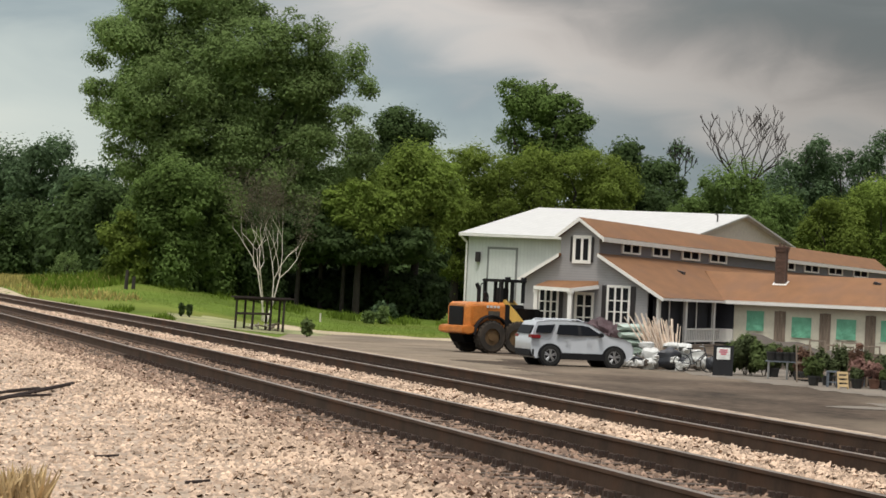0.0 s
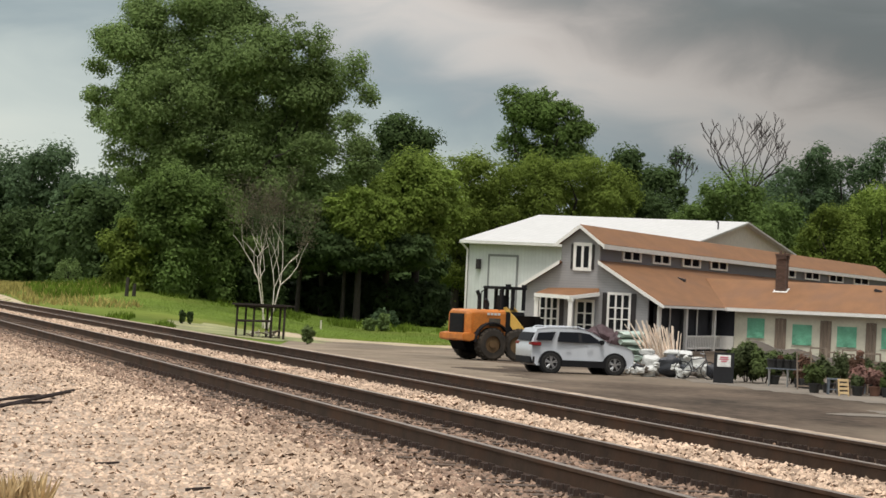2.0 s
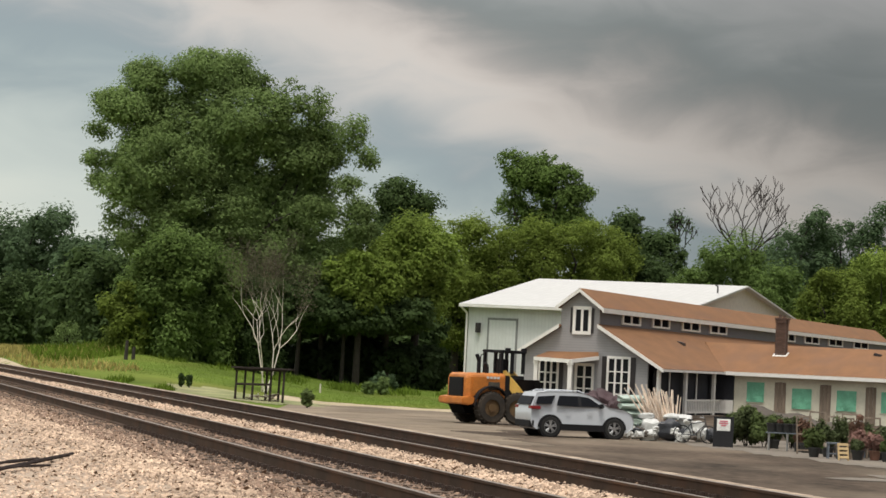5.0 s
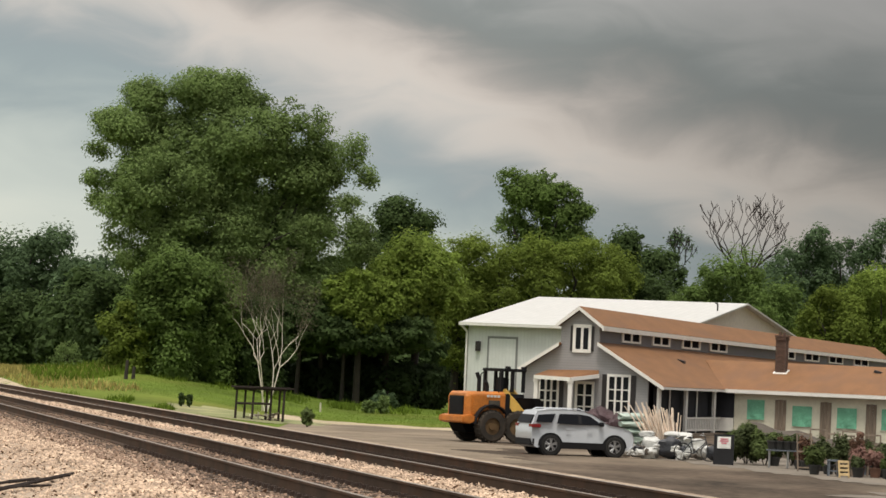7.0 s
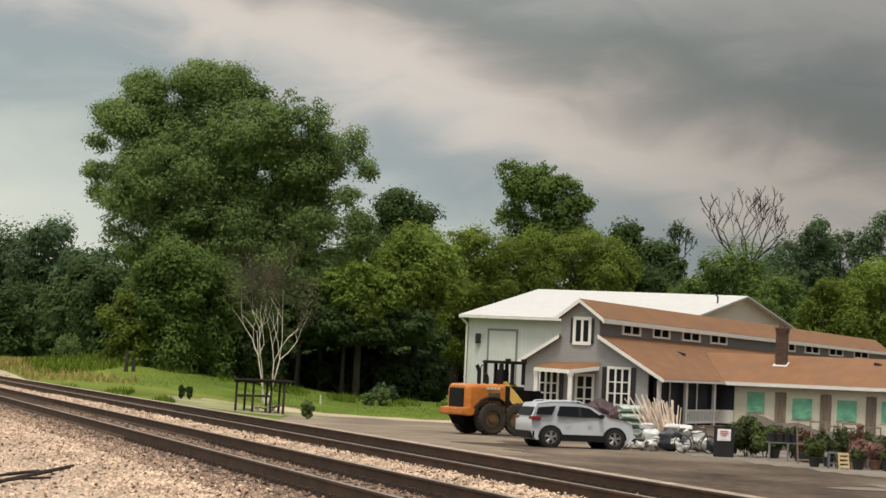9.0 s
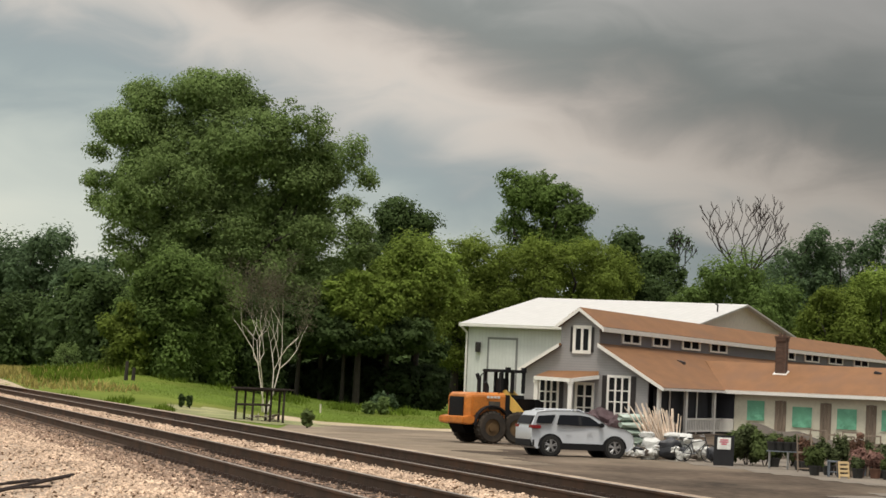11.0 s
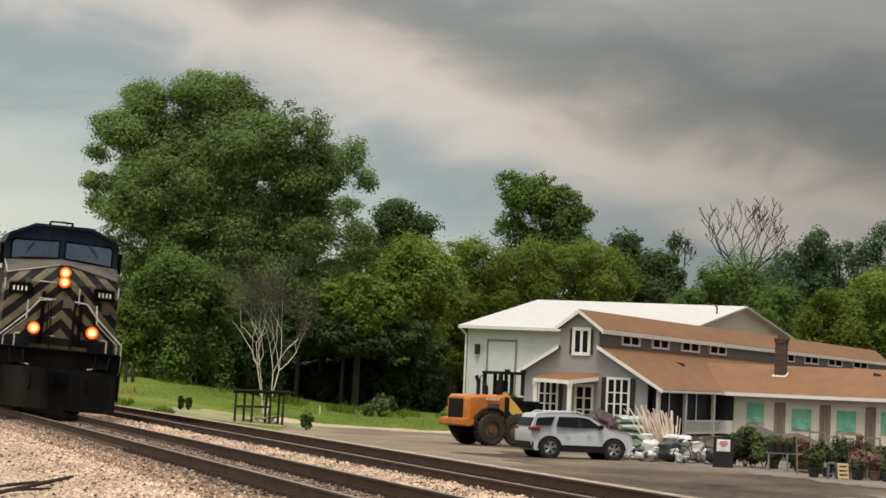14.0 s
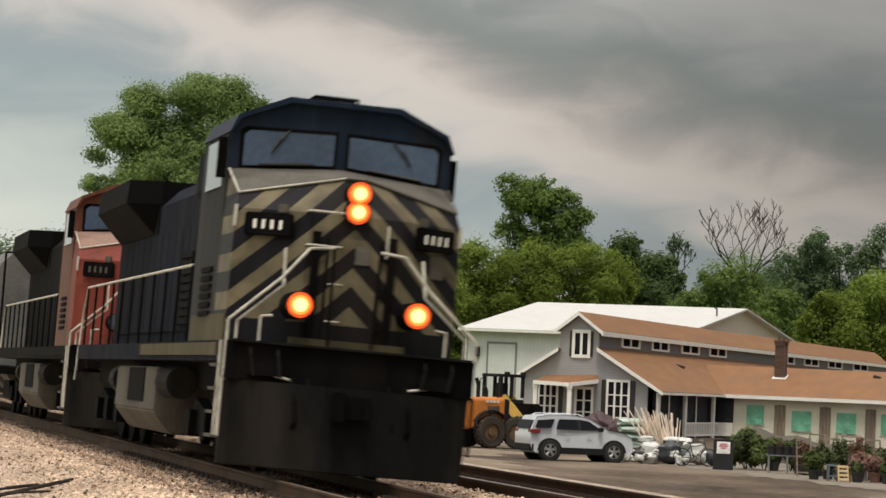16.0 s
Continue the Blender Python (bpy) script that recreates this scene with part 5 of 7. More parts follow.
    part("blower_housing", bm, hood_mat, hood, "blower housing behind the cab")
    for side in (-1, 1):
        for i in range(16):
            bm = bmesh.new()
            box(bm, side * 0.99 - 0.02, side * 0.99 + 0.02, 5.6 + 0.9 * i, 6.42 + 0.9 * i, 1.9, 3.55)
            part("hood_door", bm, hood_mat, hood)
        for y0, y1 in ((5.5, 7.6), (9.2, 10.6)):
            bm = bmesh.new()
            for k in range(9):
                box(bm, side * 1.03 - 0.02, side * 1.03 + 0.02, y0, y1, 2.0 + 0.13 * k, 2.08 + 0.13 * k)
            part("grille", bm, M_BLACK, hood, "black louvred grille")
        bm = bmesh.new()
        pts = [(side * 1.5, 5.4, 2.75), (side * 1.5, 20.8, 2.75)]
        path_rod(bm, pts, 0.022)
        path_rod(bm, [(side * 1.5, 20.8, 2.75), (side * 1.5, 21.4, 2.3), (side * 1.55, 21.5, 1.0)], 0.022)
        rail = part("handrail", bm, M_RAILWHITE if side < 0 else M_BLACK, lo, "long walkway handrail")
        for i in range(11):
            bm = bmesh.new()
            rod(bm, (side * 1.5, 5.4 + 1.54 * i, 1.66), (side * 1.5, 5.4 + 1.54 * i, 2.75), 0.02, seg=6)
            part("stanchion", bm, M_BLACK, rail)
        bm = bmesh.new()
        for k in range(4):
            box(bm, side * 1.5 - 0.16, side * 1.5 + 0.05, 0.85, 1.45, 0.42 + 0.3 * k, 0.46 + 0.3 * k)
        box(bm, side * 1.42, side * 1.45, 0.85, 1.45, 0.4, 1.4)
        part("step", bm, M_TANK, lo, "grey steel steps")
    # fuel tank and reservoirs
    bm = bmesh.new()
    prism(bm, [(-1.48, 0.62), (-1.2, 0.3), (1.2, 0.3), (1.48, 0.62), (1.48, 1.3), (-1.48, 1.3)], 8.7, 14.4, "y")
    part("fuel_tank", bm, M_TANK, lo, "dusty grey fuel tank", bevel=0.03)
    for side, y0, y1 in ((-1, 7.0, 8.4), (1, 7.0, 8.4), (-1, 14.5, 15.2), (1, 14.5, 15.2)):
        bm = bmesh.new()
        rod(bm, (side * 1.3, y0, 1.08), (side * 1.3, y1, 1.08), 0.24, seg=14)
        part("air_reservoir", bm, M_PLOUGH, lo, "grimy air reservoir")
    bm = bmesh.new()
    box(bm, -1.5, -1.47, 10.2, 12.4, 0.75, 1.28)
    part("tank_panel", bm, M_BLACK, lo, "dark tank panel")
    truck(lo, 4.2)
    truck(lo, 17.4)
    return lo


def hopper_car():
    car = thing("hopper_wagon", "dusty grey covered hopper wagon", "wagon", group="train")
    bm = bmesh.new()
    prism(bm, [(-1.5, 1.2), (1.5, 1.2), (1.58, 2.6), (1.55, 3.9), (0.9, 4.55), (-0.9, 4.55), (-1.55, 3.9), (-1.58, 2.6)], 1.6, 17.0, "y")
    body = part("body", bm, M_HOPPER, car, "grey hopper body", bevel=0.04)
    for i in range(12):
        bm = bmesh.new()
        for s in (-1, 1):
            box(bm, s * 1.6 - 0.04, s * 1.6 + 0.04, 2.2 + 1.2 * i, 2.3 + 1.2 * i, 1.2, 3.9)
        part("rib", bm, M_HOPPER, body)
    bm = bmesh.new()
    for y0 in (3.0, 7.5, 12.0):
        loft(bm, [[(-1.3, y0, 1.3), (1.3, y0, 1.3), (1.3, y0 + 4, 1.3), (-1.3, y0 + 4, 1.3)], [(-0.5, y0 + 1.5, 0.45), (0.5, y0 + 1.5, 0.45), (0.5, y0 + 2.5, 0.45), (-0.5, y0 + 2.5, 0.45)]])
    part("chute", bm, M_HOPPER, car, "discharge chutes")
    bm = bmesh.new()
    box(bm, -1.5, 1.5, 0.3, 18.3, 1.0, 1.2)
    for y0 in (0.35, 18.2):
        path_rod(bm, [(-1.5, y0, 1.2), (-1.5, y0, 4.2), (-1.0, y0 + 0.02, 4.2)], 0.03)
    part("sill", bm, M_BLACK, car, "black frame with end ladder")
    for y0 in (2.2, 16.4):
        bm = bmesh.new()
        for s in (-1, 1):
            prism(bm, [(y0 - 1.3, 0.4), (y0 + 1.3, 0.4), (y0 + 1.0, 0.85), (y0 - 1.0, 0.85)], s * 1.0 - 0.08, s * 1.0 + 0.08, "x")
        for dy in (-0.9, 0.9):
            for s in (-1, 1):
                rod(bm, (s * 0.68, y0 + dy, 0.46), (s * 0.8, y0 + dy, 0.46), 0.46, seg=20)
        part("bogie", bm, M_BLACK, car, "two-axle bogie")
    return car


lead = locomotive("dark blue freight locomotive with tan-striped nose and lit orange headlights", M_STRIPE, M_CABSIDE, M_NAVY, M_HOOD, M_HOOD, True)
second = locomotive("faded red freight locomotive with a black hood, coupled second", M_RED, M_RUSSET, M_RUSSET, M_BLACK, M_BLACK, False)
wagon = hopper_car()
TRAIN = [(lead, 0.0, 2.8), (second, 22.0, 2.4), (wagon, 44.0, 2.0), (copy_thing(wagon, pose(0, 0, 0)), 63.0, 2.0), (copy_thing(wagon, pose(0, 0, 0)), 82.0, 2.0)]


# ---- the yard: ground strips and grass ----
M_WORN = mat("worn_grassy_dirt", (0.24, 0.235, 0.11), 0.95, vary=0.3, scale=0.6, dirt=(0.12, 0.16, 0.04), dirt_amount=0.7)
M_CONCRETE = mat("pale_dusty_apron", (0.17, 0.142, 0.112), 0.9, vary=0.15, scale=0.7, dirt=(0.12, 0.105, 0.09), dirt_amount=0.5)
sheet("gravel_verge", np.linspace(-9, 3, 49), np.linspace(150, 180, 61), M_DIRT, "pale gravel verge between yard and grass", 0.03,
      keep=lambda x, y: np.abs(y - (164.0 - 0.65 * x + 0.8 * np.sin(1.3 * x))) < 3.6 + 0.8 * np.sin(2.1 * x))
sheet("worn_path", np.linspace(-16, -5, 56), np.linspace(152, 180, 57), M_WORN, "worn pale patch in the grass round the timber frame", 0.028,
      keep=lambda x, y: (((x + 10.2) / 4.4) ** 2 + ((y - 163.5 + 0.9 * (x + 10)) / 6.5) ** 2 + 0.25 * np.sin(2.3 * x + y) < 1) & (x * ACROSS[0] + y * ACROSS[1] > 15.2))
M_DUST = mat("dusty_yard_dirt", (0.21, 0.168, 0.125), 0.95, vary=0.25, scale=0.3, dirt=(0.10, 0.085, 0.072), dirt_amount=0.6, spec=0.08)
sheet("dusty_yard", np.linspace(-7.6, 5.4, 66), np.linspace(90, 168, 157), M_DUST, "dusty tan dirt over the end of the yard", 0.026,
      keep=lambda x, y: (x * ACROSS[0] + y * ACROSS[1] > 15.5) & (y < 162.2 - 0.65 * x) & (x < 2.2 + 1.3 * np.sin(y * 0.31) + 0.8 * np.sin(y * 0.83 + x)))
sheet("gravel_path", np.linspace(13.2, 15.0, 7), np.linspace(95, 420, 120), M_DIRT, "pale gravel path beside the far track", 0.025, track=True,
      keep=lambda x, y: x * ACROSS[0] + y * ACROSS[1] < np.where(y > 172, 13.9, 15.0))
for px, py, rx, ry, phase in ((11.6, 84, 1.2, 1.2, 0.2), (12.6, 87, 0.7, 1.6, 2.2)):
    sheet("dust_patch", np.linspace(px - rx - 1, px + rx + 1, 40), np.linspace(py - ry - 2, py + ry + 2, 40), M_CONCRETE, "pale dusty patch on the asphalt yard", 0.034,
          keep=lambda x, y, px=px, py=py, rx=rx, ry=ry, ph=phase: (((x - px) / rx) ** 2 + ((y - py) / ry) ** 2 + 0.4 * np.sin(3.4 * x + ph) * np.sin(2.2 * y + ph) < 1) & (x * ACROSS[0] + y * ACROSS[1] > 15.8))
sheet("apron", np.linspace(8, 40, 65), np.linspace(60, 128, 90), M_CONCRETE, "pale dusty concrete apron before the plant display", 0.032,
      keep=lambda x, y: x > 9.9 + (110 - y) * 0.225 + 0.2 * np.sin(y))


def tufts(name, n, region, size, material, label, seed, tall=1.0):
    """Many separate blades on the land inside a region test."""
    rng = np.random.default_rng(seed)
    x0, x1, y0, y1, test = region
    x, y = rng.uniform(x0, x1, n), rng.uniform(y0, y1, n)
    ok = test(x, y)
    x, y = x[ok], y[ok]
    n = len(x)
    z = land(x, y)
    a = rng.random(n) * 6.28
    h = size * rng.uniform(0.4, 1.3, n) * tall
    w = size * 0.16
    lean = rng.normal(0, 0.35, (n, 2)) * h[:, None]
    dx, dy = np.cos(a) * w, np.sin(a) * w
    V = np.stack((np.stack((x - dx, y - dy, z - 0.03), 1), np.stack((x + dx, y + dy, z - 0.03), 1), np.stack((x + lean[:, 0], y + lean[:, 1], z + h), 1)), 1).reshape(-1, 3)
    return raw(name, V, np.arange(3 * n).reshape(-1, 3), material, label=label, kind="stuff")


def meadow(x, y):
    p = x * ACROSS[0] + y * ACROSS[1]
    return (p > 15.3) & (y > np.where(x < 3, 167.6 - 0.65 * x, 400))


tufts("grass", 90000, (-34, 3, 150, 235, meadow), 0.075, M_GRASS, "short bright green grass", 1)
tufts("dry_grass", 60000, (-78, -17.5, 180, 330, lambda x, y: (x * ACROSS[0] + y * ACROSS[1] > 13.9) & (x < -19 - 3 * np.sin(y * 0.2) + 0.04 * (y - 200))), 0.38, M_DRYGRASS, "tall dry yellow grass", 2)
tufts("weeds", 9000, (-34, -15, 190, 216, lambda x, y: meadow(x, y) & (np.abs(x + 23.5 - 0.3 * (y - 203)) < 4.5)), 0.5, M_GRASS, "tall yellow-green grass on the rise", 6)
tufts("weeds", 6000, (-24, 1, 199, 216, lambda x, y: meadow(x, y) & (np.sin(x * 1.7) + np.sin(y + x) > 0.3)), 0.34, M_GRASS, "rank green weeds at the wood's edge", 3)
tufts("weeds", 5200, (-21.5, -8, 150, 172, lambda x, y: (x * ACROSS[0] + y * ACROSS[1] > 15.0) & (x * ACROSS[0] + y * ACROSS[1] < 20) & (np.sin(x * 2.1) > 0.3)), 0.34, M_GRASS, "green weeds beside the track", 4)
tufts("dry_grass", 2600, (-3.7, -2.6, 22.2, 24.4, lambda x, y: np.hypot(x + 3.16, y - 23.2) < 0.30), 0.2, M_STRAW, "tan dry grass tuft on the gravel", 5, tall=1.2)


# ---- vehicles ----
M_SILVER = mat("silver_car_paint", (0.55, 0.575, 0.62), 0.35, metal=0.1, vary=0.03, coat=0.6)
M_TYRE = mat("black_tyre", (0.018, 0.018, 0.018), 0.85, vary=0.2, scale=4)
M_ALLOY = mat("alloy_rim", (0.45, 0.45, 0.46), 0.35, metal=0.8, vary=0.05)
M_CLAD = mat("black_plastic_cladding", (0.015, 0.015, 0.017), 0.65, vary=0.1, spec=0.15)
M_TAIL = mat("red_tail_lamp", (0.22, 0.012, 0.015), 0.2, vary=0.05)
M_PLATE = mat("pale_plate", (0.6, 0.6, 0.58), 0.5, vary=0.05)


M_CARGLASS = mat("dark_car_glass", (0.010, 0.011, 0.014), 0.35, vary=0.05, spec=0.05)


def car_wheel(parent, x, y, r=0.385, w=0.24, name="wheel"):
    out = -1 if y < 0 else 1
    bm = bmesh.new()
    prof = [(0.62 * r, -w / 2), (0.93 * r, -w / 2), (r, -w / 2 + 0.05), (r, w / 2 - 0.05), (0.93 * r, w / 2), (0.62 * r, w / 2)]
    seg = 28
    loft(bm, [[(x + p * math.cos(2 * math.pi * i / seg), y + d, r + p * math.sin(2 * math.pi * i / seg)) for i in range(seg)] for p, d in prof], caps=False)
    wheel = part(name, bm, M_TYRE, parent, "black tyre on an alloy rim", smooth=True)
    bm = bmesh.new()
    face = y + out * (w / 2 - 0.03)
    for k in range(5):
        a = 2 * math.pi * k / 5 + 0.3
        for da in (-0.16, 0.16):
            rod(bm, (x, face, r), (x + 0.6 * r * math.cos(a + da), face, r + 0.6 * r * math.sin(a + da)), 0.03, seg=5)
    rod(bm, (x, face - 0.04, r), (x, face + 0.04, r), 0.07, seg=12)
    seg = 24
    loft(bm, [[(x + p * math.cos(2 * math.pi * i / seg), face + d, r + p * math.sin(2 * math.pi * i / seg)) for i in range(seg)] for p, d in ((0.58 * r, 0.02 * out), (0.66 * r, 0.02 * out), (0.66 * r, -0.05 * out), (0.58 * r, -0.05 * out))], caps=False)
    part("rim", bm, M_ALLOY, wheel, "five-spoke alloy rim")
    bm = bmesh.new()
    rod(bm, (x, y - 0.06, r), (x, y + 0.04, r), 0.6 * r, seg=20)
    part("brake_disc", bm, M_CLAD, wheel)
    return wheel


def build_suv():
    L, W = 4.3, 1.9
    suv = thing("suv", "silver three-row SUV parked on the asphalt yard", "car", pose(4.98, 117.4, LOT + 0.02, 0, 0, 17))
    K = 0.86
    prof = [(x * K, z) for x, z in ((-2.30, 0.42), (-2.36, 0.62), (-2.36, 1.0), (-2.29, 1.18), (-2.16, 1.46), (-2.06, 1.62), (-1.5, 1.685), (-0.6, 1.70), (0.06, 1.665), (0.46, 1.56), (0.96, 1.30), (1.18, 1.18), (1.90, 1.09), (2.22, 0.97), (2.37, 0.72), (2.34, 0.42), (2.1, 0.27), (-2.1, 0.27))]

    def side(z):
        if z > 1.08:
            return W / 2 - 0.28 * ((z - 1.08) / 0.7) ** 1.1
        if z > 0.8:
            return W / 2
        return W / 2 - 0.05 * (0.8 - z) / 0.5

    def rim(frac, inset):
        out = []
        for x, z in prof:
            k = 1 - inset
            out.append((x * (1 - inset * 0.55), frac * side(z), 0.27 + (z - 0.27) * (1 - inset * 0.35) if z > 1.2 else z))
        return out

    bm = bmesh.new()
    loft(bm, [rim(-0.96, 0.035), rim(-1.0, 0.018), rim(-0.9, 0.004), rim(-0.6, 0.0), rim(0.6, 0.0), rim(0.9, 0.004), rim(1.0, 0.018), rim(0.96, 0.035)])
    body = part("body", bm, M_SILVER, suv, "silver car body", smooth=True)
    for s in (-1, 1):
        for glass in ([(-2.16, 1.20), (-2.03, 1.47), (-1.24, 1.53), (-1.46, 1.20)], [(-1.20, 1.17), (-1.04, 1.53), (-0.20, 1.54), (-0.18, 1.15)], [(-0.08, 1.15), (-0.1, 1.54), (0.32, 1.49), (0.90, 1.17)]):
            bm = bmesh.new()
            v = [bm.verts.new((x * 0.985 * K, s * (side(z) + 0.004), z)) for x, z in glass]
            w = [bm.verts.new((x * 0.985 * K, s * (side(z) - 0.05), z)) for x, z in glass]
            bm.faces.new(v)
            bm.faces.new(w[::-1])
            for i in range(4):
                bm.faces.new((v[i], w[i], w[(i + 1) % 4], v[(i + 1) % 4]))
            part("side_window", bm, M_CARGLASS, body, "tinted side window")
        for pillar in ([(-0.20, 1.15), (-0.22, 1.54), (-0.08, 1.54), (-0.06, 1.15)],):
            bm = bmesh.new()
            v = [bm.verts.new((x * 0.985 * K, s * (side(z) + 0.008), z)) for x, z in pillar]
            w = [bm.verts.new((x * 0.985 * K, s * (side(z) - 0.04), z)) for x, z in pillar]
            bm.faces.new(v)
            bm.faces.new(w[::-1])
            for i in range(4):
                bm.faces.new((v[i], w[i], w[(i + 1) % 4], v[(i + 1) % 4]))
            part("window_pillar", bm, M_CLAD, body, "black window pillar")
        for x in (-1.25, 1.25):
            bm = bmesh.new()
            seg = 14
            ring = []
            for rr, yy in ((0.47, 0.0), (0.41, 0.0), (0.41, 0.3), (0.47, 0.3)):
                ring.append([(x + rr * math.cos(math.pi * i / seg), s * (W / 2 + 0.006 - yy), 0.36 + rr * math.sin(math.pi * i / seg)) for i in range(seg + 1)])
            rows = [[bm.verts.new(p) for p in r] for r in ring]
            for a, b in zip(rows, rows[1:] + rows[:1]):
                for i in range(seg):
                    bm.faces.new((a[i], a[i + 1], b[i + 1], b[i]))
            part("wheel_arch", bm, M_CLAD, body, "black wheel arch")
            bm = bmesh.new()
            rod(bm, (x, s * (W / 2 + 0.004), 0.37), (x, s * (W / 2 - 0.3), 0.37), 0.42, seg=24)
            part("wheel_well", bm, M_CLAD, body)
            car_wheel(suv, x, s * (W / 2 - 0.1))
        bm = bmesh.new()
        box(bm, -0.86, 0.86, s * (W / 2 + 0.008) - 0.02, s * (W / 2 + 0.008) + 0.02, 0.26, 0.50)
        part("side_sill", bm, M_CLAD, body, "black lower door cladding")
        bm = bmesh.new()
        box(bm, 0.60, 0.77, s * 1.0 - 0.1, s * 1.02 + 0.1, 1.12, 1.28)
        part("door_mirror", bm, M_CLAD, body, "black door mirror", bevel=0.03)
        for x in (-0.68, 0.16):
            bm = bmesh.new()
            box(bm, x, x + 0.2, s * (W / 2 + 0.01) - 0.02, s * (W / 2 + 0.01) + 0.02, 0.97, 1.0)
            part("door_handle", bm, M_SILVER, body)
        bm = bmesh.new()
        box(bm, -2.03, -1.66, s * 0.78 - 0.2, s * 0.78 + 0.175, 1.0, 1.13)
        part("tail_lamp", bm, M_TAIL, body, "red tail lamp", bevel=0.02)
        bm = bmesh.new()
        path_rod(bm, [(-1.5, s * 0.62, 1.64), (-1.35, s * 0.62, 1.72), (-0.1, s * 0.62, 1.735), (0.1, s * 0.62, 1.66)], 0.02)
        part("roof_rail", bm, M_SILVER, body, "silver roof rail")
    bm = bmesh.new()
    prism(bm, [(-2.03, 1.16), (-1.885, 1.47), (-1.75, 1.47), (-1.9, 1.16)], -0.74, 0.74, "y")
    part("rear_window", bm, M_CARGLASS, body, "dark rear window")
    bm = bmesh.new()
    box(bm, -2.03, -1.84, -0.88, 0.88, 0.34, 0.62)
    part("rear_bumper", bm, M_CLAD, body, "black lower bumper", bevel=0.03)
    bm = bmesh.new()
    box(bm, -2.02, -1.95, -0.26, 0.26, 0.78, 0.92)
    part("plate", bm, M_PLATE, body, "pale number plate")
    bm = bmesh.new()
    box(bm, 1.87, 2.03, -0.8, 0.8, 0.34, 0.75)
    part("grille", bm, M_CLAD, body, "black front grille", bevel=0.03)


build_suv()

M_ORANGE = mat("orange_machine_paint", (0.50, 0.165, 0.025), 0.5, vary=0.22, scale=1.5, dirt=(0.16, 0.075, 0.035), dirt_amount=0.6)
M_YELLOW = mat("yellow_machine_paint", (0.68, 0.42, 0.09), 0.5, vary=0.12, scale=1.5)
M_RUSTHUB = mat("dirty_yellow_hub", (0.12, 0.07, 0.028), 0.7, vary=0.2, scale=3, dirt=(0.07, 0.05, 0.035), dirt_amount=0.7)
M_MUDTYRE = mat("muddy_tyre", (0.030, 0.024, 0.019), 0.9, vary=0.3, scale=3, dirt=(0.11, 0.08, 0.055), dirt_amount=0.5)


def loader_wheel(parent, m, s):
    """A big lugged tyre on its hub; s is the outer side."""
    bm = bmesh.new()
    seg, r, w = 26, 0.70, 0.48
    loft(bm, [[(p * math.cos(2 * math.pi * i / seg), d, r + p * math.sin(2 * math.pi * i / seg)) for i in range(seg)] for p, d in ((0.36, -w / 2), (0.6, -w / 2), (0.69, -w / 2 + 0.08), (0.69, w / 2 - 0.08), (0.6, w / 2), (0.36, w / 2))], caps=False)
    for i in range(22):
        a = 2 * math.pi * i / 22
        for side in (-1, 1):
            c, sn = math.cos(a + 0.07 * side), math.sin(a + 0.07 * side)
            rod(bm, (0.69 * c, 0, r + 0.69 * sn), (0.67 * c, side * w / 2, r + 0.67 * sn), 0.035, seg=4)
    wheel = part("wheel", bm, M_MUDTYRE, parent, "large muddy lugged tyre", at=m)
    bm = bmesh.new()
    rod(bm, (0, -0.12, r), (0, s * 0.16, r), 0.37, seg=20)
    rod(bm, (0, s * 0.14, r), (0, s * 0.22, r), 0.16, seg=12)
    part("hub", bm, M_RUSTHUB, wheel, "dirty yellow wheel hub")


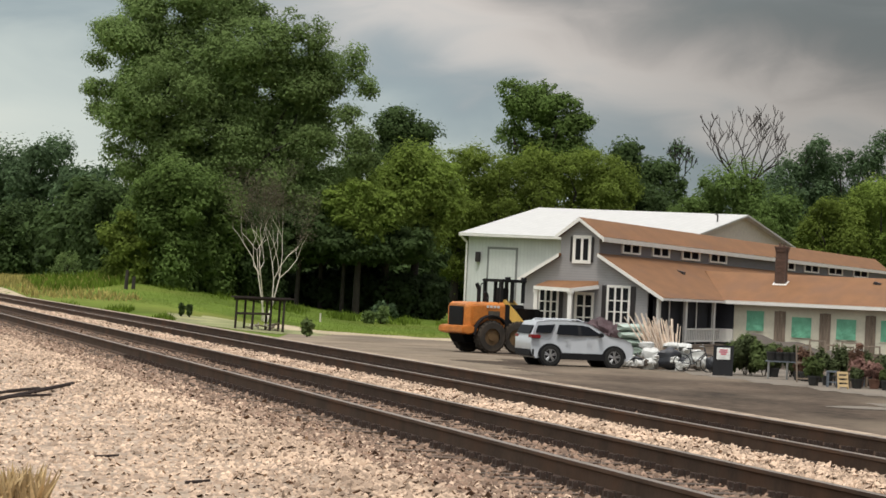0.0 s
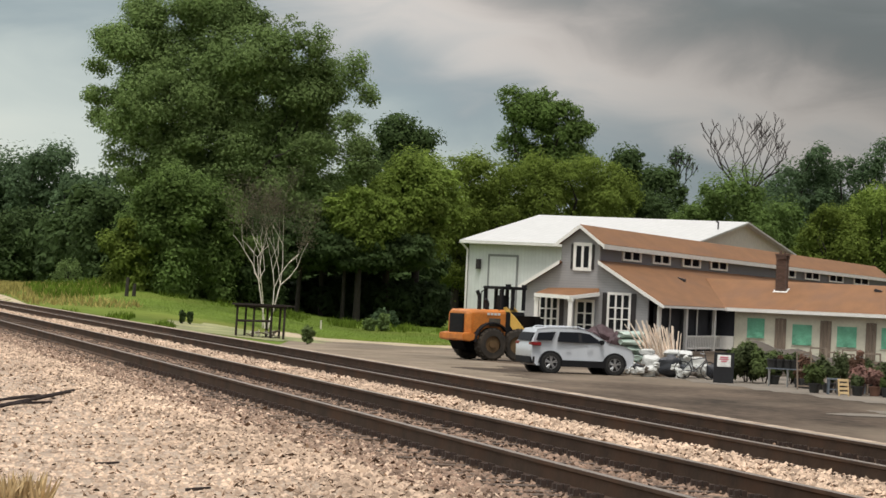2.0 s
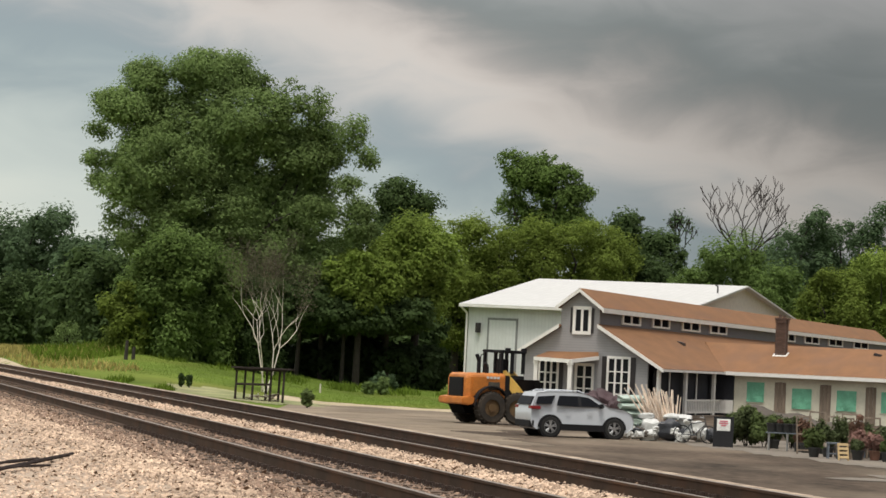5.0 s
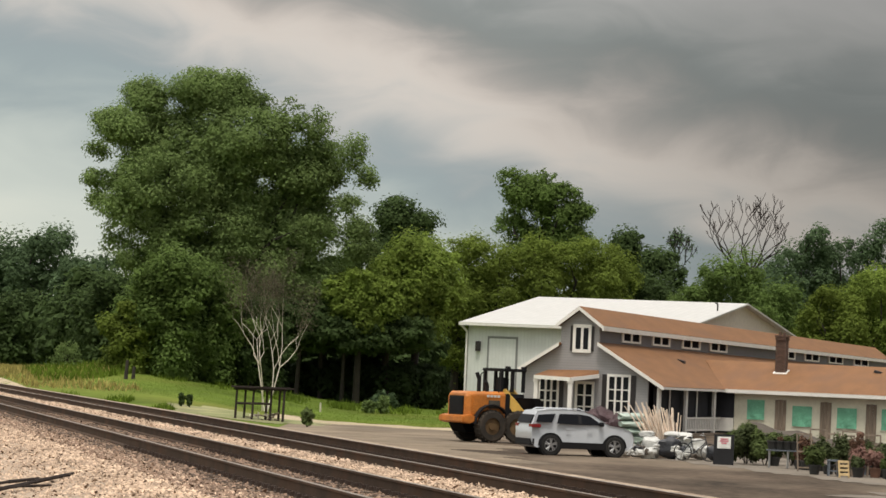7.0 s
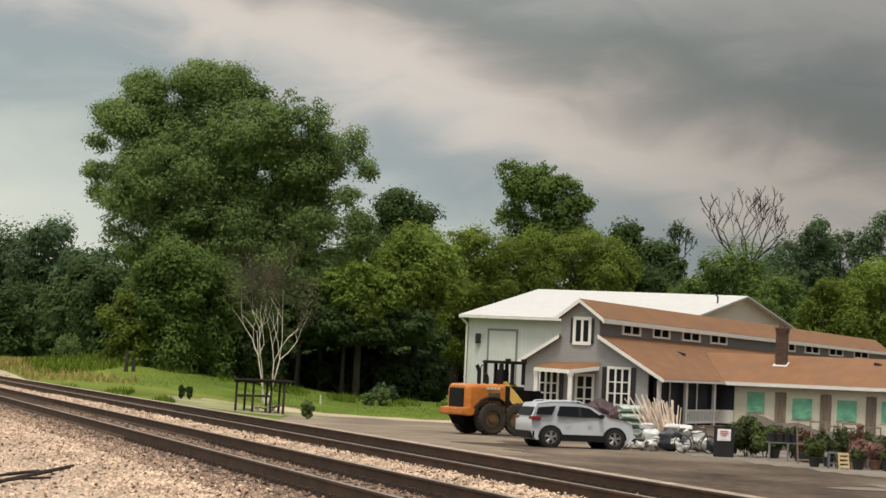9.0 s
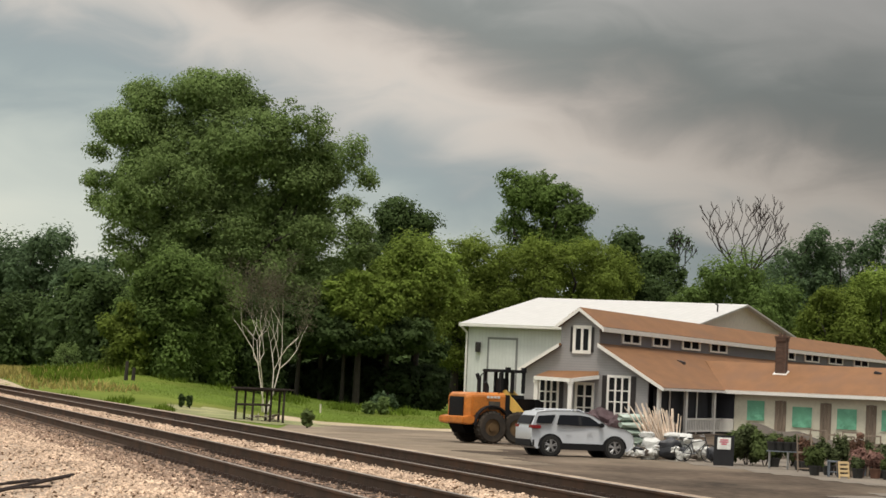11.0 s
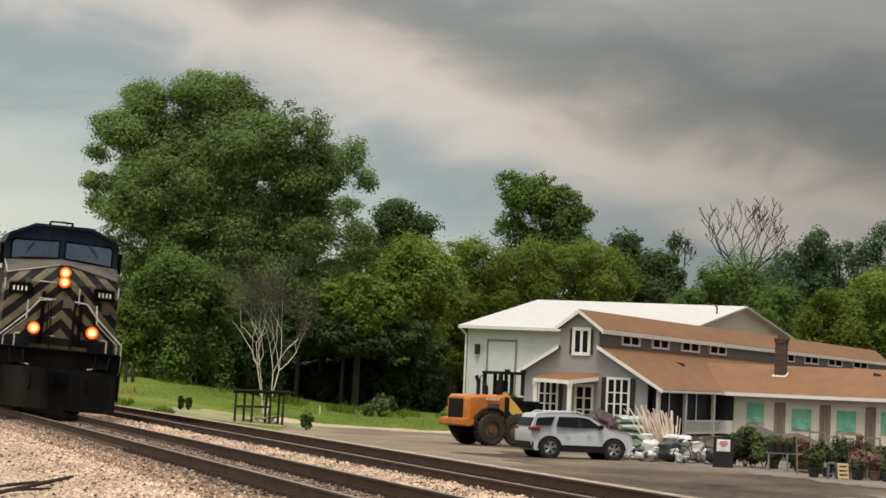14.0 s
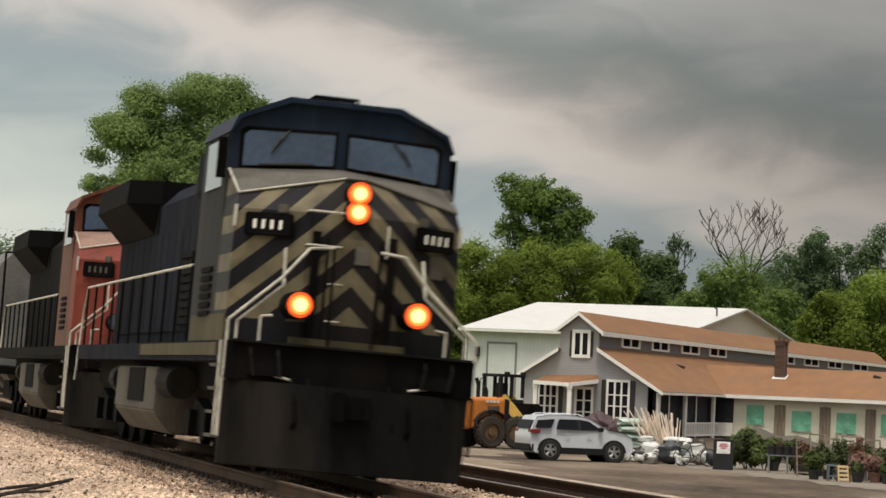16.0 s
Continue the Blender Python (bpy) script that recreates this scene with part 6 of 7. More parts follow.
def build_loader():
    ld = thing("wheel_loader", "orange wheel loader with black cab parked behind the SUV", "wheel loader", pose(1.62, 134.8, LOT + 0.02, 0, 0, 28))
    bm = bmesh.new()
    loft(bm, [[(x, -w, z0), (x, w, z0), (x, w, z1 - 0.12), (x, w - 0.12, z1), (x, -w + 0.12, z1), (x, -w, z1 - 0.12)] for x, w, z0, z1 in ((-1.12, 0.80, 1.10, 2.04), (-0.95, 0.92, 1.06, 2.14), (0.72, 0.95, 1.06, 2.18))])
    hood = part("engine_hood", bm, M_ORANGE, ld, "orange engine hood", bevel=0.03)
    bm = bmesh.new()
    box(bm, -1.16, -1.115, -0.62, 0.62, 1.12, 1.95)
    for k in range(7):
        box(bm, -1.185, -1.16, -0.58, 0.58, 1.16 + 0.11 * k, 1.22 + 0.11 * k)
    part("rear_grille", bm, M_CLAD, hood, "black slatted radiator grille")
    bm = bmesh.new()
    prism(bm, [(-1.4, 0.84), (-1.4, 1.10), (-1.05, 1.16), (-0.6, 1.06), (-0.6, 0.92), (-1.05, 0.78)], -1.08, 1.08, "y")
    part("counterweight", bm, M_ORANGE, ld, "orange counterweight bumper", bevel=0.04)
    for s in (-1, 1):
        bm = bmesh.new()
        box(bm, -0.10, 0.45, s * 0.955 - 0.012, s * 0.955 + 0.012, 1.45, 1.8)
        part("side_vent", bm, M_TANK, hood, "grey side vent panel")
        bm = bmesh.new()
        for k in range(4):
            box(bm, -0.2 + 0.17 * k, -0.08 + 0.17 * k, s * 0.957 - 0.012, s * 0.957 + 0.012, 1.93, 2.03)
        part("maker_mark", bm, M_PLATE, hood, "pale bars")
        bm = bmesh.new()
        box(bm, -0.85, -0.2, s * 0.945 - 0.012, s * 0.945 + 0.012, 1.2, 1.95)
        part("access_door", bm, M_ORANGE, hood)
        bm = bmesh.new()
        seg = 10
        pts = [(0.86 * math.cos(math.pi * i / seg), 0.78 + 0.86 * math.sin(math.pi * i / seg)) for i in range(2, seg + 1)]
        pts2 = [(x * 0.93, 0.78 + (z - 0.78) * 0.93) for x, z in pts]
        prism(bm, pts + pts2[::-1], s * 0.72, s * 1.22, "y")
        part("mudguard", bm, M_CLAD, ld, "black mudguard")
        loader_wheel(ld, pose(0, s * 0.98, 0), s)
    for x, h in ((-0.28, 0.85), (0.12, 0.5)):
        bm = bmesh.new()
        path_rod(bm, [(x, -0.35, 2.1), (x, -0.35, 2.1 + h * 0.7), (x - 0.12, -0.35, 2.1 + h)], 0.085, seg=10)
        part("exhaust", bm, M_CLAD, ld, "black exhaust stack")
    bm = bmesh.new()
    prism(bm, [(-1.2, 0.86), (-0.95, 0.42), (1.5, 0.38), (1.5, 1.08), (-1.15, 1.08)], -0.62, 0.62, "y")
    part("chassis", bm, M_BLACK, ld, "sooty black chassis and axles")
    # cab
    bm = bmesh.new()
    box(bm, 0.55, 1.72, -0.8, 0.8, 0.95, 2.1)
    cab = part("cab_base", bm, M_CLAD, ld, "black cab base", bevel=0.03)
    for x in (0.60, 1.12, 1.66):
        for y in (-0.74, 0.74):
            bm = bmesh.new()
            box(bm, x - 0.06, x + 0.06, y - 0.06, y + 0.06, 2.18, 3.05)
            part("cab_pillar", bm, M_CLAD, cab)
    bm = bmesh.new()
    box(bm, 0.5, 1.78, -0.86, 0.86, 3.05, 3.18)
    part("cab_roof", bm, M_CLAD, cab, "black cab roof", bevel=0.04)
    bm = bmesh.new()
    box(bm, 0.85, 1.25, -0.25, 0.25, 2.1, 2.8)
    part("seat", bm, M_CLAD, cab, "black operator seat", bevel=0.05)
    for pts in ([(0.42, -0.85, 2.1), (0.42, -0.85, 3.0), (0.6, -0.85, 3.05)], [(0.45, 0.85, 2.1), (0.45, 0.85, 2.9), (0.6, 0.85, 3.0)]):
        bm = bmesh.new()
        path_rod(bm, pts, 0.025)
        part("grab_rail", bm, M_CLAD, cab, "black grab rail")
    for y in (-0.7, 0.7):
        bm = bmesh.new()
        box(bm, 1.6, 1.78, y - 0.09, y + 0.09, 3.18, 3.28)
        part("work_lamp", bm, M_CLAD, cab, "black work lamp")
    # front frame turned on the centre joint, with wheels, lift arms and bucket
    hinge = pose(1.2, 0.1, 0, 0, 0, -42)
    bm = bmesh.new()
    box(bm, 0.0, 1.5, -0.62, 0.62, 0.6, 1.95)
    front = part("front_frame", bm, M_BLACK, ld, "sooty black front frame", bevel=0.04, at=hinge)
    for s in (-1, 1):
        loader_wheel(ld, hinge @ pose(0.95, s * 0.98, 0), s)
        bm = bmesh.new()
        prism(bm, [(0.0, 2.22), (0.25, 2.32), (0.75, 1.78), (1.4, 1.02), (2.6, 0.6), (2.5, 0.35), (1.1, 0.7), (0.3, 1.72)], s * 0.72 - 0.07, s * 0.72 + 0.07, "y")
        part("lift_arm", bm, M_YELLOW, front, "yellow lift arm")
        bm = bmesh.new()
        rod(bm, (0.8, s * 0.3, 1.0), (2.1, s * 0.3, 0.95), 0.07, seg=10)
        part("hydraulic_ram", bm, M_ALLOY, front, "hydraulic ram")
    bm = bmesh.new()
    prism(bm, [(2.4, 0.15), (3.4, 0.1), (3.45, 0.16), (2.7, 0.45), (2.5, 1.0), (2.8, 1.35), (2.7, 1.4), (2.3, 1.0)], -1.25, 1.25, "y")
    part("bucket", bm, M_BLACK, front, "black steel bucket")


build_loader()


# ---- goods in the yard ----
M_POLE = mat("bleached_pole", (0.78, 0.65, 0.54), 0.8, vary=0.15, scale=2, obj=0.3)
M_WRAP = mat("white_plastic_wrap", (0.60, 0.60, 0.58), 0.35, vary=0.18, scale=2.5, bump=0.6, fine=0.06, dirt=(0.25, 0.25, 0.25), dirt_amount=0.6)
M_DARKWRAP = mat("black_plastic_wrap", (0.03, 0.032, 0.04), 0.4, vary=0.25, scale=2.5, bump=0.6, fine=0.05)
M_MAROON = mat("maroon_cover", (0.055, 0.028, 0.032), 0.7, vary=0.25, scale=2.5, bump=0.6, fine=0.06)
M_AQUA = mat("pale_green_sheeting", (0.34, 0.42, 0.37), 0.4, vary=0.15, scale=1.5, bump=0.4, fine=0.05)
M_SHADE = mat("grey_shade_cloth", (0.085, 0.07, 0.058), 0.9, vary=0.12, scale=1.5)
M_BIKE = mat("dark_bicycle_paint", (0.03, 0.035, 0.045), 0.4, vary=0.1)
M_PINK = mat("pink_print", (0.62, 0.16, 0.22), 0.6, vary=0.1)
M_CRATE = mat("pale_pine_slats", (0.52, 0.38, 0.20), 0.7, vary=0.15, scale=3, obj=0.1)
M_BLUEGREY = mat("blue_grey_paint", (0.13, 0.15, 0.18), 0.6, vary=0.15, scale=2)
L_SHRUB = leaf_mat("nursery_foliage", (0.098, 0.122, 0.055))
L_BRIGHT = leaf_mat("bright_nursery_foliage", (0.125, 0.165, 0.06))
L_PINK = leaf_mat("pink_blossom", (0.32, 0.19, 0.16))
L_RED = leaf_mat("red_blossom", (0.17, 0.10, 0.07))
M_POT = mat("black_plant_pot", (0.02, 0.02, 0.02), 0.6, vary=0.1)
M_TERRA = mat("terracotta_pot", (0.16, 0.08, 0.055), 0.8, vary=0.15)


def lump(bm, x, y, z, rx, ry, rz, rng, n=3):
    """A sagging, wrinkled bundle."""
    tmp = bmesh.new()
    bmesh.ops.create_icosphere(tmp, subdivisions=n, radius=1.0)
    ph = [rng.uniform(0, 6.28) for _ in range(4)]
    for v in tmp.verts:
        c = v.co
        k = 1 + 0.10 * math.sin(5 * c.x + ph[0]) + 0.09 * math.sin(6 * c.z + 3 * c.y + ph[1]) + 0.06 * math.sin(11 * c.y + ph[2])
        sq = 1 / max(abs(c.x), abs(c.y), abs(c.z)) ** 0.45
        v.co = Vector((x + c.x * rx * k * sq, y + c.y * ry * k * sq, z + c.z * rz * k * sq))
    me = bpy.data.meshes.new("tmp")
    tmp.to_mesh(me)
    tmp.free()
    bm.from_mesh(me)
    bpy.data.meshes.remove(me)


def build_goods():
    rng = random.Random(77)
    # fan of bleached poles
    poles = thing("pole_bundle", "fan of bleached wooden poles leaning in a stack", "poles", pose(8.38, 119.4, LOT + 0.02))
    for i in range(92):
        bx = -0.35 + 0.95 * rng.random()
        lean = -0.62 + 0.45 * (bx + 0.35) + rng.uniform(-0.32, 0.32)
        h = rng.uniform(0.9, 1.75) - 0.3 * max(0, bx)
        y = rng.uniform(-0.35, 0.35)
        bm = bmesh.new()
        rod(bm, (bx, y, 0.35), (bx + lean * h * 0.8, y + rng.uniform(-0.2, 0.2), 0.35 + h), 0.032, 0.022, seg=6)
        part("pole", bm, M_POLE, poles)
    bm = bmesh.new()
    box(bm, -0.6, 0.9, -0.5, 0.5, 0.0, 0.36)
    part("pallet_base", bm, M_BOARD, poles, "wooden base")
    for label, ma, x, y, rx, rz in (("white plastic-wrapped bundle on the asphalt", M_WRAP, 7.88, 118.2, 0.34, 0.44), ("black plastic-wrapped crate on the asphalt", M_DARKWRAP, 8.58, 118.0, 0.46, 0.44), ("white plastic-wrapped bundle beside a bicycle", M_WRAP, 9.42, 118.6, 0.5, 0.44)):
        bm = bmesh.new()
        lump(bm, 0, 0, rz, rx, 0.4, rz * 0.86, rng)
        ob = part("wrapped_pack", bm, ma, at=pose(x, y, LOT + 0.02), smooth=True)
        tagged(ob, label, "bundle")
    for x, y, r in ((7.75, 118.5, 0.3), (8.75, 118.9, 0.4), (9.15, 118.3, 0.28)):
        bm = bmesh.new()
        lump(bm, 0, 0, 0.14, r, 0.3, 0.13, rng, 2)
        tagged(part("plastic_sack", bm, M_WRAP, at=pose(x, y, LOT + 0.78), smooth=True), "crumpled white plastic sack on the bundles", "sack")
    # crumpled wrapping and cloth thrown over and between the bundles
    for x, y, w, z1, count in ((7.75, 117.4, 0.42, 0.62, 12), (9.2, 117.5, 0.45, 0.8, 12), (7.2, 119.6, 0.5, 0.5, 12)):
        heap = thing("wrapping_heap", "heap of crumpled white and grey plastic wrapping", "plastic wrapping", pose(x, y, LOT + 0.02), group="rubbish beside the poles")
        for i in range(count):
            bm = bmesh.new()
            r = rng.uniform(0.10, 0.2)
            h = rng.uniform(0.1, z1) * (1 - 0.25 * (i % 3))
            lump(bm, rng.uniform(-w, w), rng.uniform(-0.2, 0.2), max(h, r * 0.5), r * rng.uniform(0.7, 1.4), r, r * rng.uniform(0.5, 1.2), rng, 2)
            for v in bm.verts:
                v.co += Vector((rng.uniform(-1, 1), rng.uniform(-1, 1), rng.uniform(-1, 1))) * 0.025
                v.co.z = max(v.co.z, 0.0)
            part("crumpled_sheet", bm, (M_WRAP, M_WRAP, M_SHADE, M_WRAP, M_DARKWRAP)[i % 5], heap)
    # tangle of metal parts: frame tubes and small wheels
    junk = thing("scrap_heap", "tangle of pale metal tubes and small wheels", "scrap", pose(7.3, 120.6, LOT + 0.02))
    for i in range(26):
        bm = bmesh.new()
        a = Vector((rng.uniform(-0.5, 0.5), rng.uniform(-0.3, 0.3), rng.uniform(0.03, 0.5)))
        b = a + Vector((rng.uniform(-0.4, 0.4), rng.uniform(-0.2, 0.2), rng.uniform(-0.3, 0.35)))
        b.z = max(0.03, b.z)
        rod(bm, a, b, 0.026, seg=6)
        part("tube", bm, (M_WRAP, M_ALLOY, M_DARKWRAP)[i % 3], junk)
    for x in (-0.3, 0.1, 0.42):
        bm = bmesh.new()
        seg = 16
        loft(bm, [[(x + (0.17 + 0.03 * math.cos(b)) * math.cos(2 * math.pi * i / seg), -0.35 + 0.03 * math.sin(b), 0.2 + (0.17 + 0.03 * math.cos(b)) * math.sin(2 * math.pi * i / seg)) for i in range(seg)] for b in (0, 1.57, 3.14, 4.71, 6.28)], caps=False)
        part("small_wheel", bm, M_TYRE, junk)
    # stack of pale green sheeting and covered mounds behind
    stack = thing("sheeting_stack", "stack of pale green plastic sheeting", "sheeting", pose(7.85, 130, LOT + 0.02))
    for k in range(5):
        bm = bmesh.new()
        lump(bm, 0.04 * (k % 2), 0, 0.17 + 0.31 * k, 0.58, 0.5, 0.17, rng, 2)
        part("sheet_pack", bm, M_AQUA, stack, smooth=True)
    for x, y, r, h in ((6.6, 140, 0.5, 0.80), (7.2, 140.5, 0.55, 0.86), (7.7, 139, 0.4, 0.72), (6.95, 139, 0.45, 0.55)):
        bm = bmesh.new()
        lump(bm, 0, 0, h * 0.85, r, 0.6, h, rng)
        tagged(part("covered_mound", bm, M_MAROON, at=pose(x, y, LOT + 0.02), smooth=True), "goods under a dark maroon cover", "covered goods")
    # bicycle
    bike = thing("bicycle", "dark bicycle leaning against wrapped bundles", "bicycle", pose(9.46, 116.6, LOT + 0.02, -8, 0, 6))
    for x in (-0.5, 0.5):
        bm = bmesh.new()
        seg = 28
        loft(bm, [[(x + (0.32 + 0.02 * math.cos(b)) * math.cos(2 * math.pi * i / seg), 0.02 * math.sin(b), 0.34 + (0.32 + 0.02 * math.cos(b)) * math.sin(2 * math.pi * i / seg)) for i in range(seg)] for b in (0, 1.57, 3.14, 4.71, 6.28)], caps=False)
        wheel = part("wheel", bm, M_TYRE, bike, "thin black tyre")
        bm = bmesh.new()
        for i in range(10):
            a = math.pi * 2 * i / 10
            rod(bm, (x, 0, 0.34), (x + 0.31 * math.cos(a), 0, 0.34 + 0.31 * math.sin(a)), 0.005, seg=4)
        part("spoke_set", bm, M_BIKE, wheel)
    bm = bmesh.new()
    for a, b in (((-0.5, 0, 0.34), (-0.08, 0, 0.3)), ((-0.08, 0, 0.3), (-0.2, 0, 0.82)), ((-0.5, 0, 0.34), (-0.18, 0, 0.74)), ((-0.18, 0, 0.74), (0.34, 0, 0.82)), ((-0.08, 0, 0.3), (0.36, 0, 0.72)), ((0.32, 0, 0.95), (0.5, 0, 0.34))):
        rod(bm, a, b, 0.02, seg=6)
    part("bicycle_frame", bm, M_BIKE, bike, "dark tube frame")
    bm = bmesh.new()
    path_rod(bm, [(0.2, -0.28, 1.02), (0.32, 0, 0.96), (0.2, 0.28, 1.02)], 0.018)
    part("handlebar", bm, M_ALLOY, bike)
    bm = bmesh.new()
    lump(bm, -0.22, 0, 0.87, 0.13, 0.07, 0.035, rng, 2)
    part("saddle", bm, M_CLAD, bike, "black saddle")
    # folding sign board with a pale notice
    sign = thing("sign_board", "black folding board with a white and pink notice", "sign", pose(10.15, 113, LOT + 0.03, 0, 0, -6))
    for s in (-1, 1):
        bm = bmesh.new()
        slab(bm, (-0.36, s * 0.3, 0.0), (0.36, s * 0.3, 0.0), (0.36, s * 0.03, 1.08), (-0.36, s * 0.03, 1.08), 0.03)
        part("panel", bm, M_CLAD, sign, "black board panel")
    bm = bmesh.new()
    slab(bm, (-0.24, -0.175, 0.58), (0.24, -0.175, 0.58), (0.24, -0.07, 1.0), (-0.24, -0.07, 1.0), 0.01)
    notice = part("notice", bm, M_WRAP, sign, "white paper notice")
    for k, w in ((0, 0.14), (1, 0.16), (2, 0.1)):
        bm = bmesh.new()
        z = 0.92 - 0.075 * k
        yb = -0.07 - 0.25 * (1.0 - z) - 0.016
        box(bm, -w, w, yb - 0.004, yb, z - 0.022, z + 0.022)
        part("print_bar", bm, M_PINK, notice, "pink bar of print")


build_goods()


def shrub(label, x, y, base, r, h, n, leaf, seed, size=0.09, pot=None, category="shrub", group="plants for sale"):
    rng = random.Random(seed)
    ob = thing("potted_plant" if pot else "shrub", label, category, pose(x, y, base), group=group)
    low = 0.3 if pot else 0.08
    blobs = [(rng.uniform(-0.55, 0.55) * r, rng.uniform(-0.5, 0.5) * r, low + (h - low) * rng.uniform(0.3, 0.85), r * rng.uniform(0.3, 0.5), h * rng.uniform(0.14, 0.26)) for _ in range(10)]
    V, F = leaves(blobs, n, size, seed)
    raw("foliage", V, F, leaf, ob, "dense small leaves")
    bm = bmesh.new()
    for b in blobs[:6]:
        rod(bm, (b[0] * 0.15, b[1] * 0.15, 0.02), (b[0], b[1], b[2]), 0.016, 0.006, seg=5)
    part("stem_set", bm, M_BARK, ob)
    if pot:
        bm = bmesh.new()
        rod(bm, (0, 0, 0), (0, 0, 0.3), 0.15, 0.2, seg=14)
        rod(bm, (0, 0, 0.27), (0, 0, 0.32), 0.215, seg=14)
        part("pot", bm, pot, ob, "plant pot")
    return ob


def build_display():
    b = LOT + 0.04
    rng = random.Random(31)
    for i, (x, y, r, h) in enumerate(((10.55, 115.2, 0.45, 1.2), (11.1, 114.6, 0.6, 1.35), (11.75, 114.2, 0.55, 1.2), (12.2, 116.0, 0.5, 1.1), (11.5, 116.5, 0.6, 1.45), (12.8, 115.0, 0.45, 1.0))):
        shrub("bushy green nursery shrub on the apron", x, y, b, r, h, 2600, L_SHRUB if i % 2 else L_BRIGHT, 300 + i)
    # grey shade cloth sagging over the beds
    bm = bmesh.new()
    n = 12
    g = [[bm.verts.new((11.9 + 3.4 * i / n, 121.5 + 0.35 * j, 0.02 - 0.045 * i + 0.08 * math.sin(i * 1.1) - 0.55 * (1 - j / 3) + 0.07)) for i in range(n + 1)] for j in range(4)]
    for j in range(3):
        for i in range(n):
            bm.faces.new((g[j][i], g[j][i + 1], g[j + 1][i + 1], g[j + 1][i]))
    cloth = tagged(part("shade_cloth", bm, M_SHADE, smooth=True), "grey shade cloth sagging on poles over the plant beds", "shade cloth")
    for x, z in ((12.0, -0.35), (13.6, -0.45), (15.2, -0.75)):
        bm = bmesh.new()
        rod(bm, (x, 121.6, LOT), (x, 121.6, z + 0.02), 0.03, seg=6)
        part("cloth_pole", bm, M_GREYBARK, cloth)
    # folding table with pots on it
    table = thing("display_table", "narrow metal-legged plant table", "table", pose(12.35, 111.2, b, 0, 0, -10))
    bm = bmesh.new()
    box(bm, -0.85, 0.85, -0.3, 0.3, 0.60, 0.64)
    part("tabletop", bm, M_BLUEGREY, table, "grey tabletop")
    for x in (-0.75, -0.1, 0.75):
        for y in (-0.25, 0.25):
            bm = bmesh.new()
            rod(bm, (x, y, 0), (x, y, 0.6), 0.022, seg=6)
            part("leg", bm, M_ALLOY, table)
    for i in range(6):
        shrub("small potted plant on the table", 11.7 + 0.26 * i, 111.25 - 0.05 * i, b + 0.64, 0.13, rng.uniform(0.35, 0.6), 260, (L_SHRUB, L_RED, L_BRIGHT)[i % 3], 330 + i, 0.05, M_POT, "potted plant")
    shrub("large-leaved bright green plant in a black pot", 12.42, 104.6, b, 0.33, 0.85, 620, L_BRIGHT, 341, 0.11, M_POT, "potted plant")
    for i, (x, y, r, h, lf) in enumerate(((13.0, 105.6, 0.3, 1.0, L_SHRUB), (13.45, 106.2, 0.36, 1.25, L_SHRUB), (13.9, 104.6, 0.38, 0.95, L_PINK), (14.35, 104.0, 0.34, 0.8, L_PINK), (14.7, 104.8, 0.4, 1.1, L_SHRUB), (14.15, 106.8, 0.32, 1.3, L_RED),
                                          (13.15, 109.5, 0.35, 1.3, L_SHRUB), (15.2, 105.2, 0.4, 1.1, L_PINK), (12.9, 112.5, 0.4, 1.1, L_RED), (13.7, 103.4, 0.24, 0.6, L_SHRUB), (14.6, 102.8, 0.25, 0.6, L_BRIGHT), (15.6, 103.6, 0.4, 1.0, L_SHRUB))):
        shrub("flowering nursery plant in a terracotta pot" if lf in (L_PINK, L_RED) else "leafy nursery plant in a black pot", x, y, b, r, h, 900, lf, 350 + i, 0.07, M_TERRA if lf in (L_PINK, L_RED) else M_POT, "potted plant")
    # small blue-grey side table
    table = thing("side_table", "small blue-grey wooden side table", "table", pose(12.92, 103.6, b))
    bm = bmesh.new()
    box(bm, -0.2, 0.2, -0.2, 0.2, 0.48, 0.53)
    part("tabletop", bm, M_BLUEGREY, table)
    for x in (-0.16, 0.16):
        for y in (-0.16, 0.16):
            bm = bmesh.new()
            box(bm, x - 0.025, x + 0.025, y - 0.025, y + 0.025, 0, 0.48)
            part("leg", bm, M_BLUEGREY, table)
    bm = bmesh.new()
    box(bm, -0.17, 0.17, -0.17, 0.17, 0.15, 0.18)
    part("lower_shelf", bm, M_BLUEGREY, table)
    # slatted pine rack leaning back
    rack = thing("slatted_rack", "pale pine slatted rack leaning on the apron", "rack", pose(13.08, 102.0, b, -14, 0, 14))
    for x in (-0.16, 0.16):
        bm = bmesh.new()
        box(bm, x - 0.025, x + 0.025, -0.02, 0.02, 0, 0.56)
        part("rail", bm, M_CRATE, rack)
    for k in range(4):
        bm = bmesh.new()
        box(bm, -0.16, 0.16, -0.045, -0.02, 0.06 + 0.14 * k, 0.14 + 0.14 * k)
        part("slat", bm, M_CRATE, rack)
    # trellis and stacked ornaments
    tr = thing("trellis", "weathered wooden trellis among the plants", "trellis", pose(13.6, 108.2, b, 0, 8, -8))
    for x in (-0.3, -0.1, 0.1, 0.3):
        bm = bmesh.new()
        box(bm, x - 0.018, x + 0.018, -0.015, 0.015, 0, 1.35)
        part("upright", bm, M_BOARD, tr)
    for z in (0.35, 0.75, 1.15):
        bm = bmesh.new()
        box(bm, -0.34, 0.34, -0.03, -0.015, z, z + 0.04)
        part("crossbar", bm, M_BOARD, tr)
    orn = thing("garden_ornament", "stack of red and white garden ornaments on a post", "ornament", pose(14.25, 107.6, b))
    bm = bmesh.new()
    rod(bm, (0, 0, 0), (0, 0, 0.85), 0.04, seg=8)
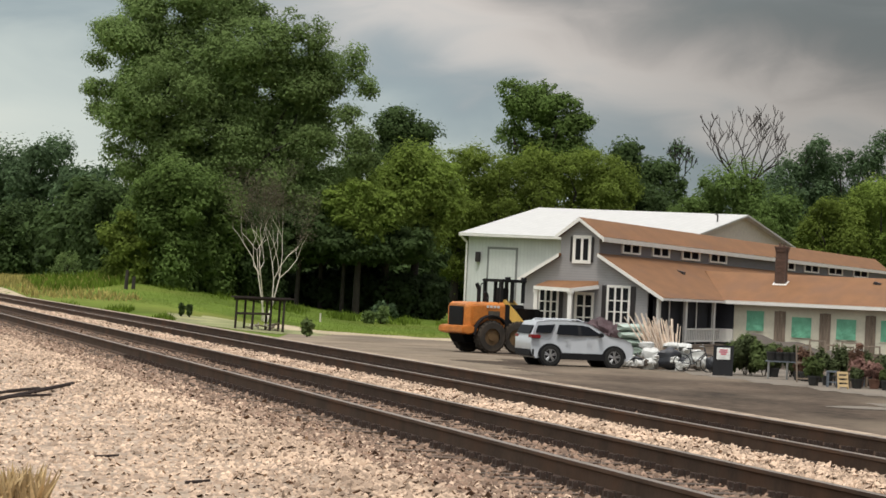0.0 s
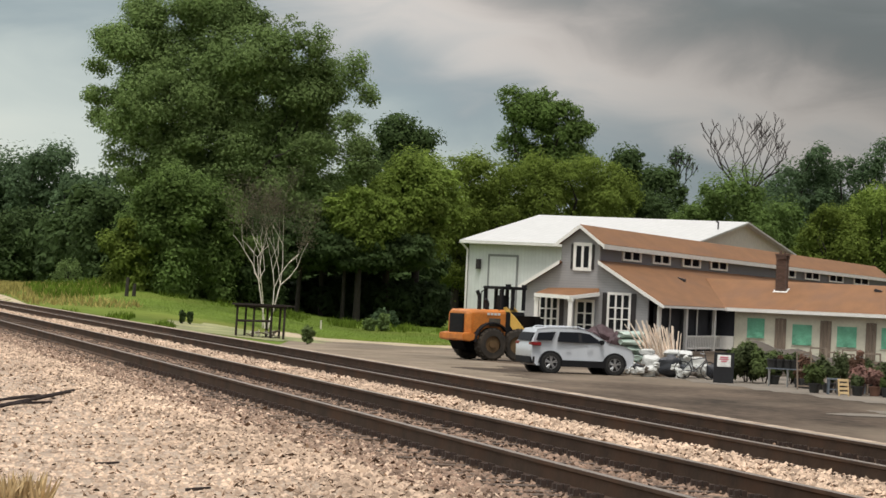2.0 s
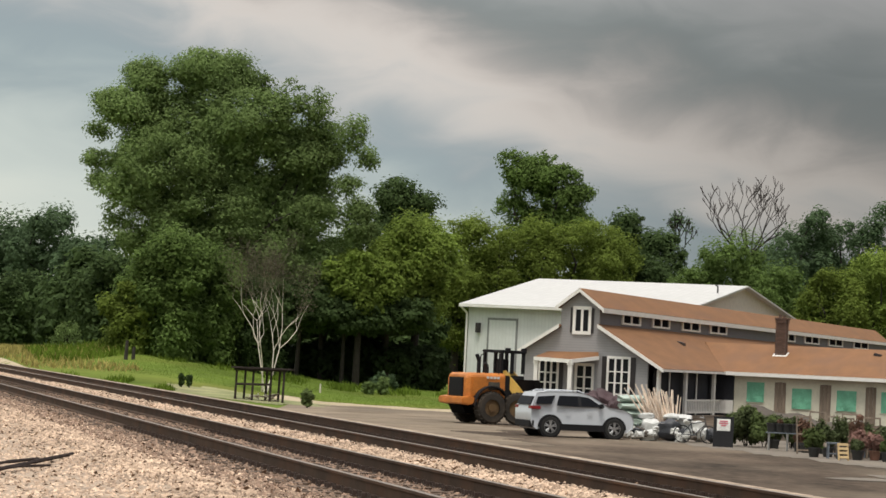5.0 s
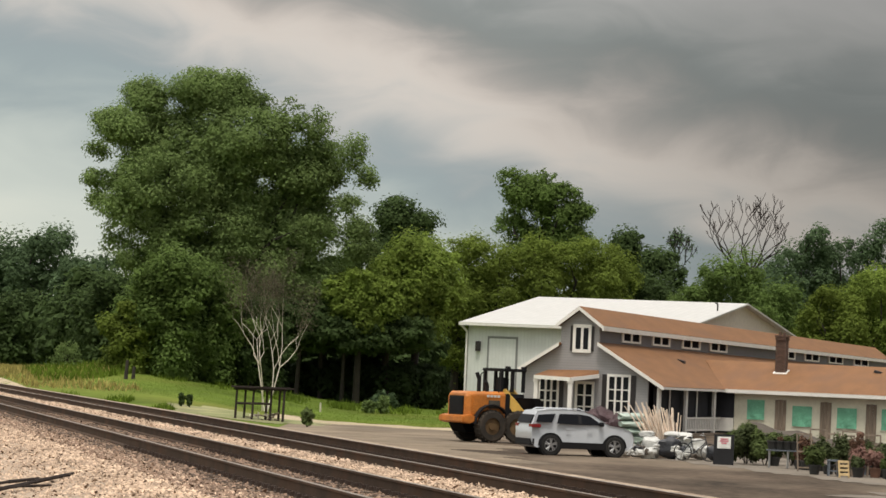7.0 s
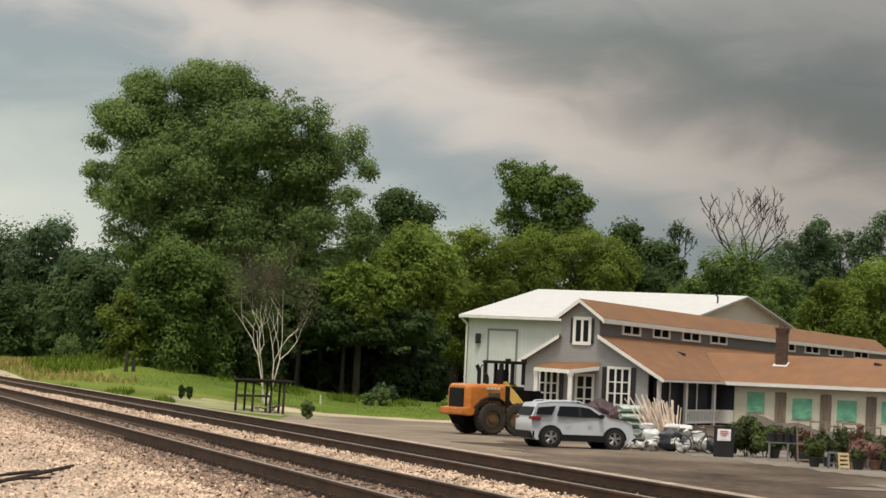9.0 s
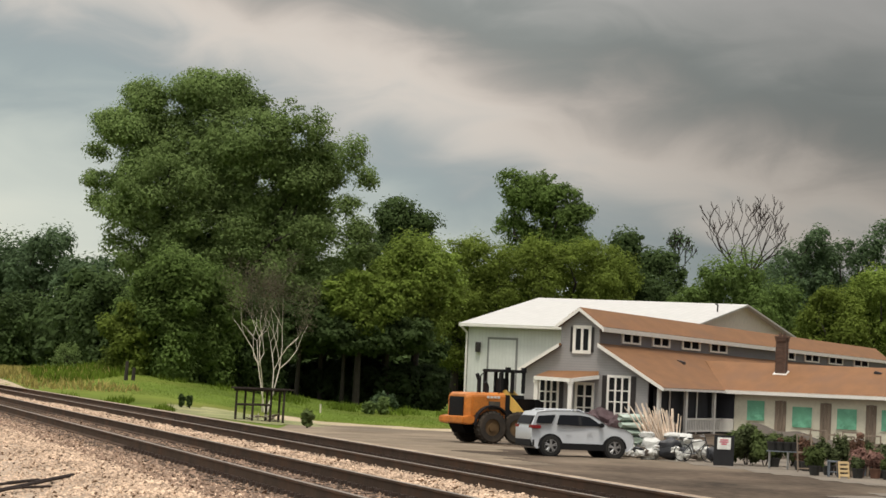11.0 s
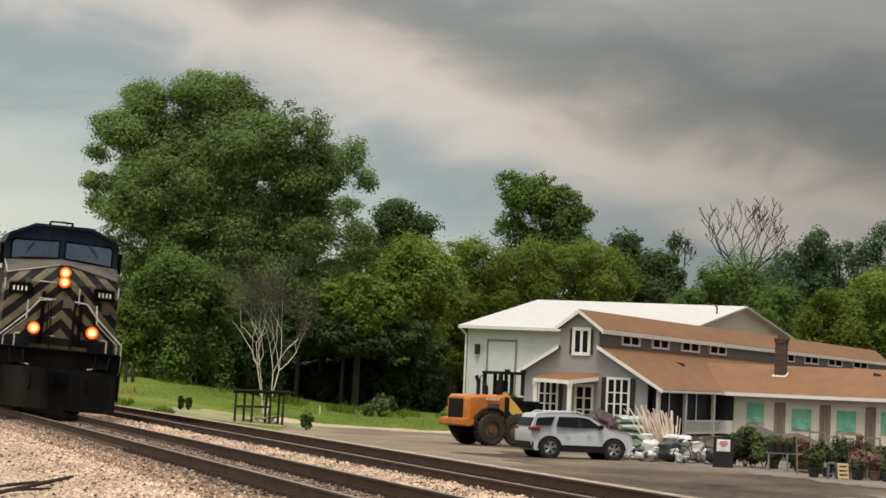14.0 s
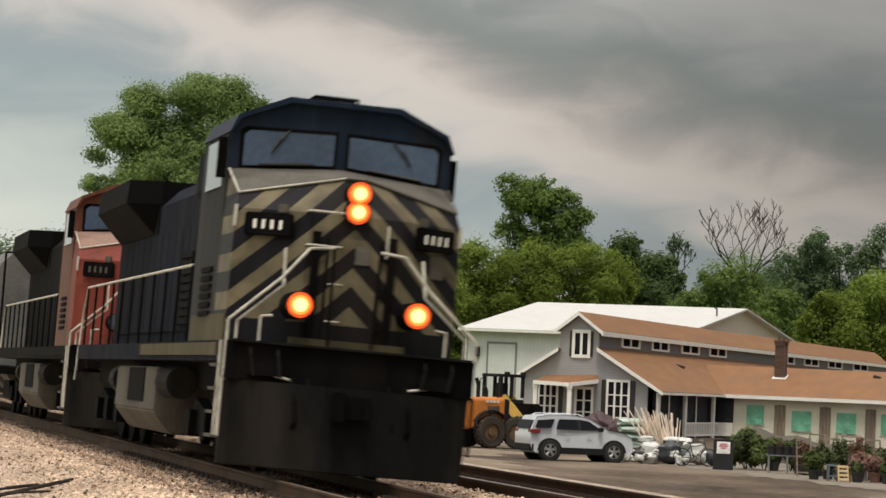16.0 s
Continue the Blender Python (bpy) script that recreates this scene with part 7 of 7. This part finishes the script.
    part("post", bm, M_BOARD, orn)
    for k in range(3):
        bm = bmesh.new()
        lump(bm, 0.03 * (k - 1), 0, 0.95 + 0.2 * k, 0.14, 0.12, 0.09, rng, 2)
        part("ornament", bm, M_WRAP if k % 2 else M_TERRA, orn)
    for x, y, w, h in ((13.35, 104.2, 0.26, 0.42), (14.05, 105.6, 0.3, 0.5), (14.9, 106.2, 0.35, 0.55)):
        crate = thing("plant_stand", "dark wooden plant stand", "stand", pose(x, y, b))
        bm = bmesh.new()
        box(bm, -w, w, -0.2, 0.2, h, h + 0.04)
        part("top", bm, M_BOARD, crate)
        for sx in (-1, 1):
            bm = bmesh.new()
            box(bm, sx * w * 0.85 - 0.025, sx * w * 0.85 + 0.025, -0.16, 0.16, 0, h)
            part("leg", bm, M_BOARD, crate)


build_display()


def build_clutter():
    """Planters, buckets and leaning frames crowded along the display."""
    rng = random.Random(64)
    b = LOT + 0.04
    for i in range(34):
        x, y = rng.uniform(12.0, 16.5), rng.uniform(106.5, 117)
        kind = i % 4
        if kind == 0:
            bm = bmesh.new()
            rod(bm, (0, 0, 0), (0, 0, 0.32), 0.13, 0.17, seg=12)
            tagged(part("bucket", bm, (M_POT, M_TANK, M_BLUEGREY)[i % 3], at=pose(x, y, b)), "plain garden bucket among the plants", "bucket")
        elif kind == 1:
            fr = thing("wooden_frame", "leaning weathered wooden frame", "frame", pose(x, y, b, -10, 0, rng.uniform(-25, 25)))
            h, w = rng.uniform(0.9, 1.4), rng.uniform(0.2, 0.35)
            for dx in (-w, w):
                bm = bmesh.new()
                box(bm, dx - 0.025, dx + 0.025, -0.02, 0.02, 0, h)
                part("upright", bm, M_BOARD, fr)
            for z in (0.1, h * 0.5, h - 0.05):
                bm = bmesh.new()
                box(bm, -w, w, -0.018, 0.018, z, z + 0.05)
                part("crossbar", bm, M_BOARD, fr)
        else:
            shrub("leafy nursery plant crowded in the display", x, y, b, rng.uniform(0.22, 0.4), rng.uniform(0.6, 1.15), 620, (L_SHRUB, L_SHRUB, L_BROWN, L_RED, L_BRIGHT)[i % 5], 500 + i, 0.08, M_POT, "potted plant")
    for x, y in ((9.9, 119.5), (10.3, 118.8), (10.7, 119.6)):
        bm = bmesh.new()
        lump(bm, 0, 0, 0.3, 0.28, 0.26, 0.3, rng, 2)
        tagged(part("filled_sack", bm, M_WRAP if x < 10.2 else M_DARKWRAP, at=pose(x, y, LOT + 0.02), smooth=True), "filled plastic sack by the pallets", "sack")
    for x, y, w, h, ma, lab in ((6.5, 150, 0.75, 1.35, M_DARKWRAP, "dark covered display by the entrance"), (5.6, 158, 0.5, 1.1, M_MAROON, "dark red goods by the entrance")):
        bm = bmesh.new()
        lump(bm, 0, 0, h / 2, w, 0.6, h / 2, rng, 3)
        tagged(part("covered_display", bm, ma, at=pose(x, y, LOT + 0.02), smooth=True), lab, "covered goods")


build_clutter()


# ---- by the far track ----
def build_lineside():
    g = float(land(-9.3, 160))
    fr = thing("timber_frame", "rough weathered timber frame with a plank roof and brush inside", "shelter frame", pose(-9.25, 160, g, 0, 0, 4))
    for x, y in ((-1.2, -0.5), (-0.75, 0.9), (-0.35, -0.5), (0.35, 0.9), (0.55, -0.4), (1.2, -0.6), (1.0, 0.8)):
        bm = bmesh.new()
        rod(bm, (x, y, -0.1), (x + 0.04, y, 1.62), 0.065, 0.055, seg=7)
        part("post", bm, M_GREYBARK, fr)
    for z, x0, x1 in ((0.82, -1.2, 0.6), (1.56, -1.3, 1.35)):
        for y in (-0.52, 0.9):
            bm = bmesh.new()
            rod(bm, (x0, y, z), (x1, y, z + 0.03), 0.055, seg=7)
            part("rail", bm, M_GREYBARK, fr)
    for k in range(6):
        bm = bmesh.new()
        box(bm, -1.45, 1.55 if k else 1.75, -0.75 + 0.32 * k, -0.5 + 0.32 * k, 1.62 + 0.02 * (k % 2), 1.68 + 0.02 * (k % 2))
        part("roof_plank", bm, M_GREYBARK, fr)
    rng = random.Random(3)
    for i in range(22):
        bm = bmesh.new()
        a = Vector((rng.uniform(-0.4, 0.9), rng.uniform(-0.3, 0.4), rng.uniform(0.03, 0.3)))
        rod(bm, a, a + Vector((rng.uniform(-0.5, 0.5), rng.uniform(-0.3, 0.3), rng.uniform(-0.02, 0.15))), 0.035, seg=5)
        part("brush_stick", bm, (M_PALEBARK, M_BOARD)[i % 2], fr)
    shrub("clump of green weeds beside the yard", -6.45, 152, float(land(-6.45, 152)), 0.42, 0.85, 420, L_BRIGHT, 401, 0.13, group="weeds")
    for i, x in enumerate((-13.85, -13.42)):
        # two small dark conical bushes
        y = 168.0
        shrub("small dark upright bush in the grass", x, y, float(land(x, y)), 0.2, 0.75, 420, L_DARK, 410 + i, 0.09, group="weeds")
    for i, x in enumerate((-4.4, -3.9, -3.2)):
        shrub("pale grey-green tall weed at the wood's edge", x, 205, float(land(x, 205)), 0.4, 1.15 + 0.3 * (i % 2), 420, L_BLUE, 420 + i, 0.14, group="weeds")
    for x, y, h in ((-19.7, 196, 1.2), (-19.3, 196.5, 0.8)):
        bm = bmesh.new()
        rod(bm, (0, 0, -0.1), (0.05, 0, h), 0.13, 0.09, seg=8)
        tagged(part("tree_stump", bm, M_BARK, at=pose(x, y, float(land(x, y)))), "dark broken tree stump in the grass", "stump")
    bm = bmesh.new()
    rod(bm, (0, 0, -0.1), (0, 0, 0.55), 0.05, seg=8)
    tagged(part("marker_post", bm, M_PALEBARK, at=pose(-7.3, 190, float(land(-7.3, 190)))), "short pale marker post in the grass", "post")
    # driftwood on the near gravel
    for pts, r in (([(-5.45, 37.2, -0.31), (-5.22, 40.8, -0.27), (-5.09, 45.1, -0.26)], 0.03), ([(-5.75, 39.0, -0.30), (-5.5, 40.4, -0.27), (-5.35, 42.3, -0.28)], 0.026), ([(-5.45, 38.5, -0.31), (-5.2, 39.5, -0.28), (-4.99, 40.7, -0.30)], 0.02)):
        bm = bmesh.new()
        for a, c in zip(pts, pts[1:]):
            rod(bm, a, c, r, r * 0.75, seg=6)
        tagged(part("dead_branch", bm, M_GREYBARK), "dark dead branch lying on the gravel", "branch")
    rng = random.Random(15)
    for i in range(16):
        x, y = rng.uniform(-4.5, 1.5), rng.uniform(24, 38)
        bm = bmesh.new()
        rod(bm, (0, 0, 0), (rng.uniform(0.1, 0.28), rng.uniform(-0.15, 0.3), 0.03), 0.018, 0.01, seg=5)
        tagged(part("wood_chip", bm, M_GREYBARK, at=pose(x, y, float(land(x, y)) + 0.02)), "small dark piece of wood on gravel", "wood piece")


build_lineside()


# ---- movement ----
def motions():
    rows = [(float(t), 38.9 + 21.5 * (16 - t)) for t in range(17)]
    for ob, back, tilt in TRAIN:
        walk(ob, [(t, on_track(s + back, 6.99, 0.0) @ pose(0, 0, 0, 0, tilt, 0)) for t, s in rows])


motions()
